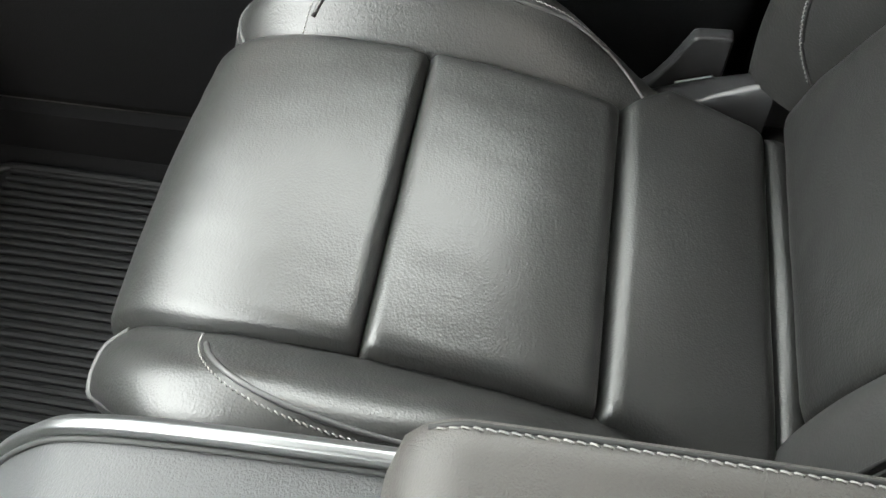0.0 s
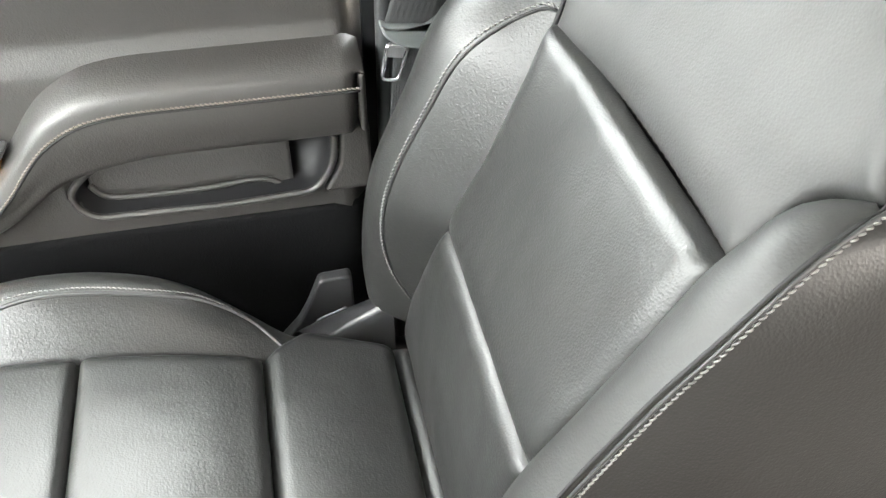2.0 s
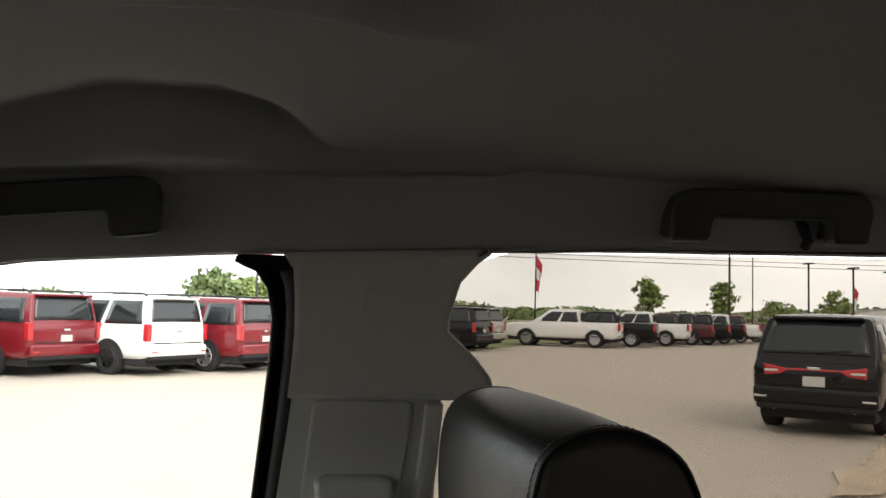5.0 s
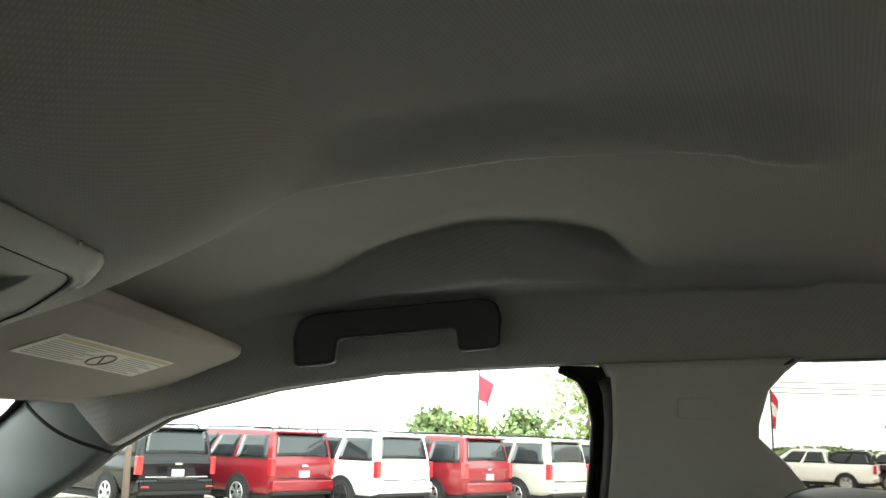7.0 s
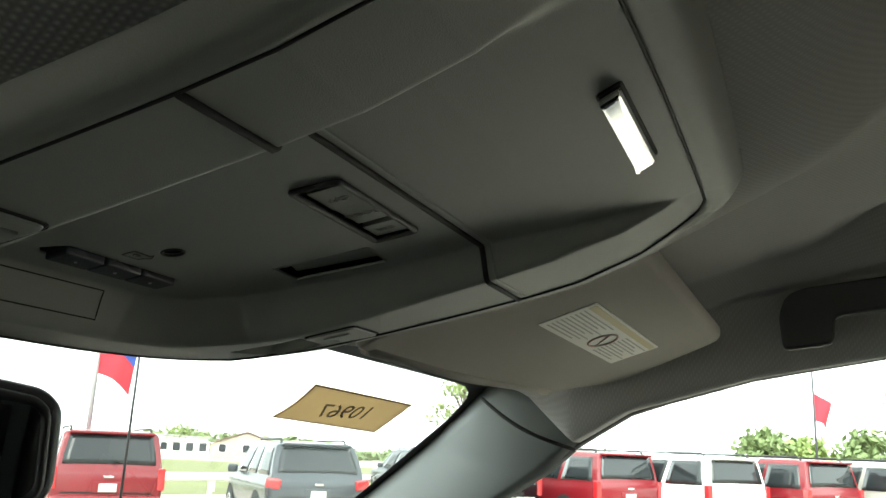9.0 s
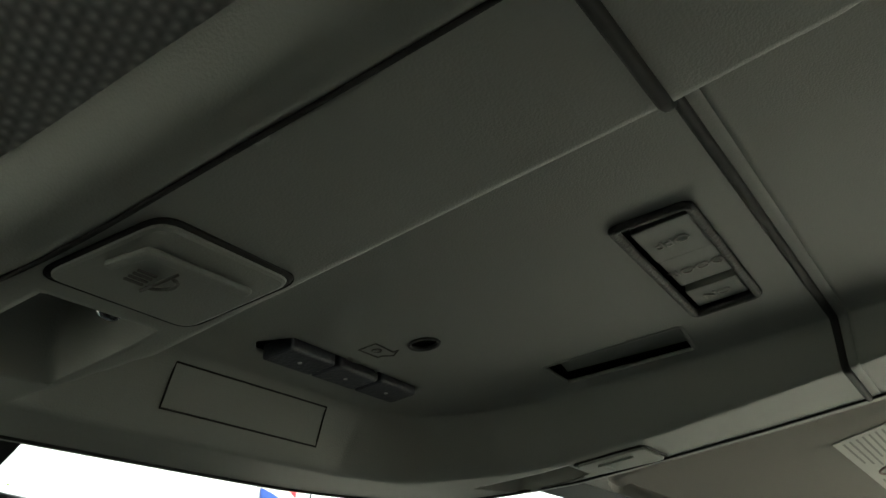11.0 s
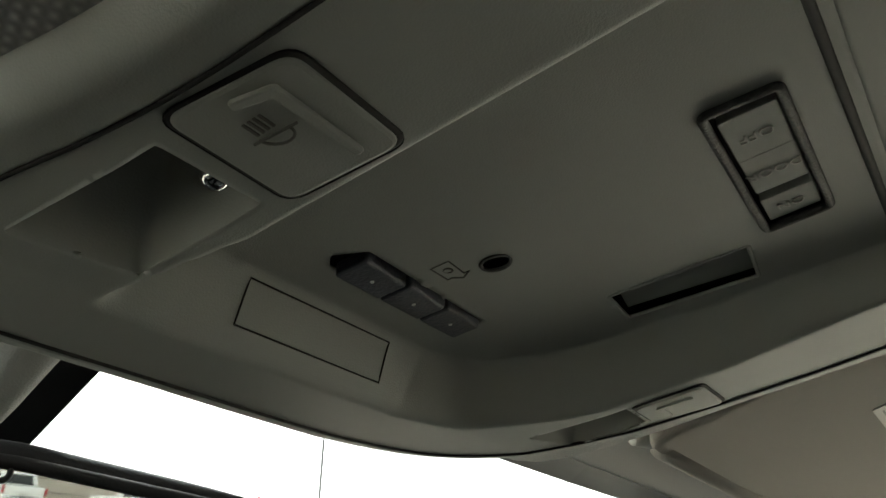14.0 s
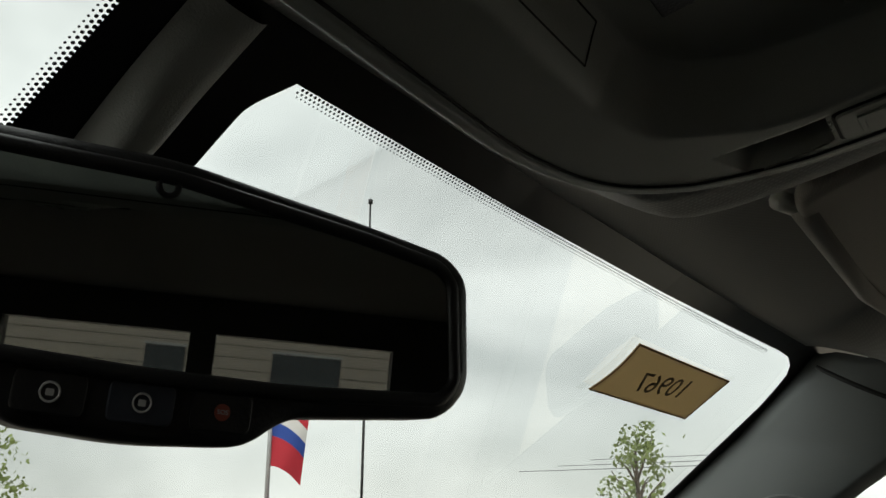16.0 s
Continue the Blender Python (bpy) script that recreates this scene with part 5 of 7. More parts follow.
def lid(u, v):
    """v: from front to rear; u: round the section."""
    y = 0.146 - v * 0.338
    e = min(1.0, min(v, 1 - v) / 0.10)
    k = math.sqrt(max(0.0, 1 - (1 - e) ** 2))
    zt = 1.170 + (0.046 + 0.006 * math.sin(math.pi * v)) * (0.25 + 0.75 * k)
    half = 0.118 - 0.012 * (1 - k)
    sec = ((-1, -0.038, 0), (-1.02, -0.016, 0), (-0.985, -0.004, 0), (-0.93, 0.001, 0), (-0.5, 0.004, 0), (0, 0.005, 0), (0.5, 0.004, 0), (0.93, 0.001, 0), (0.985, -0.004, 0), (1.02, -0.016, 0), (1, -0.038, 0))
    i = min(9, int(u * 10))
    f = u * 10 - i
    a, b = sec[i], sec[i + 1]
    return (half * (a[0] * (1 - f) + b[0] * f), y, zt + (a[1] * (1 - f) + b[1] * f))


sheet("armrest_lid", lid, 60, 50, LIDSKIN, con, "padded leather armrest lid")
for sgn in (-1, 1):
    c = spline([np.array(lid(0.5 + sgn * 0.215, v)) + np.array((0, 0, 0.0006)) for v in [0.06 + 0.88 * k / 24 for k in range(25)]])
    stitch_row("stitching", c, lambda t: (0, 0, 1), THREAD, con, size=0.00042, skew=0.0004)
    c2 = spline([np.array(lid(0.5 + sgn * 0.245, v)) for v in [0.05 + 0.9 * k / 24 for k in range(25)]])
    tube("lid_seam", [c2(t / 50) for t in range(51)], 0.0014, CONSOLEDARK, con, "dark seam")

# ---- rear bench ----
bench = thing("bench", "black leather rear bench in shadow", "bench")
for x0, x1 in ((-0.66, -0.02), (0.02, 0.66)):
    def rb(u, v, x0=x0, x1=x1):
        z = 0.86 + 0.60 * v
        s = 2 * u - 1
        k = puff(min(u, 1 - u) * (x1 - x0), 0.05) * puff((1 - v) * 0.6, 0.06)
        return (x0 + (x1 - x0) * u, -1.14 - 0.10 * v + 0.07 * k, z)
    sheet("backrest", rb, 24, 24, LEATHER_SIDE, bench, flip=True, thick=0.05)
    placed_box("rear_headrest", (0.25, 0.09, 0.16), pose((x0 + x1) / 2, -1.19, 1.52, 8, 0, 0), LEATHER_SIDE, bench, "black leather head restraint", bevel=0.03, segments=4)
box("bench_cushion", (-0.66, -1.14, 0.70), (0.66, -0.66, 0.90), LEATHER_SIDE, bench, bevel=0.05, segments=4)


# ---- overhead console ----
oc = thing("overhead_console", "taupe plastic overhead console with map lights and switches", "overhead console")


def bed_z(y):
    return float(np.interp(y, (0.17, 0.19, 0.205, 0.22, 0.25), (1.776, 1.772, 1.7665, 1.7615, 1.7533))) if y < 0.25 else 1.7445 - 0.172 * (y - 0.3013)


def oc_z(x, y):
    """Underside: low side rails, a hollow bed between, and a front wall."""
    b, r = bed_z(y), rail_z(y)
    left = smooth01((x - float(np.interp(y, (0.25, 0.40, 0.44), (-0.084, -0.0855, -0.091)))) / 0.009)
    foot = float(np.interp(y, (0.205, 0.2275, 0.246, 0.265, 0.289, 0.351, 0.39, 0.41, 0.436), (0.0955, 0.088, 0.083, 0.0805, 0.080, 0.0775, 0.074, 0.068, 0.048)))
    right = 1 - smooth01((x - foot) / float(np.interp(y, (0.205, 0.246, 0.289, 0.351), (0.004, 0.0075, 0.010, 0.018))))
    front = 1 - smooth01((y - (0.434 - 0.25 * max(0, x - 0.03))) / 0.014)
    return r + (b - r) * min(left, right) * front


FRC = spline([(-0.098, 0.199), (-0.110, 0.203), (-0.117, 0.215), (-0.1215, 0.25), (-0.1225, 0.30), (-0.1235, 0.34), (-0.125, 0.38), (-0.131, 0.417), (-0.134, 0.446), (-0.131, 0.462), (-0.120, 0.472), (-0.103, 0.476), (-0.05, 0.477), (0.0, 0.478), (0.045, 0.477), (0.085, 0.466), (0.107, 0.441), (0.122, 0.40), (0.1315, 0.34), (0.134, 0.28), (0.133, 0.235), (0.1287, 0.208), (0.118, 0.200), (0.10, 0.198), (0.0, 0.197)], closed=True)
FRP = [Vector(FRC(k / 200)) for k in range(200)]


def rim_distance(x, y):
    """Distance to the inner field's edge, positive outside, and the nearest point on it."""
    c = Vector((x, y))
    i = min(range(200), key=lambda k: (FRP[k] - c).length_squared)
    a, b = FRP[i - 1], FRP[(i + 1) % 200]
    t = (b - a).normalized()
    n = Vector((-t.y, t.x))
    if n.dot(FRP[i] - Vector((0.0, 0.33))) < 0:
        n = -n
    off = c - FRP[i]
    p = FRP[i] + t * max(-0.004, min(0.004, off.dot(t)))
    return math.copysign((c - p).length, off.dot(n)), p


def frame_width(p):
    return 0.0165 - 0.001 * smooth01((p.y - 0.44) / 0.03)


def in_quad(pts):
    q = [Vector((p[0], p[1])) for p in pts]

    def test(x, y):
        c = Vector((x, y))
        s = [(q[(i + 1) % len(q)] - q[i]).cross(c - q[i]) for i in range(len(q))]
        return all(v > 0 for v in s) or all(v < 0 for v in s)
    return test


SWITCH = [(-0.0265, 0.3195), (-0.0255, 0.3015), (0.0405, 0.3030), (0.0405, 0.3215)]
SLOT = [(0.0443, 0.3736), (0.0468, 0.3284), (0.0711, 0.3316), (0.0658, 0.3751)]
WELL_L = [(-0.1205, 0.431), (-0.1185, 0.391), (-0.0925, 0.391), (-0.0915, 0.427)]
WELL_R = [(0.0925, 0.4285), (0.0965, 0.3905), (0.1165, 0.3910), (0.1165, 0.4215)]
STRIP = [(-0.0405, 0.4175), (-0.0345, 0.4090), (0.0275, 0.4105), (0.0265, 0.4215), (-0.0360, 0.4215)]
HOLES = [in_quad(WELL_L), in_quad(SWITCH), in_quad(SLOT), in_quad(WELL_R), in_quad(STRIP), lambda x, y: (x + 0.0028) ** 2 + (y - 0.388) ** 2 < 0.0042 ** 2]


def snapped(x, y, reach=0.0009):
    """Pull a grid point onto a nearby opening's edge, so that edges run clean."""
    c = Vector((x, y))
    for poly in (WELL_L, SWITCH, SLOT, WELL_R, STRIP):
        for k in range(len(poly)):
            p, q = Vector(poly[k]), Vector(poly[(k + 1) % len(poly)])
            t = min(1.0, max(0.0, (c - p).dot(q - p) / (q - p).length_squared))
            n = p.lerp(q, t)
            if (n - c).length < reach:
                return n.x, n.y
    m = Vector((-0.0028, 0.388))
    if abs((c - m).length - 0.0042) < reach:
        n = m + (c - m).normalized() * 0.0042
        return n.x, n.y
    return x, y


SPLIT = 0.2862
fields = {"holder_door": ([], [], {}), "switch_panel": ([], [], {}), "frame": ([], [], {})}
NX, NY = 240, 240
cell = {}
for i in range(NX + 1):
    for j in range(NY + 1):
        x, y = snapped(-0.160 + 0.320 * i / NX, 0.174 + 0.328 * j / NY)
        d, p = rim_distance(x, y)
        if abs(d) < 0.0008:
            x, y, d = p.x, p.y, 0.0
        if d <= 0:
            z = oc_z(x, y)
        else:
            w = frame_width(p)
            base = oc_z(p.x, p.y)
            k = d / w
            top = base + 0.0125
            q = min(1.0, max(0.0, (k - 0.42) / 0.60))
            z = base - 0.0006 * math.sin(math.pi * min(1, k / 0.3)) + 0.0125 * q * q
            if k > 1.0:
                if d - w < 0.0019:
                    x, y = p.x + (x - p.x) * w / d, p.y + (y - p.y) * w / d
                else:
                    z = None
        cell[i, j] = (x, y, z, d)
for i in range(NX):
    for j in range(NY):
        q = [cell[i, j], cell[i, j + 1], cell[i + 1, j + 1], cell[i + 1, j]]
        if any(c[2] is None for c in q):
            continue
        cx, cy, cd = sum(c[0] for c in q) / 4, sum(c[1] for c in q) / 4, sum(c[3] for c in q) / 4
        if cd < 0 and cy > SPLIT and any(h(cx, cy) for h in HOLES):
            continue
        v, f, seen = fields["frame" if cd > 0 else ("holder_door" if cy < SPLIT else "switch_panel")]
        ids = []
        for key, c in zip(((i, j), (i, j + 1), (i + 1, j + 1), (i + 1, j)), q):
            if key not in seen:
                seen[key] = len(v)
                v.append(c[:3])
            ids.append(seen[key])
        f.append(tuple(ids))
for nm, lb in (("holder_door", "taupe plastic sunglass holder door"), ("switch_panel", "taupe plastic switch panel"), ("frame", "taupe plastic outer frame")):
    ob = mesh(nm, fields[nm][0], fields[nm][1], CONSOLEMAT, oc, lb)
    md = ob.modifiers.new("thickness", "SOLIDIFY")
    md.thickness, md.offset = 0.0008, -1
# fine dark joints
tube("field_joint", [(p.x, p.y, oc_z(p.x, p.y) - 0.0001) for p in FRP], 0.0007, CONSOLEDARK, oc, "dark joint line", closed=True, sides=6)
split_pts = [(-0.1222 + 0.2558 * k / 150, SPLIT + 0.004 * smooth01((-0.1222 + 0.2558 * k / 150 + 0.078) / 0.012)) for k in range(151)]
tube("door_gap", [(x, y, oc_z(x, y) - 0.0002) for x, y in split_pts], 0.0013, CONSOLEDARK, oc, "dark gap of the holder door", sides=6)
# dark backing behind the openings
sheet("backing", lambda u, v: (-0.121 + 0.240 * u, 0.190 + 0.270 * v, oc_z(-0.121 + 0.240 * u, 0.190 + 0.270 * v) + 0.034), 40, 40, CONSOLEDARK, oc, "dark inner housing")


def oc_plate(name, outline, z_off, thick, material, parent=oc, label="", bevel=0.0008, flat=None):
    """A small fitting lying on the underside; thick is how far it stands down."""
    cx = sum(p[0] for p in outline) / len(outline)
    cy = sum(p[1] for p in outline) / len(outline)
    z0 = oc_z(cx, cy)
    dx = (oc_z(cx + 0.004, cy) - oc_z(cx - 0.004, cy)) / 0.008 if flat is None else flat[0]
    dy = (oc_z(cx, cy + 0.004) - oc_z(cx, cy - 0.004)) / 0.008 if flat is None else flat[1]
    return plate(name, outline, lambda a, b, d: (a, b, z0 + dx * (a - cx) + dy * (b - cy) + z_off - d), thick, material, parent, label, bevel)


# chrome latch of the sunglass holder
LATCH = [(-0.0225, 0.2140), (-0.0250, 0.2068), (0.0385, 0.2070), (0.0425, 0.2150)]
oc_plate("latch_recess", rounded([(-0.0238, 0.2147), (-0.0264, 0.2061), (0.0396, 0.2062), (0.0438, 0.2158)], 0.002), 0.0005, 0.0010, CONSOLEDARK, oc, "dark latch recess")
plate("latch", rounded(LATCH, 0.0015), lambda a, b, d: (a, b, oc_z(a, b) + 0.0005 - d), 0.0050, CHROME, oc, "bright chrome latch", bevel=0.0020, segments=3)
# driver's map light: a push lens with a ridge, in a dark joint
oc_plate("lamp_joint", rounded([(-0.1238, 0.3860), (-0.1200, 0.3582), (-0.0862, 0.3585), (-0.0885, 0.3868)], 0.0045), 0.0004, 0.0009, CONSOLEDARK, oc, "dark joint round the map light")
lens_out = rounded([(-0.1229, 0.3850), (-0.1192, 0.3592), (-0.0872, 0.3595), (-0.0894, 0.3858)], 0.0040)
lamp = oc_plate("map_light", lens_out, 0.0010, 0.0022, CONSOLEMAT, oc, "taupe push lens of the map light", bevel=0.0010)
oc_plate("lens_ridge", rounded([(-0.1195, 0.3730), (-0.1170, 0.3645), (-0.0928, 0.3645), (-0.0928, 0.3665), (-0.1150, 0.3668), (-0.1172, 0.3735)], 0.0010), -0.0018, 0.0012, CONSOLEMAT, oc, "moulded ridge", bevel=0.0005)
# lamp symbol: half-round and four rays
for k in range(4):
    oc_plate("symbol_ray", [(-0.1132 + 0.0 * k, 0.3715 + 0.0012 * k), (-0.1092, 0.3715 + 0.0012 * k), (-0.1092, 0.3720 + 0.0012 * k), (-0.1132, 0.3720 + 0.0012 * k)], -0.0019, 0.0003, FAINT, oc, bevel=0)
zl = oc_z(-0.106, 0.37) - 0.0022
tube("symbol_lamp", [(-0.1076 + 0.0030 * math.cos(a), 0.3730 + 0.0038 * math.sin(a), zl - 0.225 * (0.003)) for a in [-math.pi / 2 + math.pi * k / 10 for k in range(11)]], 0.00032, FAINT, oc, sides=6)
tube("symbol_bar", [(-0.1076, 0.3680, zl), (-0.1076, 0.3780, zl - 0.0012)], 0.00032, FAINT, oc, sides=6)


# hollow beside it, with the bulb
def well(corners, centre, deep):
    """The hollow of a map light: sloping sides down to a deep corner by the bulb."""
    q = [Vector(c) for c in corners]

    def f(u, v):
        a = 4 * v
        k = int(a) % 4
        p = q[k].lerp(q[(k + 1) % 4], a - int(a))
        c = Vector(centre)
        r = p * (1 - u) + c * u
        return (r.x, r.y, oc_z(p.x, p.y) * (1 - u) + (oc_z(c.x, c.y) + deep) * u + 0.006 * math.sin(math.pi * u))
    return f


sheet("lamp_well", well(WELL_L, (-0.1085, 0.398), 0.024), 16, 48, CONSOLEMAT, oc, "hollow of the map light")
bulb = bmesh.new()
bmesh.ops.create_uvsphere(bulb, u_segments=16, v_segments=10, radius=0.0034)
bmesh.ops.translate(bulb, vec=(-0.1015, 0.3945, 1.7125), verts=bulb.verts)
part("bulb", bulb, CHROME, oc, "small bright bulb", smooth=True)
# passenger's map light
oc_plate("lamp_joint", rounded([(0.0962, 0.3890), (0.0995, 0.3620), (0.1268, 0.3618), (0.1190, 0.3893)], 0.003), 0.0004, 0.0010, CONSOLEDARK, oc, "dark joint round the map light", flat=(0, -0.225))
oc_plate("map_light", rounded([(0.0972, 0.3878), (0.1004, 0.3630), (0.1256, 0.3628), (0.1180, 0.3881)], 0.003), 0.0005, 0.0020, CONSOLEMAT, oc, "taupe push lens of the map light", bevel=0.0006, flat=(0, -0.225))
oc_plate("lens_ridge", rounded([(0.103, 0.3815), (0.105, 0.3685), (0.107, 0.3685), (0.1055, 0.3795), (0.116, 0.3795), (0.1155, 0.3815)], 0.0006), -0.0013, 0.0010, CONSOLEMAT, oc, bevel=0.0003, flat=(0, -0.225))
sheet("lamp_well", well(WELL_R, (0.105, 0.400), 0.020), 12, 40, CONSOLEMAT, oc, "hollow of the map light")
# three-position lamp switch in a framed well
tube("switch_frame", [(p[0], p[1], bed_z(p[1]) - 0.0004) for p in rounded(SWITCH, 0.002)], 0.0013, DARK, oc, "charcoal switch frame", closed=True, sides=10)
plate("switch_well", rounded(SWITCH, 0.002), lambda a, b, d: (a, b, bed_z(b) + 0.006 - d), 0.001, CONSOLEDARK, oc, "dark switch well")


def sw_pt(s, w):
    """s along the rocker from its rear end, w across."""
    a = Vector((-0.0248, 0.3105)).lerp(Vector((0.0392, 0.3122)), s)
    return Vector((a.x, a.y + (w - 0.5) * 0.0150))


for s0, s1, h in ((0.09, 0.405, 0.0028), (0.41, 0.715, 0.0022), (0.765, 0.975, 0.0032)):
    pts = [sw_pt(s0, 0.02), sw_pt(s1, 0.02), sw_pt(s1, 0.98), sw_pt(s0, 0.98)]
    plate("rocker", rounded([(p.x, p.y) for p in pts], 0.0008), lambda a, b, d: (a, b, bed_z(b) + 0.0052 - d), 0.0030 + h * 0.6, CONSOLEMAT, oc, "taupe rocker key", bevel=0.0004)


def lettering(name, text, size, m, material, parent, label=""):
    cu = bpy.data.curves.new(name, "FONT")
    cu.body, cu.size, cu.align_x, cu.align_y = text, size, "CENTER", "CENTER"
    cu.extrude, cu.resolution_u = 0.00012, 3
    tmp = bpy.data.objects.new(name, cu)
    me = bpy.data.meshes.new_from_object(tmp)
    bpy.data.objects.remove(tmp)
    me.transform(m)
    me.materials.append(material)
    ob = new(name, me)
    ob.parent = parent
    return tagged(ob, label)


def letter_frame(x, y, z, right, up):
    r, u = Vector(right).normalized(), Vector(up).normalized()
    n = r.cross(u)
    m = Matrix((r, u, n)).transposed().to_4x4()
    return Matrix.Translation((x, y, z)) @ m


for s, word, h in ((0.25, "OFF", 0.0028), (0.56, "DOOR", 0.0022), (0.87, "ON", 0.0032)):
    p = sw_pt(s, 0.5)
    lettering("marking", word, 0.0050, letter_frame(p.x, p.y, bed_z(p.y) + 0.0052 - 0.0030 - h * 0.6 - 0.0003, (0.0, 1.0, -0.172), (1.0, 0, 0)), GREYINK, oc, "faint embossed lettering")
# three remote buttons, house mark and microphone hole
for k in range(3):
    x0 = -0.0342 + k * 0.0204
    pts = rounded([(x0, 0.4212), (x0 + 0.0199, 0.4212), (x0 + 0.0199, 0.4108), (x0, 0.4100)], 0.0012)
    bt = oc_plate("remote_button", pts, 0.002, 0.0045, BUTTON, oc, "blue-black push button", bevel=0.0008, flat=(0, -0.172))
    oc_plate("button_dot", [(x0 + 0.0100 + 0.0007 * math.cos(a), 0.4158 + 0.0006 * math.sin(a)) for a in [math.pi * j / 5 for j in range(10)]], -0.0024, 0.0003, ICON, bt, bevel=0, flat=(0, -0.172))
oc_plate("button_well", STRIP, 0.0045, 0.0008, CONSOLEDARK, oc, bevel=0, flat=(0, -0.172))
house = [(-0.0150, 0.4025), (-0.0060, 0.4025), (-0.0060, 0.4010), (-0.0035, 0.3985), (-0.0060, 0.3950), (-0.0060, 0.3970), (-0.0150, 0.3965)]
tube("house_mark", [(a + 0.0010, b + 0.0005, bed_z(b) - 0.0001) for a, b in house], 0.00028, FAINT, oc, "printed house mark", sides=6, closed=True)
tube("house_mark", [(-0.0095 + 0.0014 * math.cos(a), 0.4000 + 0.0014 * math.sin(a), bed_z(0.3995) - 0.0001) for a in [math.pi * k / 8 for k in range(16)]], 0.00026, FAINT, oc, sides=6, closed=True)
tube("microphone_rim", [(-0.0028 + 0.0043 * math.cos(a), 0.388 + 0.0043 * math.sin(a), bed_z(0.388 + 0.0043 * math.sin(a))) for a in [math.pi * k / 12 for k in range(24)]], 0.0006, DARK, oc, sides=6, closed=True)
# slot beside the bed
oc_plate("slot_ramp", [(0.0560, 0.3735), (0.0580, 0.3450), (0.0480, 0.3330), (0.0490, 0.3290), (0.0705, 0.3318), (0.0655, 0.3748)], 0.006, 0.0012, CONSOLEMAT, oc, "taupe sloping slot floor", bevel=0, flat=(-0.12, -0.172))
tube("slot_rim", [(a, b, oc_z(a, b) + 0.0003) for a, b in rounded(SLOT, 0.0015)], 0.0008, CONSOLEMAT, oc, sides=6, closed=True)
# blank panel on the front wall: a fine rectangular joint
pn = [(-0.0500, 0.4414, 1.7190), (0.0125, 0.4414, 1.7190), (0.0150, 0.4496, 1.7070), (-0.0490, 0.4496, 1.7072)]
wallp = []
for i in range(4):
    a, b = Vector(pn[i]), Vector(pn[(i + 1) % 4])
    wallp += [a.lerp(b, t / 6) for t in range(6)]


def wall_y(x, z):
    lo, hi = 0.430, 0.470
    for _ in range(24):
        m = (lo + hi) / 2
        if oc_z(x, m) > z:
            lo = m
        else:
            hi = m
    return lo


tube("blank_panel_joint", [(p.x, wall_y(p.x, p.z) - 0.0002, p.z) for p in wallp], 0.0003, CONSOLEDARK, oc, "fine joint of a blank panel", sides=6, closed=True)

# ---- sun visor ----
vs = thing("sun_visor", "taupe cloth sun visor with white warning label", "sun visor")


def visor_z(x, y):
    return 1.772 - 0.012 * (x - 0.59) - 0.318 * (y - 0.247)


vis_out = rounded([(0.205, 0.245), (0.592, 0.238), (0.640, 0.330), (0.635, 0.362), (0.595, 0.385), (0.572, 0.408), (0.520, 0.408), (0.27, 0.425), (0.205, 0.425)], 0.014)
vp = plate("panel", vis_out, lambda a, b, d: (a, b, visor_z(a, b) + 0.012 - d), 0.014, VISORCLOTH, vs, "taupe cloth panel", bevel=0.005, segments=3)
weighted(vp)
lab = [(0.303, 0.332), (0.300, 0.290), (0.520, 0.2865), (0.524, 0.330)]
vl = plate("warning_label", lab, lambda a, b, d: (a, b, visor_z(a, b) - 0.0022 - d), 0.0005, WHITE, vs, "white printed warning label")


def lab_pt(s, w):
    a = Vector(lab[1]).lerp(Vector(lab[2]), s)
    b = Vector(lab[0]).lerp(Vector(lab[3]), s)
    return a.lerp(b, w)


def lab_bar(name, s0, s1, w0, w1, material, off=0.0029):
    pts = [lab_pt(s0, w0), lab_pt(s1, w0), lab_pt(s1, w1), lab_pt(s0, w1)]
    plate(name, [(p.x, p.y) for p in pts], lambda a, b, d: (a, b, visor_z(a, b) - off - d), 0.0002, material, vl)


lab_bar("heading_bar", 0.02, 0.98, 0.04, 0.17, YELLOWINK)
for k in range(9):
    lab_bar("text_bar", 0.03, 0.42 - 0.05 * ((k * 7) % 3), 0.24 + k * 0.08, 0.265 + k * 0.08, GREYINK)
    lab_bar("text_bar", 0.62, 0.97 - 0.06 * ((k * 5) % 3), 0.24 + k * 0.08, 0.265 + k * 0.08, GREYINK)
cx = lab_pt(0.52, 0.58)
tube("round_sign", [(cx.x + 0.0165 * math.cos(a), cx.y + 0.0115 * math.sin(a), visor_z(cx.x + 0.0165 * math.cos(a), cx.y + 0.0115 * math.sin(a)) - 0.003) for a in [math.pi * k / 14 for k in range(28)]], 0.0009, PALERED, vl, "red ring sign", sides=6, closed=True)
tube("round_bar", [(cx.x - 0.011, cx.y - 0.008, visor_z(cx.x - 0.011, cx.y - 0.008) - 0.003), (cx.x + 0.011, cx.y + 0.008, visor_z(cx.x + 0.011, cx.y + 0.008) - 0.003)], 0.0008, PALERED, vl, sides=6)
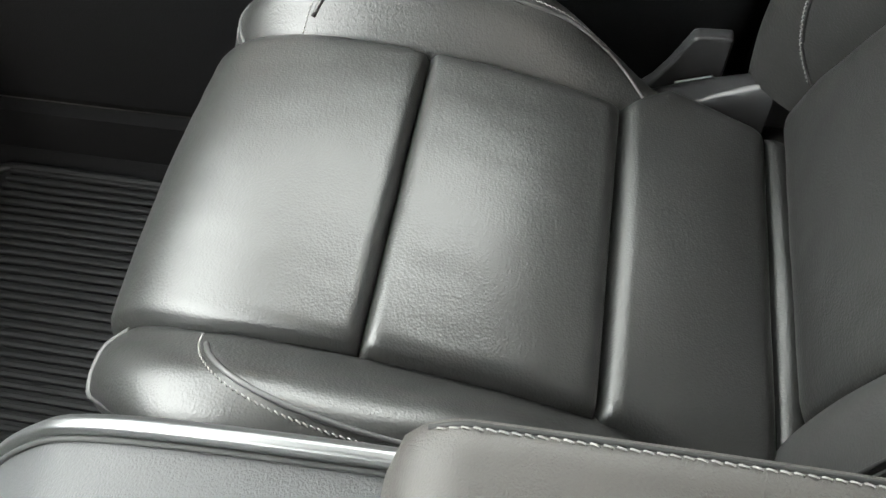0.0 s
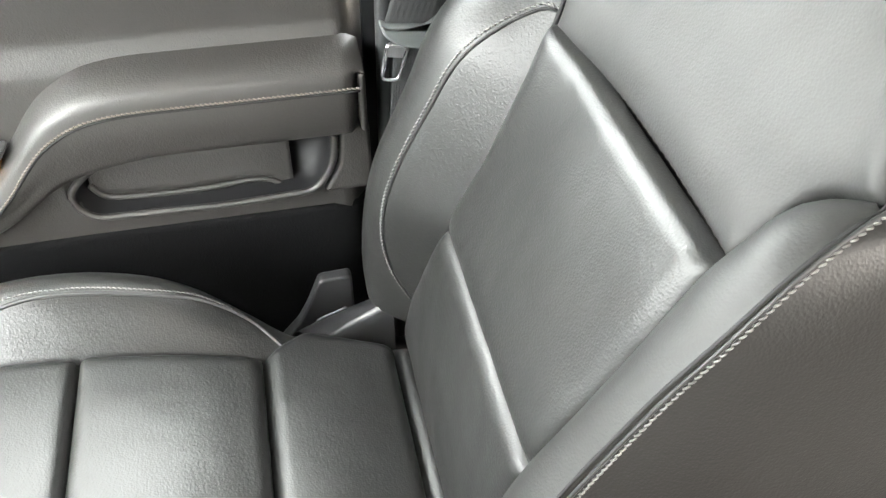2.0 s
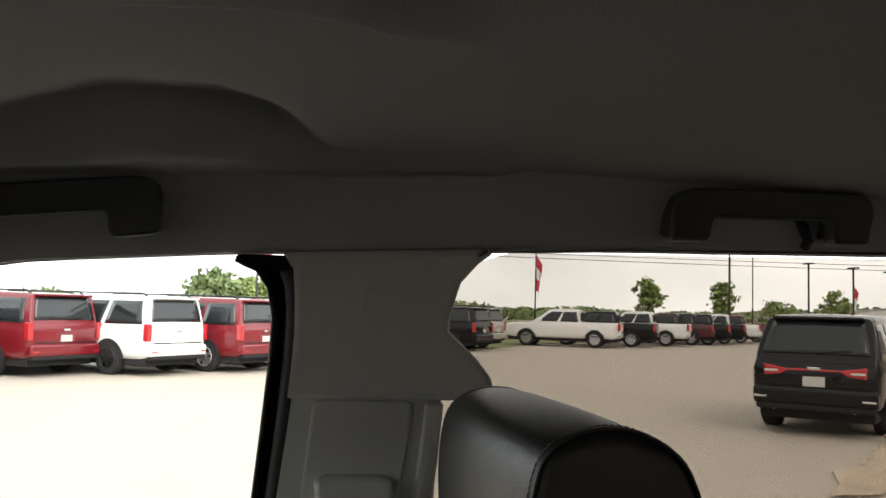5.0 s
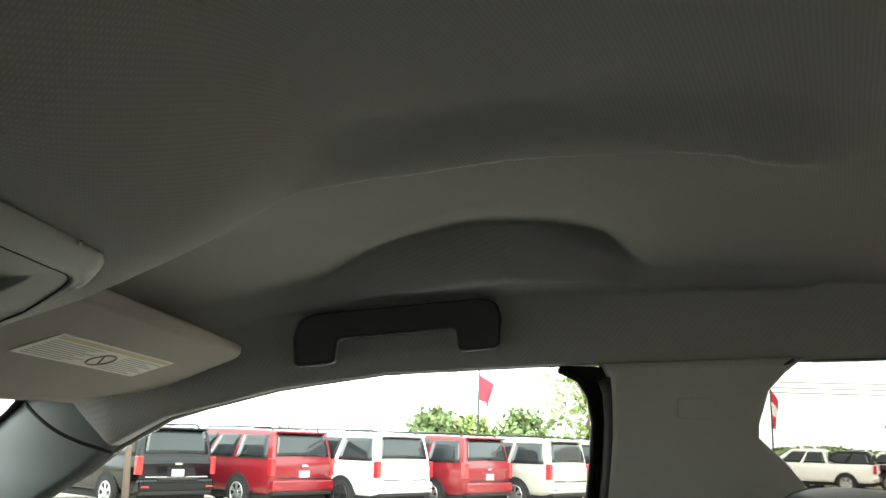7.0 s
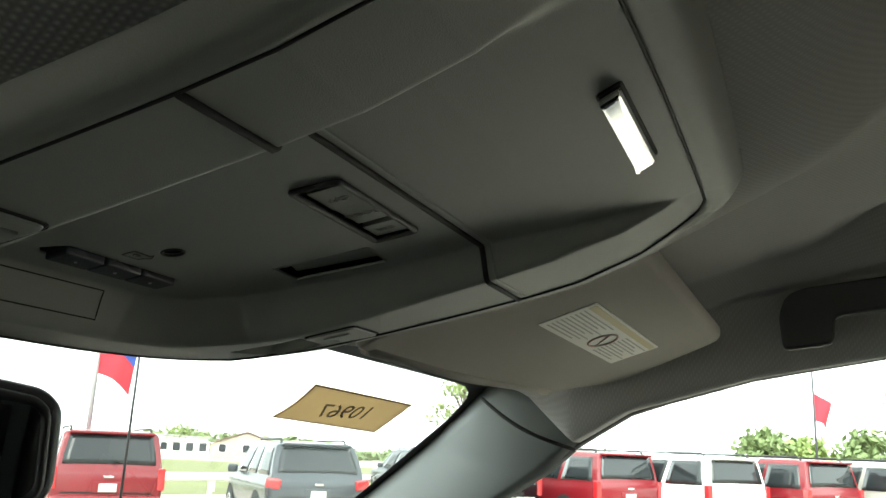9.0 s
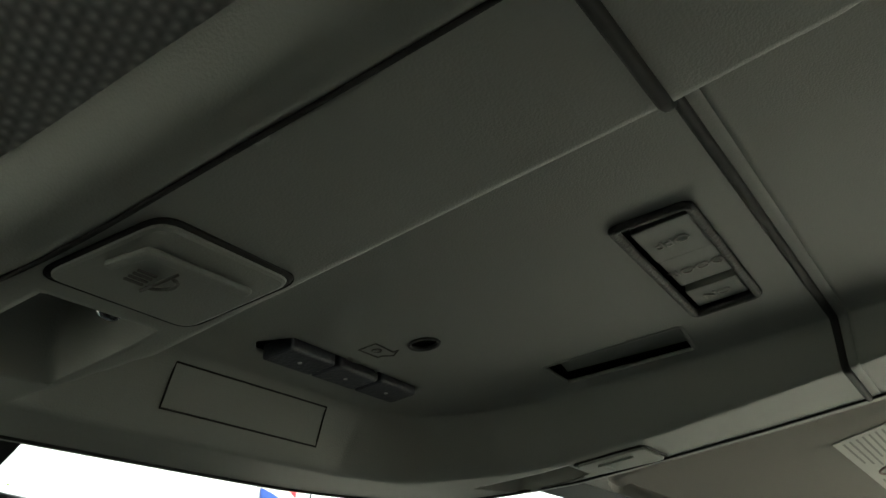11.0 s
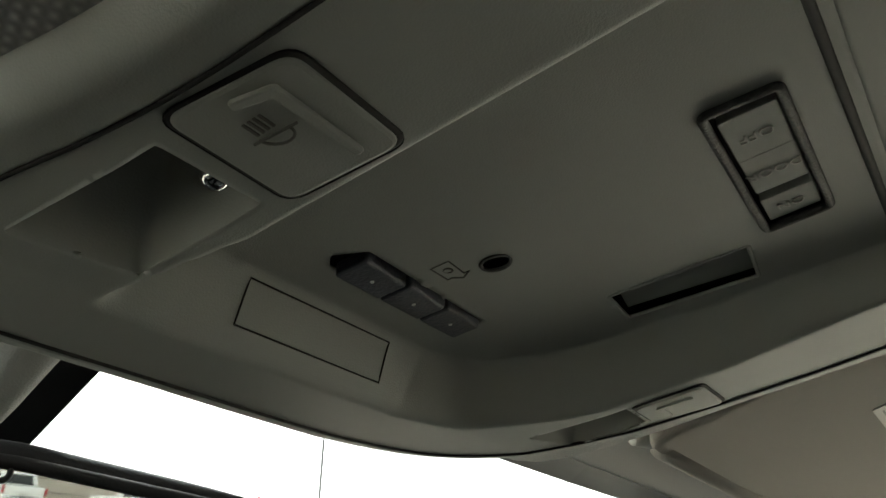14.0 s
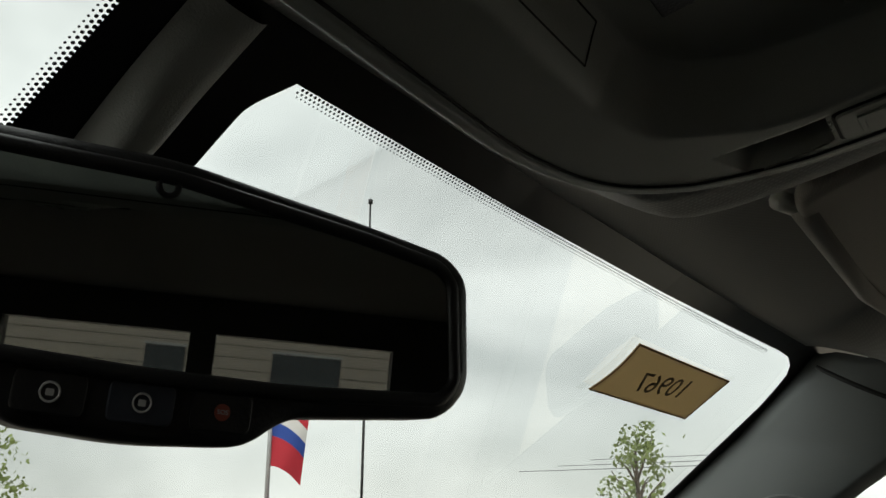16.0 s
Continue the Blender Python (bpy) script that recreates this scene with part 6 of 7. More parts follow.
# hinge rod and clip; the black box stands in for the shadowed gap
tube("front_edge", [(0.225, 0.4225, visor_z(0.225, 0.4225) + 0.002), (0.40, 0.4215, visor_z(0.40, 0.4215) + 0.002), (0.52, 0.408, visor_z(0.52, 0.408) + 0.002), (0.57, 0.405, visor_z(0.57, 0.405) + 0.002)], 0.0065, VISORCLOTH, vs, "rolled cloth edge", sides=10)
placed_box("clip", (0.046, 0.026, 0.010), pose(0.258, 0.410, 1.734, 12, 0, 0), BLACK, vs, "black box as shade in the gap behind the pin", bevel=0.003)
tube("clip_pin", [(0.214, 0.432, 1.727), (0.236, 0.424, 1.727)], 0.005, GREYTRIM, vs, "grey clip pin", sides=10)


# ---- grab handles ----


def grab(name, y0, y1, drop, label, low=0.0):
    th = thing(name, label, "grab handle", "grab handles")

    def P(a, b, d):
        return (side_x(1.80) - 0.021 - 0.22 * (b - 0.03) - d, a, window_top((y0 + y1) / 2) + (a - (y0 + y1) / 2) * drop + b - low)
    out = [(y0, 0.026), (y0 - 0.002, 0.060), (y0 + 0.004, 0.0745), (y0 + 0.020, 0.080), (y1 - 0.020, 0.080), (y1 - 0.004, 0.0745), (y1 + 0.002, 0.060), (y1, 0.026), (y1 - 0.043, 0.026), (y1 - 0.046, 0.051), (y0 + 0.046, 0.051), (y0 + 0.043, 0.026)]
    g = plate("grip", rounded(out, 0.006, 3), P, 0.022, GRIP, th, "charcoal plastic grip", bevel=0.0035, segments=3)
    weighted(g)
    for a in (y0 + 0.006, y1 - 0.038):
        weighted(plate("mount", rounded([(a, 0.034), (a, 0.060), (a + 0.032, 0.060), (a + 0.032, 0.034)], 0.004), lambda p, q, d: P(p, q, d - 0.034), 0.036, GRIP, th, "hidden mounting foot", bevel=0.001))
    # thin paler line round the grip's lower edge
    line = rounded(out, 0.006, 3)
    low_edge = [p for p in line[4:] + line[:4] if p[1] < 0.060]
    tube("parting_line", [P(a, b, 0.0205) for a, b in low_edge], 0.0007, PILLARTRIM, th, "pale line along the lower edge", sides=6)
    return th


g1 = grab("grab_handle", -0.036, 0.184, -0.118, "charcoal plastic grab handle above front door", 0.007)
g2 = grab("grab_handle", -0.780, -0.545, -0.02, "charcoal plastic grab handle above rear door", 0.010)
hook = tube("coat_hook", [(0.632, -0.715, 1.842), (0.620, -0.715, 1.820), (0.615, -0.715, 1.812), (0.622, -0.715, 1.806)], 0.006, DARK, g2, "charcoal coat hook")

# ---- rear-view mirror ----
mv = thing("rear_view_mirror", "black rear-view mirror with three call buttons", "mirror")
MN = Vector((-0.364, -0.921, -0.080)).normalized()
MR = Vector((0.932, -0.363, -0.045)).normalized()
MR = (MR - MN * MR.dot(MN)).normalized()
MU = MN.cross(MR).normalized()
if MU.z < 0:
    MU = -MU
MS = 0.887
MC = Vector((0.0843, 0.5287, 1.6763)) + MR * 0.002 * MS - MU * 0.0033 * MS


def mp(a, b, d):
    """a along the mirror to the right from its right end, b up, d towards the viewer."""
    return MC + (MR * a + MU * (b * 1.10) + MN * d) * MS


half_out = [(-0.136, 0.0180), (-0.055, 0.0127), (-0.011, 0.0086), (0.0015, 0.0), (0.0060, -0.045), (-0.006, -0.058), (-0.079, -0.065), (-0.094, -0.0765), (-0.136, -0.0790)]


def both(half):
    """The outline of one half and its mirror image about the middle."""
    return list(half) + [(-0.272 - a, b) for a, b in reversed(half[1:-1])]


weighted(plate("housing", rounded(both(half_out), 0.012), lambda a, b, d: mp(a, b, -d), 0.030, BLACK, mv, "black plastic housing", bevel=0.006, segments=3))
glass_half = [(-0.136, 0.0095), (-0.055, 0.0050), (-0.018, 0.0015), (-0.010, -0.004), (-0.005, -0.044), (-0.012, -0.0515), (-0.079, -0.0565), (-0.136, -0.0575)]
rim_in = rounded(both(glass_half), 0.008)
tube("bezel", [mp(a, b, 0.0005) for a, b in rim_in], 0.0028, BLACK, mv, "black bezel", closed=True)
plate("glass", rim_in, lambda a, b, d: mp(a, b, 0.0012 - d), 0.0015, MIRRORGLASS, mv, "mirror glass")
for a, m2 in ((-0.166, ICON), (-0.136, ICON), (-0.107, REDINK)):
    bt = plate("call_button", rounded([(a - 0.0115, -0.0598), (a + 0.0115, -0.0598), (a + 0.0115, -0.0725), (a - 0.0115, -0.0725)], 0.003), lambda p, q, d: mp(p, q, d), 0.0012, BUTTON if a == -0.136 else BLACK, mv, "black call button", bevel=0.0005)
    turn = [math.pi * k / 10 for k in range(20)]
    if m2 is REDINK:
        plate("button_disc", [(a + 0.0030 * math.cos(t), -0.0660 + 0.0028 * math.sin(t)) for t in turn], lambda p, q, d: mp(p, q, 0.0013 + d), 0.0002, REDINK, bt, "red button disc")
        spot = mp(a, -0.0660, 0.0018)
        lettering("marking", "SOS", 0.0022, letter_frame(*spot, MR, MU), ICON, bt, "small white letters")
    else:
        tube("button_ring", [mp(a + 0.0031 * math.cos(t), -0.0660 + 0.0029 * math.sin(t), 0.0014) for t in turn], 0.00034, m2, bt, sides=6, closed=True)
        plate("button_mark", rounded([(a - 0.0013, -0.0671), (a + 0.0013, -0.0671), (a + 0.0013, -0.0650), (a - 0.0013, -0.0650)], 0.0005), lambda p, q, d: mp(p, q, 0.0013 + d), 0.0002, m2, bt)
tube("light_sensor", [mp(-0.1395 + 0.0036 * math.cos(t), 0.0060 + 0.0036 * math.sin(t), 0.0012) for t in [math.pi * k / 10 for k in range(20)]], 0.0012, BLACK, mv, "small round light sensor", sides=6, closed=True)
# mount and wire cover up to the header
tube("stalk", [mp(-0.136, -0.03, -0.02), mp(-0.136, -0.02, -0.05), ws_in(-0.02, 0.11, 0.012)], 0.012, BLACK, mv, "black mirror stalk", sides=12)


def wire_cover(u, v):
    d = 0.012 + 0.135 * v
    w = 0.0155 - 0.003 * smooth01((v - 0.2) / 0.6)
    h = 0.008 + 0.006 * smooth01((v - 0.2) / 0.3)
    s = 2 * u - 1
    p = ws_in(-0.017 - 0.004 * v + s * w, d, 0.004 + h * (1 - abs(s) ** 3.0))
    return p


sheet("wire_cover", wire_cover, 20, 24, WIRETRIM, mv, "grey wire cover", flip=False)

# ---- stock card taped to the windshield ----
card = thing("stock_card", "tan cardboard stock card taped to the windshield", "card")


def card_pt(s, w, lift=0.0):
    """s across from the left, w down from the top, on the inside of the glass."""
    return ws_in(0.4355 + 0.1735 * s, 0.0725 + 0.0565 * w, 0.0035 + lift + 0.0025 * math.sin(math.pi * w) * (1 - s))


sheet("sheet_card", lambda u, v: card_pt(u, v), 16, 12, PAPER, card, "tan card", thick=0.0006)
for a, b, c, d in ((0, 1, 0, 0.03), (0, 1, 0.97, 1), (0, 0.012, 0, 1), (0.988, 1, 0, 1)):
    sheet("border", lambda u, v: card_pt(a + (b - a) * u, c + (d - c) * v, 0.0012), 12, 12, PAPEREDGE, card, "brown border")
p0, px, py = Vector(card_pt(0.47, 0.5, 0.003)), Vector(card_pt(0.57, 0.5, 0.003)), Vector(card_pt(0.47, 0.35, 0.003))
nrm = (px - p0).cross(py - p0).normalized()
# the writing faces out through the glass, so it reads reversed from inside
lettering("handwriting", "10967", 0.034, letter_frame(*p0, p0 - px, py - p0) @ Matrix.Diagonal((1.0, 0.92, 1, 1)) @ pose(0, 0, 0, 0, 0, -6), INK, card, "hand-lettered number")
for a, b in ((-0.06, 0.0), (1.0, 1.05)):
    ob = sheet("tape", lambda u, v: card_pt(a + (b - a) * u, -0.08 + 1.16 * v, -0.002), 4, 8, TAPE, card, "clear tape")
    ob.visible_shadow = False


# ---- outside: ground ----
LOT = mat("pale_lot_surface", (0.42, 0.365, 0.30), 0.85, grain=0.5, grain_scale=30, stain=0.16, stain_scale=0.35)
GRAVEL = mat("gravel", (0.50, 0.41, 0.31), 0.95, grain=0.9, grain_scale=14, stain=0.34, stain_scale=3.0)
GRASS = mat("dry_grass", (0.16, 0.17, 0.06), 0.95, grain=0.8, grain_scale=6, stain=0.3, stain_scale=0.3)
BARK = mat("bark", (0.12, 0.09, 0.07), 0.9, grain=0.6, grain_scale=40)
LEAF = mat("leaf", (0.22, 0.28, 0.09), 0.7, stain=0.35, stain_scale=1.5)
LEAF2 = mat("leaf_dark", (0.16, 0.21, 0.085), 0.75, stain=0.35, stain_scale=0.6)
POLE = mat("pole_metal", (0.06, 0.06, 0.065), 0.5, metal=0.3, stain=0.1)
POLEGREY = mat("pole_grey", (0.45, 0.46, 0.47), 0.4, metal=0.6, stain=0.1)
FLAGRED = mat("flag_red", (0.52, 0.03, 0.05), 0.8, stain=0.1)
FLAGWHITE = mat("flag_white", (0.7, 0.7, 0.7), 0.8, stain=0.05)
FLAGBLUE = mat("flag_blue", (0.03, 0.08, 0.36), 0.8, stain=0.1)
SIDING = mat("metal_siding", (0.43, 0.38, 0.33), 0.5, stain=0.06, stain_scale=0.8, grain=0.1, grain_scale=20)
WALLTAN = mat("tan_wall", (0.48, 0.42, 0.34), 0.8, stain=0.06, stain_scale=0.6)
ROOFTAN = mat("brown_roof", (0.24, 0.17, 0.14), 0.8, stain=0.12)
WALLWHITE = mat("white_wall", (0.66, 0.66, 0.64), 0.7, stain=0.05)
FARGLASS = mat("dark_window", (0.03, 0.035, 0.04), 0.1)

gr = mesh("ground", *grid(lambda u, v: (-700 + 1400 * u, -700 + 1400 * v, 0.0), 20, 20), LOT, None, smooth=False)
tagged(gr, "pale worn parking lot surface", "ground", kind="structure")


def flat(name, pts, z, material, label, category, kind="structure"):
    bm = bmesh.new()
    top = [bm.verts.new((a, b, z)) for a, b in pts]
    low = [bm.verts.new((a, b, -0.05)) for a, b in pts]
    bm.faces.new(top)
    n = len(pts)
    for i in range(n):
        bm.faces.new((top[i], low[i], low[(i + 1) % n], top[(i + 1) % n]))
    return tagged(part(name, bm, material), label, category, kind=kind)


edge = []
for k in range(60):
    t = k / 59
    edge.append((7.8 + 33.0 * t + 0.5 * noise.noise((k * 0.8, 1.0, 0)), -6.05 - 33.4 * t + 0.5 * noise.noise((k * 0.8, 5.0, 0))))
near_edge = [(7.8 - 1.0 * k - 0.25 * noise.noise((k * 1.7, 9.0, 0)), -6.1 - 0.55 * k + 0.3 * noise.noise((k * 1.7, 3.0, 0))) for k in range(9, 0, -1)]
flat("ground_gravel", edge + [(24, -60), (-6, -40)] + near_edge, 0.03, GRAVEL, "pale loose gravel beside the lot", "gravel")
flat("ground_grass", [(18, 24), (30, 18), (48, 14), (90, 20), (80, 90), (20, 70)], 0.02, GRASS, "patchy dry grass field", "grass")
flat("ground_verge", [(38, -10.2), (60, -4), (160, 0), (160, -60), (70, -42), (46, -16)], 0.02, GRASS, "grass verge behind the parked trucks", "grass")
stones_v, stones_f = [], []
rnd = random.Random(4)
for k in range(5200):
    t = rnd.random() ** 1.5
    x = 7.3 + 17 * t
    y = -6.15 - 1.012 * (x - 7.8) + (rnd.uniform(-3.2, -0.1) if k % 5 else rnd.uniform(-0.3, 0.35)) * min(1.0, 0.15 + 3 * t)
    s = rnd.uniform(0.010, 0.032) * (1 + t)
    o = len(stones_v)
    for dx, dy, dz in ((1, 0, 0), (0, 1, 0), (-1, 0.1, 0), (0.1, -1, 0), (0.1, 0.1, 0.8)):
        stones_v.append((x + dx * s * rnd.uniform(0.6, 1.2), y + dy * s * rnd.uniform(0.6, 1.2), 0.03 + dz * s))
    stones_f += [(o, o + 1, o + 4), (o + 1, o + 2, o + 4), (o + 2, o + 3, o + 4), (o + 3, o, o + 4)]
tagged(mesh("gravel_stones", stones_v, stones_f, GRAVEL, None, smooth=False), "loose pale stones on the gravel", "stones", kind="stuff")


# ---- vehicles ----
def paint(name, color, rough=0.25):
    return mat(name, color, rough, coat=0.35, stain=0.05, stain_scale=2.0)


P_WHITE, P_RED, P_MAROON, P_BLACK = paint("white_paint", (0.78, 0.78, 0.77)), paint("red_paint", (0.17, 0.010, 0.016)), paint("maroon_paint", (0.06, 0.006, 0.011)), mat("black_paint", (0.005, 0.005, 0.006), 0.12, coat=0.12, spec=0.32, stain=0.05, stain_scale=2.0)
P_SILVER, P_GREY = paint("silver_paint", (0.36, 0.345, 0.31)), paint("grey_paint", (0.040, 0.048, 0.056))
AUTOGLASS = mat("auto_glass", (0.020, 0.024, 0.026), 0.05, spec=0.5)
TYRE = mat("tyre", (0.014, 0.014, 0.015), 0.8, grain=0.4, grain_scale=80)
ALLOY = mat("alloy", (0.55, 0.55, 0.56), 0.3, metal=0.8, stain=0.1)
BLACKALLOY = mat("black_alloy", (0.015, 0.015, 0.016), 0.35)
TAIL = mat("tail_lens", (0.42, 0.015, 0.02), 0.15, coat=1.0)
TAILWHITE = mat("tail_clear", (0.6, 0.58, 0.55), 0.15, coat=1.0)
PLATE = mat("plate", (0.5, 0.5, 0.48), 0.5)
UNDER = mat("underbody", (0.012, 0.012, 0.012), 0.9)


def loft(name, sections, material, parent, label="", smooth=True):
    n = len(sections[0][1])
    verts = [(x, y, z) for y, ring in sections for x, z in ring]
    faces = []
    for i in range(len(sections) - 1):
        for k in range(n):
            a, b = i * n + k, i * n + (k + 1) % n
            faces.append((a, b, b + n, a + n))
    faces.append(tuple(range(n - 1, -1, -1)))
    faces.append(tuple((len(sections) - 1) * n + k for k in range(n)))
    return mesh(name, verts, faces, material, parent, label, smooth)


def wheel(x, y, r, width, rim_material, parent):
    w = new("wheel")
    w.parent = parent
    sgn = 1 if x > 0 else -1
    prof = [(0.0, r * 0.62), (0.010, r * 0.70), (0.0, r * 0.86), (0.02, r * 0.97), (width * 0.5, r), (width - 0.02, r * 0.97), (width, r * 0.80), (width, r * 0.62)]
    v, f = [], []
    n = 28
    for i in range(n):
        a = 2 * math.pi * i / n
        for d, q in prof:
            v.append((x - sgn * d, y + q * math.cos(a), r + q * math.sin(a)))
    m = len(prof)
    for i in range(n):
        for k in range(m - 1):
            f.append((i * m + k, i * m + k + 1, ((i + 1) % n) * m + k + 1, ((i + 1) % n) * m + k))
    mesh("tyre", v, f, TYRE, w, "black tyre")
    bm = bmesh.new()
    bmesh.ops.create_cone(bm, cap_ends=True, segments=24, radius1=r * 0.20, radius2=r * 0.18, depth=0.05, matrix=Matrix.Translation((x - sgn * 0.02, y, r)) @ Matrix.Rotation(math.pi / 2, 4, "Y"))
    for k in range(6):
        a = 2 * math.pi * k / 6
        for da in (-0.13, 0.13):
            mm = Matrix.Translation((x - sgn * 0.025, y, r)) @ Matrix.Rotation(a + da, 4, "X") @ Matrix.Translation((0, 0, r * 0.37)) @ Matrix.Diagonal((0.035, 0.045, r * 0.56, 1))
            bmesh.ops.create_cube(bm, size=1, matrix=mm)
    bmesh.ops.create_cone(bm, cap_ends=True, segments=24, radius1=r * 0.60, radius2=r * 0.60, depth=0.02, matrix=Matrix.Translation((x - sgn * 0.12, y, r)) @ Matrix.Rotation(math.pi / 2, 4, "Y"))
    part("rim", bm, rim_material, w, "spoked rim")
    tube("rim_lip", [(x - sgn * 0.008, y + r * 0.61 * math.cos(t), r + r * 0.61 * math.sin(t)) for t in [2 * math.pi * k / 24 for k in range(24)]], 0.018, rim_material, w, sides=6, closed=True)
    return w


def vehicle(name, label, category, color, rim=ALLOY, L=5.2, W=2.03, H=1.89, style="suv", lights="tall", group="parked vehicles", chrome=False, spoiler=True, rack=True, lift=0.0):
    th = thing(name, label, category, group)
    hw = W / 2
    belt = 0.615 * H + lift
    lo = 0.40 + lift
    pick = style == "pickup"
    top = belt + (0.03 if pick else 0.0)
    slope = lights in ("wide", "corner")
    y0b, y1b = (0.05, L * 0.765) if not pick else (L * 0.335, L * 0.755)
    y0t, y1t = ((0.42 if slope else 0.20), L * 0.58) if not pick else (L * 0.350, L * 0.60)
    zt = H
    zb = belt
    ht = hw * (0.77 if slope else 0.815)
    if pick:
        line = [(0.0, top - 0.05), (0.04, top), (y0b - 0.01, top), (y0b, top + 0.02), (y0t, H - 0.05), (y0t + 0.15, H - 0.01), (L * 0.48, H), (y1t, H - 0.03), (y1b, belt), (y1b + 0.15, belt - 0.02), (L * 0.96, belt - 0.09), (L * 0.99, belt - 0.18), (L, belt - 0.30)]
    else:
        line = [(0.0, belt - 0.10), (0.02, belt - 0.03), (y0b, belt + 0.03), (y0t - 0.03, H - 0.075), (y0t, H - 0.055), (y0t + 0.25, H - 0.02), (L * 0.35, H), (L * 0.48, H), (y1t, H - 0.035), (y1b, belt), (y1b + 0.15, belt - 0.03), (L * 0.95, belt - 0.12), (L * 0.985, belt - 0.20), (L, belt - 0.32)]

    def roof_line(y):
        return float(np.interp(y, [p[0] for p in line], [p[1] for p in line]))

    def body_x(z, y):
        """Half-width of the shell at a height: bulging flanks below the belt, leaning in above it."""
        w = hw * float(np.interp(y, (0, 0.03, 0.10, 0.30, 0.9, L * 0.80, L * 0.93, L * 0.98, L), (0.87, 0.915, 0.955, 0.985, 1.0, 1.0, 0.95, 0.87, 0.76)))
        if z <= belt:
            return w * float(np.interp((z - lo) / (belt - lo), (0, 0.10, 0.32, 0.62, 0.80, 0.92, 1.0), (0.90, 0.955, 0.985, 1.0, 0.997, 0.985, 0.955)))
        q = (z - belt) / (H - belt)
        return w * (0.955 - (0.955 - ht / hw) * q ** 1.25)

    ys = sorted({0.0, 0.012, 0.03, 0.06, 0.10, 0.15, 0.20, 0.26, 0.32, 0.38, 0.44, 0.52, 0.65} | {p[0] for p in line} | {L * k / 26 for k in range(2, 26)} | {L * 0.97})
    secs = []
    for y in ys:
        t = roof_line(y)
        low_y = lo + float(np.interp(y, (0, 0.06, 0.3, L * 0.9, L), (0.14, 0.05, 0.0, 0.0, 0.10)))
        r = 0.085 if t > belt + 0.16 else 0.05
        half = [(body_x(z, y), z) for z in np.linspace(low_y, min(belt, t - r), 9)]
        zg = max(min(belt, t - r) + 0.002, t - r)
        half += [(body_x(z, y), z) for z in np.linspace(min(belt, t - r) + 0.001, zg, 6)]
        xe = body_x(zg, y)
        half += [(xe - r * (1 - math.cos(a)), zg + r * math.sin(a)) for a in (0.35, 0.75, 1.15, 1.57)]
        half += [(xe * 0.5, t + 0.012), (0.0, t + 0.018)]
        secs.append((y, half + [(-x, z) for x, z in reversed(half[:-1])]))
    loft("body", secs, color, th, "painted body")

    def slope_pane(name, za, zb_, ya, yb, inset, out, label):
        """A pane on the sloping rear or front glass area, a little proud of the shell."""
        def f(u, v):
            z = za + (zb_ - za) * v
            y = ya + (yb - ya) * v
            x = (body_x(z, y) - inset - 0.02 * v) * (2 * u - 1)
            return (x, y + out[1], z + out[2] + 0.012 * (1 - (2 * u - 1) ** 2))
        return sheet(name, f, 12, 6, AUTOGLASS, th, label, thick=0.004)

    ra, rb = (zb + 0.10, H - 0.115)
    ysl = lambda z: float(np.interp(z, (line[2][1], H - 0.075), (y0b, y0t - 0.03))) if not pick else y0b + 0.012 * (z - belt) / (H - belt)
    slope_pane("rear_window", ra, rb, ysl(ra), ysl(rb), 0.085 if not pick else 0.22, (0, -0.016, 0.004), "dark rear window")
    ysf = lambda z: float(np.interp(z, (belt, H - 0.035), (y1b, y1t)))
    slope_pane("windshield", belt + 0.05, H - 0.09, ysf(belt + 0.05), ysf(H - 0.09), 0.10, (0, 0.014, 0.006), "dark windshield")
    for sgn in (1, -1):
        g0, g1, h0, h1 = y0b + (0.10 if not pick else 0.10), y1b - 0.12, y0t + 0.13, y1t - 0.02
        spans = ((0.02, 0.31, 0.0, 0.32), (0.345, 0.60, 0.355, 0.63), (0.635, 0.90, 0.665, 0.97)) if not pick else ((0.0, 0.42, 0.0, 0.46), (0.48, 0.88, 0.51, 0.97))
        for s0, s1, t0, t1 in spans:
            def side_pane(u, v, s0=s0, s1=s1, t0=t0, t1=t1, sgn=sgn):
                z = belt + 0.045 + (H - 0.135 - belt - 0.045) * v
                a, b = g0 + (g1 - g0) * s0, g0 + (g1 - g0) * s1
                c, d = h0 + (h1 - h0) * t0, h0 + (h1 - h0) * t1
                y = (a * (1 - v) + c * v) * (1 - u) + (b * (1 - v) + d * v) * u
                return (sgn * (body_x(z, y) + 0.006), y, z)
            sheet("side_window", side_pane, 6, 5, AUTOGLASS, th, "dark side window", flip=sgn < 0, thick=0.004)
        for yy in ((L * 0.40, L * 0.60) if not pick else (L * 0.46, L * 0.60)):
            box("door_handle", (sgn * hw - 0.012, yy, belt - 0.17), (sgn * hw + 0.022, yy + 0.20, belt - 0.135), color if not chrome else CHROME, th, bevel=0.008)
        placed_box("wing_mirror", (0.22, 0.11, 0.17), pose(sgn * (hw + 0.09), L * 0.67, belt + 0.09), color, th, "door mirror", bevel=0.04)
        if rack and not pick:
            tube("roof_rail", [(sgn * (ht - 0.12), y0t + 0.15, zt - 0.03), (sgn * (ht - 0.12), y0t + 0.28, zt + 0.045), (sgn * (ht - 0.12), y1t - 0.35, zt + 0.045), (sgn * (ht - 0.12), y1t - 0.2, zt - 0.02)], 0.02, BLACK, th, "black roof rail")
        # wheels, and flat dark plates standing in for the shaded wheel wells
        R = 0.39 + lift * 0.5
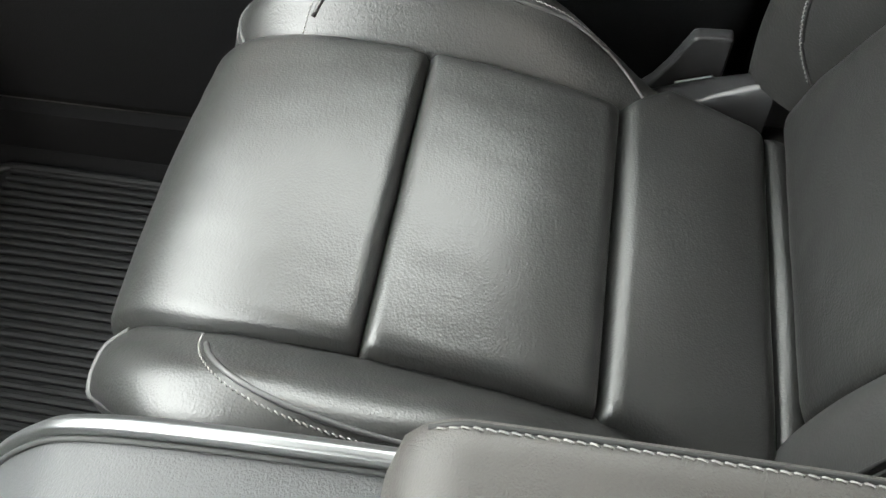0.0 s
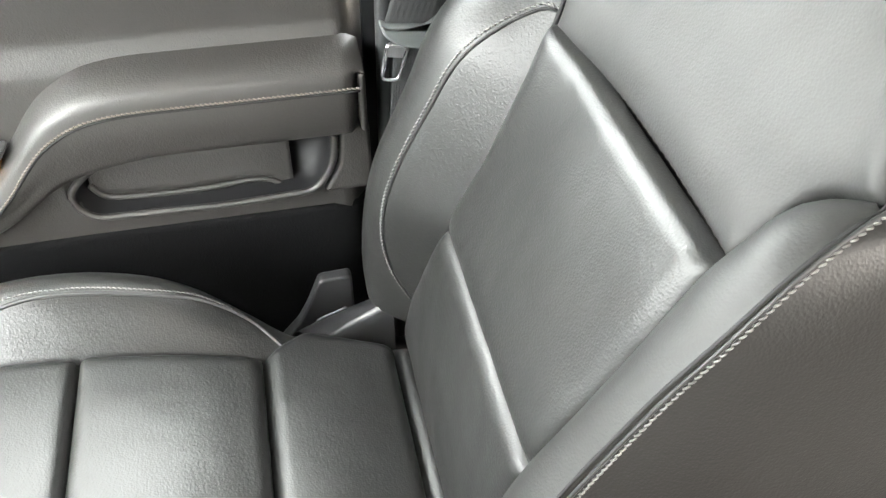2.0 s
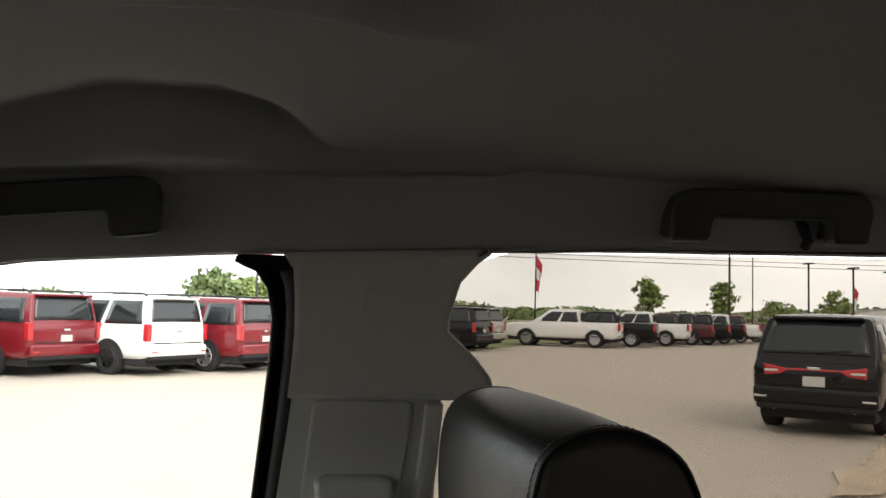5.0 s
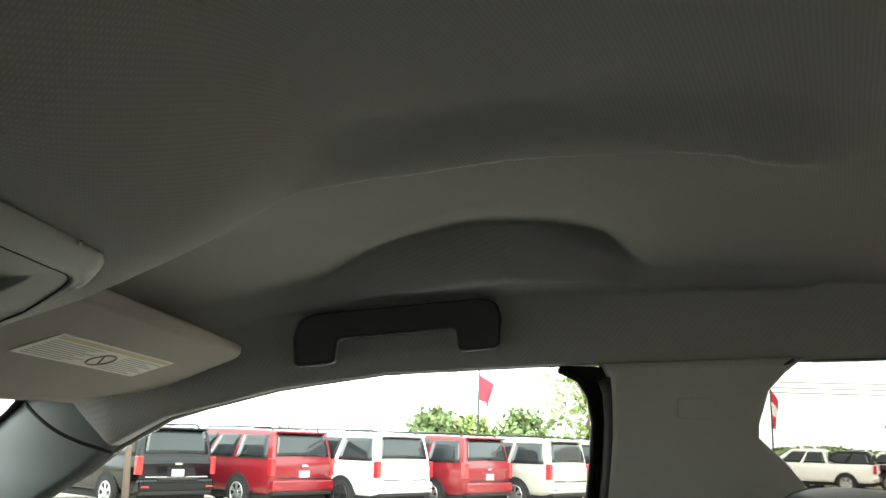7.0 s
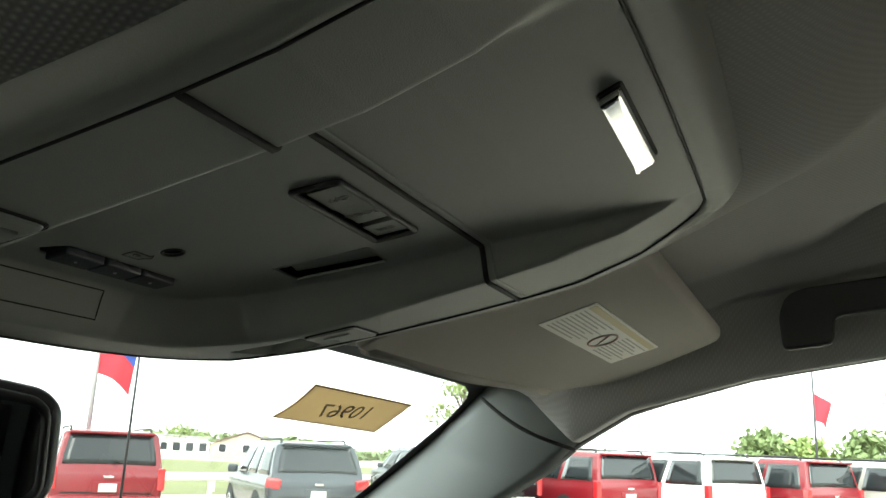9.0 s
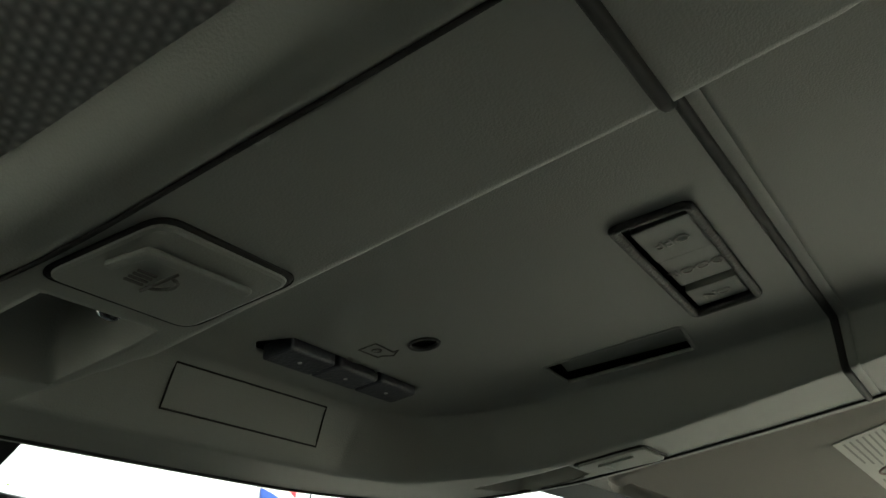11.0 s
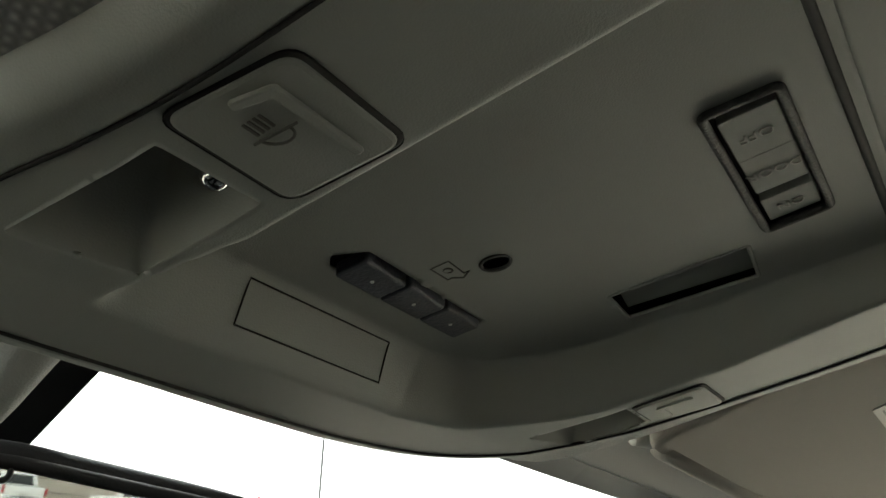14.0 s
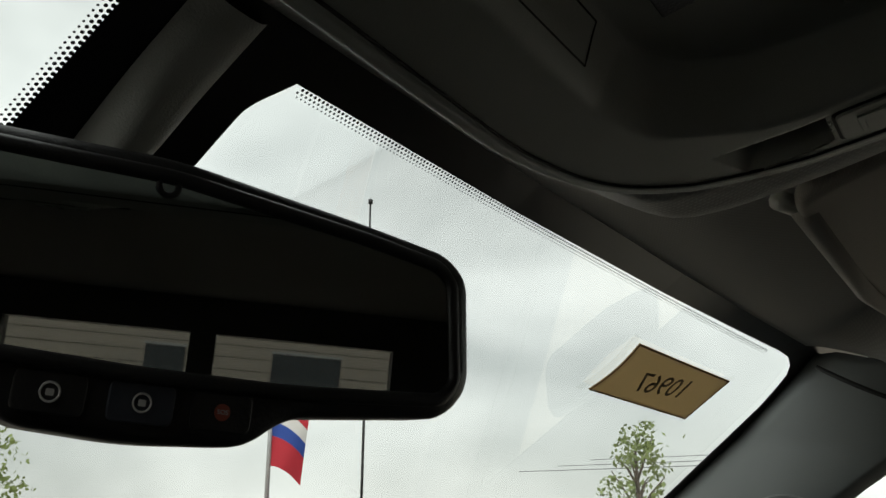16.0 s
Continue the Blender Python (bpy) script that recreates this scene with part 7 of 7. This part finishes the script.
        for yy in (L * 0.215, L * 0.80):
            arch = [(yy + (R + 0.075) * math.cos(t), R + (R + 0.075) * math.sin(t)) for t in [math.pi * k / 16 for k in range(17)]]
            plate("wheel_arch", [(p, max(q, lo - 0.02)) for p, q in arch], lambda p, q, d, sgn=sgn: (sgn * (hw - 0.06 + d), p, q), 0.064, UNDER, th, "flat dark plate for the shaded wheel well")
            wheel(sgn * (hw + 0.012), yy, R, 0.27, rim, th)
        # tail lights
        if lights == "tall":
            box("tail_light", (sgn * (hw * 0.915) - 0.075, -0.025, belt - 0.34), (sgn * (hw * 0.915) + 0.06, 0.13, belt + 0.06), TAIL, th, "red tail light", bevel=0.02)
        elif lights == "pickup":
            box("tail_light", (sgn * (hw - 0.04) - 0.09, -0.015, belt - 0.36), (sgn * (hw - 0.04) + 0.03, 0.12, belt + 0.02), TAIL, th, "red tail light", bevel=0.015)
        elif lights == "wide":
            lamp = [(hw * 0.90, belt - 0.055), (hw * 0.72, belt - 0.07), (hw * 0.46, belt - 0.105), (hw * 0.40, belt - 0.15), (hw * 0.50, belt - 0.205), (hw * 0.72, belt - 0.235), (hw * 0.92, belt - 0.24), (hw * 0.97, belt - 0.15)]
            plate("tail_light", rounded(lamp, 0.02), lambda p, q, d, sgn=sgn: (sgn * p, 0.03 + 2.2 * max(0.0, p / hw - 0.66) ** 2 - d, q), 0.065, TAIL, th, "red tail light", bevel=0.012)
            placed_box("reverse_light", (0.20, 0.02, 0.035), pose(sgn * hw * 0.64, -0.038, belt - 0.16, 0, 0, 0), TAILWHITE, th, "clear reverse light", bevel=0.008)
        else:
            placed_box("tail_light", (0.30, 0.22, 0.20), pose(sgn * (hw - 0.13), 0.09, belt - 0.10, 0, sgn * -8, sgn * 14), TAIL, th, "red tail light", bevel=0.04)
        if lights == "wide":
            tube("exhaust_tip", [(sgn * 0.55, -0.05, lo + 0.03), (sgn * 0.55, 0.15, lo + 0.03)], 0.055, CHROME, th, "chrome exhaust tip", sides=14)
    box("rear_bumper", (-hw * 0.93, -0.075, lo + 0.06), (hw * 0.93, 0.22, lo + 0.33), CHROME if chrome and pick else color, th, "rear bumper", bevel=0.06, segments=3)
    if chrome or pick:
        box("bumper_step", (-hw * 0.5, -0.10, lo + 0.30), (hw * 0.5, 0.02, lo + 0.345), BLACK, th, bevel=0.01)
    box("tailgate_seam", (-hw * 0.78, -0.018 if not pick else -0.004, lo + 0.36), (hw * 0.78, 0.02, lo + 0.385), UNDER if not chrome else CHROME, th, bevel=0.004)
    box("plate_recess", (-0.27, -0.022, belt - 0.40), (0.27, 0.03, belt - 0.19), color, th, bevel=0.02)
    box("number_plate", (-0.155, -0.036, belt - 0.375), (0.155, -0.020, belt - 0.225), PLATE, th, "plain pale plate", bevel=0.004)
    box("badge", (-0.09, -0.040, belt - 0.13), (0.09, -0.016, belt - 0.085), CHROME, th, "plain bright badge bar", bevel=0.006) if not pick else None
    box("underbody", (-hw * 0.86, 0.15, 0.24 + lift), (hw * 0.86, L - 0.2, lo + 0.05), UNDER, th, bevel=0.02)
    if lights == "wide":
        box("light_bar", (-hw * 0.62, -0.03, belt - 0.145), (hw * 0.62, 0.02, belt - 0.115), TAIL, th, "red light strip", bevel=0.006)
    if not pick:
        tube("rear_wiper", [(0.04, ysl(zb + 0.12) - 0.035, zb + 0.12), (0.25, ysl(zb + 0.15) - 0.035, zb + 0.15), (0.48, ysl(zb + 0.16) - 0.035, zb + 0.16)], 0.012, UNDER, th, "black rear wiper", sides=6)
        box("bumper_lower", (-hw * 0.88, -0.06, lo - 0.02), (hw * 0.88, 0.12, lo + 0.08), UNDER, th, "dark lower bumper", bevel=0.03)
        for sg in (-1, 1):
            box("bumper_reflector", (sg * hw * 0.80 - 0.09, -0.092, lo + 0.15), (sg * hw * 0.80 + 0.09, -0.07, lo + 0.18), TAIL if not slope else CHROME, th, "small bumper reflector", bevel=0.006)
    if spoiler and not pick:
        box("spoiler", (-ht * 0.90, y0t - 0.15, zt - 0.085), (ht * 0.90, y0t + 0.15, zt - 0.035), color, th, "roof spoiler", bevel=0.02)
    if pick:
        bm = rbox((W * 0.80, L * 0.31, 0.02), 0.003)
        bmesh.ops.translate(bm, vec=(0, L * 0.17, top + 0.022), verts=bm.verts)
        part("bed", bm, UNDER, th, "dark truck bed")
    th.matrix_world = pose(0, 0, 0)
    return th


def heading(x, y, degrees):
    return pose(x, y, 0, 0, 0, degrees - 90)


G = "angle-parked vehicles"
TH = 52
car = vehicle("suv", "white large suv with black wheels parked at angle", "suv", P_WHITE, BLACKALLOY, L=5.7, group=G)
car.matrix_world = heading(21.3, 1.90, TH)
car = vehicle("suv", "maroon and red large suv parked at an angle", "suv", P_RED, ALLOY, L=5.7, group=G)
car.matrix_world = heading(20.7, 4.30, TH)
car = vehicle("suv", "red large suv parked beside the white one", "suv", P_RED, ALLOY, L=5.2, group=G)
car.matrix_world = heading(22.6, -0.15, TH)
car = vehicle("suv", "black large suv with chrome rear bumper strip", "suv", P_BLACK, ALLOY, L=5.7, group=G, chrome=True)
car.matrix_world = heading(19.2, 6.85, TH)
silver = vehicle("suv", "silver beige large suv parked in the row", "suv", P_SILVER, ALLOY, L=5.2, group=G)
silver.matrix_world = heading(23.8, -2.35, TH)
copy_thing(silver, heading(38.0, -10.6, TH))
copy_thing(silver, heading(25.6, -5.0, TH))
blk = vehicle("suv", "black suv at the end of the row", "suv", P_BLACK, ALLOY, L=5.2, group=G)
blk.matrix_world = heading(35.8, -9.4, TH)
dur = vehicle("suv", "black mid-size suv with wide red tail lights", "suv", P_BLACK, ALLOY, L=5.1, W=1.86, H=1.81, lights="wide", group="lone vehicles", rack=False)
dur.matrix_world = heading(11.15, -8.1, -45)
gsv = vehicle("suv", "grey blue suv with red tail lights parked ahead", "suv", P_GREY, ALLOY, L=5.2, W=2.0, H=1.82, lights="corner", group=G)
gsv.matrix_world = heading(14.6, 9.1, 46)
redf = vehicle("suv", "red suv with chrome trim parked ahead", "suv", P_RED, ALLOY, L=5.2, lights="tall", group=G, chrome=False)
redf.matrix_world = heading(12.1, 12.0, 50)
copy_thing(gsv, heading(28.3, 12.3, 48))

PK = "row of parked pickups"
wpick = vehicle("pickup", "white crew cab pickup with chrome wheels", "pickup truck", P_WHITE, ALLOY, L=6.0, W=2.03, H=1.93, style="pickup", lights="pickup", group=PK, lift=0.06, chrome=True)
wpick.matrix_world = heading(41.2, -18.1, 62)
bpick = vehicle("pickup", "black capped pickup in the parked row", "pickup truck", P_BLACK, ALLOY, L=6.0, style="pickup", lights="pickup", group=PK, lift=0.06)
bpick.matrix_world = heading(43.0, -20.9, 60)
rpick = vehicle("pickup", "maroon pickup in the parked row", "pickup truck", P_MAROON, ALLOY, L=6.0, style="pickup", lights="pickup", group=PK, lift=0.06)
rpick.matrix_world = heading(47.5, -26.8, 58)


def polar(bearing, d):
    return d * math.cos(radians(bearing)), d * math.sin(radians(bearing))


for bearing, d, src in ((-28.0, 51, wpick), (-30.4, 56, bpick), (-31.3, 59, bpick), (-32.2, 62, wpick), (-33.0, 66, rpick), (-40.0, 92, wpick), (-41.2, 95, rpick), (-42.3, 98, bpick), (-43.6, 101, wpick), (-45.0, 104, bpick)):
    copy_thing(src, heading(*polar(bearing, d), 58))
# service trucks behind, seen in the mirror
sv1 = copy_thing(wpick, heading(-9.8, -46.0, -112))
sv2 = copy_thing(wpick, heading(-1.2, -46.5, -160))
AMBER = mat("amber_lens", (0.65, 0.16, 0.02), 0.3)
YELLOW = mat("yellow_lens", (0.65, 0.5, 0.05), 0.3)
for s, m2 in ((sv1, AMBER), (sv2, YELLOW)):
    tagged(s, "white service pickup with a roof light bar", group="service pickups")
    box("light_bar", (-0.6, 2.6, 1.96), (0.6, 2.85, 2.06), m2, s, "coloured roof light bar", bevel=0.02)


# ---- trees ----
def tree(name, at, height, spread, clumps, leaf, label, seed, leaf_size=0.16, trunk=0.45):
    r = random.Random(seed)
    th = thing(name, label, "tree", "trees", at=(at[0], at[1], 0))
    v, f = tube_mesh([(0, 0, 0), (0.03 * height * r.uniform(-1, 1), 0.02, height * 0.3), (0.02, 0.03 * height * r.uniform(-1, 1), height * 0.65), (0, 0, height * 0.88)], lambda t: height * 0.020 * (1 - 0.8 * t) + 0.01, 8)
    for k in range(8):
        a = k * 2.4 + r.uniform(-0.4, 0.4)
        z0 = height * r.uniform(trunk * 0.75, 0.72)
        q = spread * r.uniform(0.5, 0.85)
        vv, ff = tube_mesh([(0, 0, z0), (q * 0.45 * math.cos(a), q * 0.45 * math.sin(a), z0 + height * 0.10), (q * math.cos(a), q * math.sin(a), z0 + height * r.uniform(0.14, 0.24))], lambda t: height * 0.008 * (1 - 0.8 * t) + 0.004, 6)
        o = len(v)
        v += vv
        f += [tuple(i + o for i in t) for t in ff]
    mesh("trunk", v, f, BARK, th, "brown trunk and limbs")
    lv, lf = [], []
    for c in range(clumps):
        a, b = r.uniform(0, 6.28), r.uniform(-1, 1)
        q = spread * math.sqrt(1 - b * b) * r.uniform(0.35, 1.05) * (1 + 0.25 * math.sin(3 * a + seed))
        cz = height * (trunk + (1 - trunk) * (0.5 + 0.5 * b) * r.uniform(0.85, 1.05))
        cc = Vector((q * math.cos(a), q * math.sin(a), cz))
        cs = spread * r.uniform(0.10, 0.26)
        for k in range(r.randint(14, 30)):
            p = cc + Vector((r.gauss(0, cs), r.gauss(0, cs), r.gauss(0, cs * 0.7)))
            u = Vector((r.uniform(-1, 1), r.uniform(-1, 1), r.uniform(-1, 1))).normalized()
            w = u.cross(Vector((r.uniform(-1, 1), r.uniform(-1, 1), r.uniform(-1, 1)))).normalized()
            s = leaf_size * r.uniform(0.5, 1.2)
            o = len(lv)
            lv += [p - u * s * 0.5, p + w * s * 0.28, p + u * s * 0.5, p - w * s * 0.28]
            lf.append((o, o + 1, o + 2, o + 3))
    mesh("crown", lv, lf, leaf, th, "loose green foliage", smooth=False)
    return th


tree("tree", (18.3, 7.6), 3.9, 0.75, 40, LEAF, "young light green parking lot tree", 3, 0.16)
tree("tree", (26.5, -3.1), 4.6, 1.3, 60, LEAF, "young sparse light green tree", 4, 0.2)
tree("tree", (10.0, 19.5), 4.2, 0.9, 45, LEAF, "young light green parking lot tree", 8, 0.16)
for bearing, d, h, sp, sd in ((-25.3, 68, 4.4, 1.1, 5), (-29.9, 72, 4.3, 1.1, 6), (-36.4, 80, 3.9, 1.1, 7), (-33.0, 110, 3.6, 1.6, 21)):
    tree("tree", polar(bearing, d), h, sp, 34, LEAF, "light green tree behind the parked trucks", sd, 0.5)
for x, y, h, sp, sd in ((59, 3.3, 3.7, 1.7, 11), (60, 0.8, 3.3, 1.6, 12), (61, -2.6, 3.8, 1.8, 13), (110, 92, 4.3, 3.2, 16)):
    tree("tree", (x, y), h, sp, 90, LEAF2 if sd % 2 else LEAF, "full green tree beyond the lot", sd, 0.55, 0.25)
# far woods all round
wv, wf = [], []
rw_ = random.Random(9)
for k in range(5200):
    a = rw_.uniform(-1.25, 1.35)
    d = rw_.uniform(170, 230)
    x, y = d * math.cos(a), d * math.sin(a)
    h = (3.4 + 2.6 * noise.noise((a * 9, 0.3, 0)) + 1.4 * noise.noise((a * 31, 2.3, 0))) * 0.85
    for j in range(5):
        s = rw_.uniform(0.45, 1.15)
        c = Vector((x + rw_.uniform(-2, 2), y + rw_.uniform(-2, 2), max(0.4, h) * rw_.uniform(0.1, 1.0)))
        u = Vector((rw_.uniform(-1, 1), rw_.uniform(-1, 1), rw_.uniform(-0.7, 0.7))).normalized() * s
        w = Vector((rw_.uniform(-1, 1), rw_.uniform(-1, 1), rw_.uniform(-1, 1))).normalized() * s * 0.7
        o = len(wv)
        wv += [c - u, c + w, c + u, c - w]
        wf.append((o, o + 1, o + 2, o + 3))
tagged(mesh("far_woods", wv, wf, LEAF2, None, smooth=False), "distant line of green trees", "woods", kind="stuff")


# ---- flags, poles, lines ----
def flag_pole(at, height, z0, z1, bands, label, side=(0.6, -0.8), width=0.7, pole=POLE, r=0.05):
    th = thing("flagpole", label, "flagpole", "flagpoles", at=(at[0], at[1], 0))
    tube("pole", [(0, 0, 0), (0, 0, height * 0.5), (0, 0, height)], lambda t: r * (1 - 0.35 * t), pole, th, sides=10)
    d = Vector((side[0], side[1], 0)).normalized()
    e = Vector((-d.y, d.x, 0))
    n = len(bands)
    for i, m2 in enumerate(bands):
        def fl(u, v, i=i):
            t = (i + v) / n
            q = width * u
            sag = 0.45 * u * (z1 - z0) * (0.3 + 0.5 * u)
            p = d * q * (1 - 0.15 * t) + e * (0.10 * math.sin(5 * u + 3 * t) * (0.3 + u))
            return (p.x, p.y, z1 - (z1 - z0) * t * (1 - 0.1 * u) - sag)
        sheet("flag_band", fl, 12, 6, m2, th, "hanging coloured cloth")
    return th


flag_pole((33.7, 0.25), 6.6, 3.35, 4.35, (FLAGRED,), "dark pole with a small red flag", width=0.65)
flag_pole((47.4, -15.4), 6.8, 3.0, 5.2, (FLAGRED, FLAGWHITE, FLAGRED), "dark pole with a red and white banner", width=0.5)
flag_pole((13.85, 14.4), 7.5, 3.1, 4.75, (FLAGRED, FLAGWHITE, FLAGBLUE, FLAGRED, FLAGRED), "grey flagpole with red, white and blue flag", side=(0.72, -0.69), width=0.85, pole=POLEGREY, r=0.06)
for bearing, d, h, fl in ((-30.3, 66, 6.6, 0), (-34.9, 78, 6.4, 0), (-37.4, 74, 5.8, 1), (-39.3, 84, 6.0, 1), (-31.6, 120, 11.0, 0)):
    x, y = polar(bearing, d)
    if fl:
        flag_pole((x, y), h, 2.6, 4.6, (FLAGRED, FLAGWHITE), "dark lot pole with a red and white flag", width=0.9)
    lp = thing("lamp_post", "dark parking lot lamp post", "lamp post", "lamp posts", at=(x, y, 0))
    tube("post", [(0, 0, 0), (0, 0, h)], 0.08, POLE, lp)
    box("lamp_head", (-0.5, -0.18, h - 0.05), (0.5, 0.18, h + 0.08), POLE, lp, bevel=0.02)
lines = thing("power_line", "thin dark power lines over the lot edge", "power line")
for z0, k in ((10.0, 0), (8.6, 1), (7.4, 2)):
    tube("wire", [(100 - 10 * k + t * 10, -150 + t * 200, z0 + 1.2 * (2 * t - 1) ** 2) for t in [i / 20 for i in range(21)]], 0.035, POLE, lines, sides=5)

# guard rails in front of the grass
for k in range(2):
    gd = thing("guard_rail", "white metal guard rail along the grass", "guard rail", "guard rails")
    tube("rail", [(16 + 22 * t, 22 - 8 * t + k * 3.0, 0.62) for t in [i / 8 for i in range(9)]], 0.09, WALLWHITE, gd, sides=8)
    for i in range(9):
        t = i / 8
        box("post", (16 + 22 * t - 0.06, 22.1 - 8 * t + k * 3.0, 0), (16 + 22 * t + 0.06, 22.22 - 8 * t + k * 3.0, 0.70), WALLWHITE, gd, bevel=0.01)

# ---- buildings ----


def gable_house(name, at, w, dpt, eave, ridge, turn, wall, roof, label, windows=4):
    th = thing(name, label, "building", "far buildings")
    bm = bmesh.new()
    pts = [(-w / 2, 0), (w / 2, 0), (w / 2, eave), (0, ridge), (-w / 2, eave)]
    a = [bm.verts.new((x, 0, z)) for x, z in pts]
    b = [bm.verts.new((x, dpt, z)) for x, z in pts]
    bm.faces.new(a)
    bm.faces.new(list(reversed(b)))
    for i in range(5):
        bm.faces.new((a[i], b[i], b[(i + 1) % 5], a[(i + 1) % 5]))
    part("wall", bm, wall, th, "plain wall")
    for s in (-1, 1):
        bm = bmesh.new()
        q = [(s * (w / 2 + 0.4), -0.4, eave - 0.12), (0, -0.4, ridge + 0.12), (0, dpt + 0.4, ridge + 0.12), (s * (w / 2 + 0.4), dpt + 0.4, eave - 0.12)]
        f1 = bm.faces.new([bm.verts.new(p) for p in q])
        ex = bmesh.ops.extrude_face_region(bm, geom=[f1])
        bmesh.ops.translate(bm, vec=(0, 0, 0.14), verts=[g for g in ex["geom"] if isinstance(g, bmesh.types.BMVert)])
        part("roof", bm, roof, th, "roof slope")
    for k in range(windows):
        x = -w / 2 + w * (k + 0.5) / windows
        wn_ = box("window", (x - 0.55, -0.08, 0.9), (x + 0.55, 0.05, 2.1), WALLWHITE, th, "white framed window", bevel=0.01)
        box("pane", (x - 0.46, -0.11, 0.98), (x + 0.46, -0.07, 2.02), FARGLASS, wn_, bevel=0.004)
    th.matrix_world = pose(at[0], at[1], 0, 0, 0, turn)
    return th


gable_house("house", (104.7, 75.8), 10.0, 22, 2.1, 3.7, -53.7, WALLTAN, ROOFTAN, "tan gabled building with brown roof", 3)
gable_house("modular_unit", (92.6, 76.0), 5.0, 4, 2.2, 2.3, -50, WALLWHITE, WALLWHITE, "white modular sales unit", 3)
gable_house("long_shed", (100.0, 98.0), 30, 8, 3.0, 3.3, -46, WALLWHITE, POLEGREY, "pale long shed beyond the field", 7)
gable_house("far_store", polar(-39.0, 170), 14, 10, 3.2, 3.8, -120, WALLWHITE, POLEGREY, "pale far store building", 8)
gable_house("far_store", polar(-33.0, 175), 16, 10, 2.6, 3.2, -120, WALLTAN, POLEGREY, "tan far store building", 8)
# metal-sided service building behind the truck
sb = thing("service_building", "taupe metal-sided service building with dark doors", "building")
box("wall", (-70, -90, 0), (60, -72, 17.0), SIDING, sb, "taupe wall", bevel=0.03)
for k in range(14):
    tube("siding_joint", [(-70, -71.98, 0.8 + k * 1.0), (60, -71.98, 0.8 + k * 1.0)], 0.03, UNDER, sb, "dark siding joint", sides=5)
for x0, x1, h in ((-8.4, -5.3, 5.3), (1.7, 7.4, 5.4), (-22.5, -19.0, 5.3)):
    dr = box("door", (x0, -72.05, 0), (x1, -71.9, h), FARGLASS, sb, "dark glazed bay door", bevel=0.02)
    box("door_head", (x0 - 0.1, -72.0, h), (x1 + 0.1, -71.85, h + 0.2), POLEGREY, dr, bevel=0.01)

# ---- the truck's own aerial, outside the glass ----
an = thing("antenna", "thin black fender antenna mast", "antenna")
tube("mast", [(0.92, 1.265, 1.20), (0.926, 1.262, 1.70), (0.932, 1.260, 2.150)], lambda t: 0.0030 - 0.0012 * t, BLACK, an, sides=8)
tube("tip", [(0.932, 1.260, 2.146), (0.932, 1.260, 2.154)], 0.0042, BLACK, an, sides=8)
tube("mast_base", [(0.92, 1.265, 1.10), (0.92, 1.265, 1.20)], 0.012, BLACK, an, sides=12)
hood = thing("trim_6", "dark fender and hood panel ahead of the windshield", "hood", kind="structure")
sheet("hood_panel", lambda u, v: (-0.95 + 1.9 * u, 1.18 + 1.0 * v, 1.17 - 0.05 * v - 0.06 * (2 * u - 1) ** 4), 12, 8, P_BLACK, hood, "dark painted panel", thick=0.02)
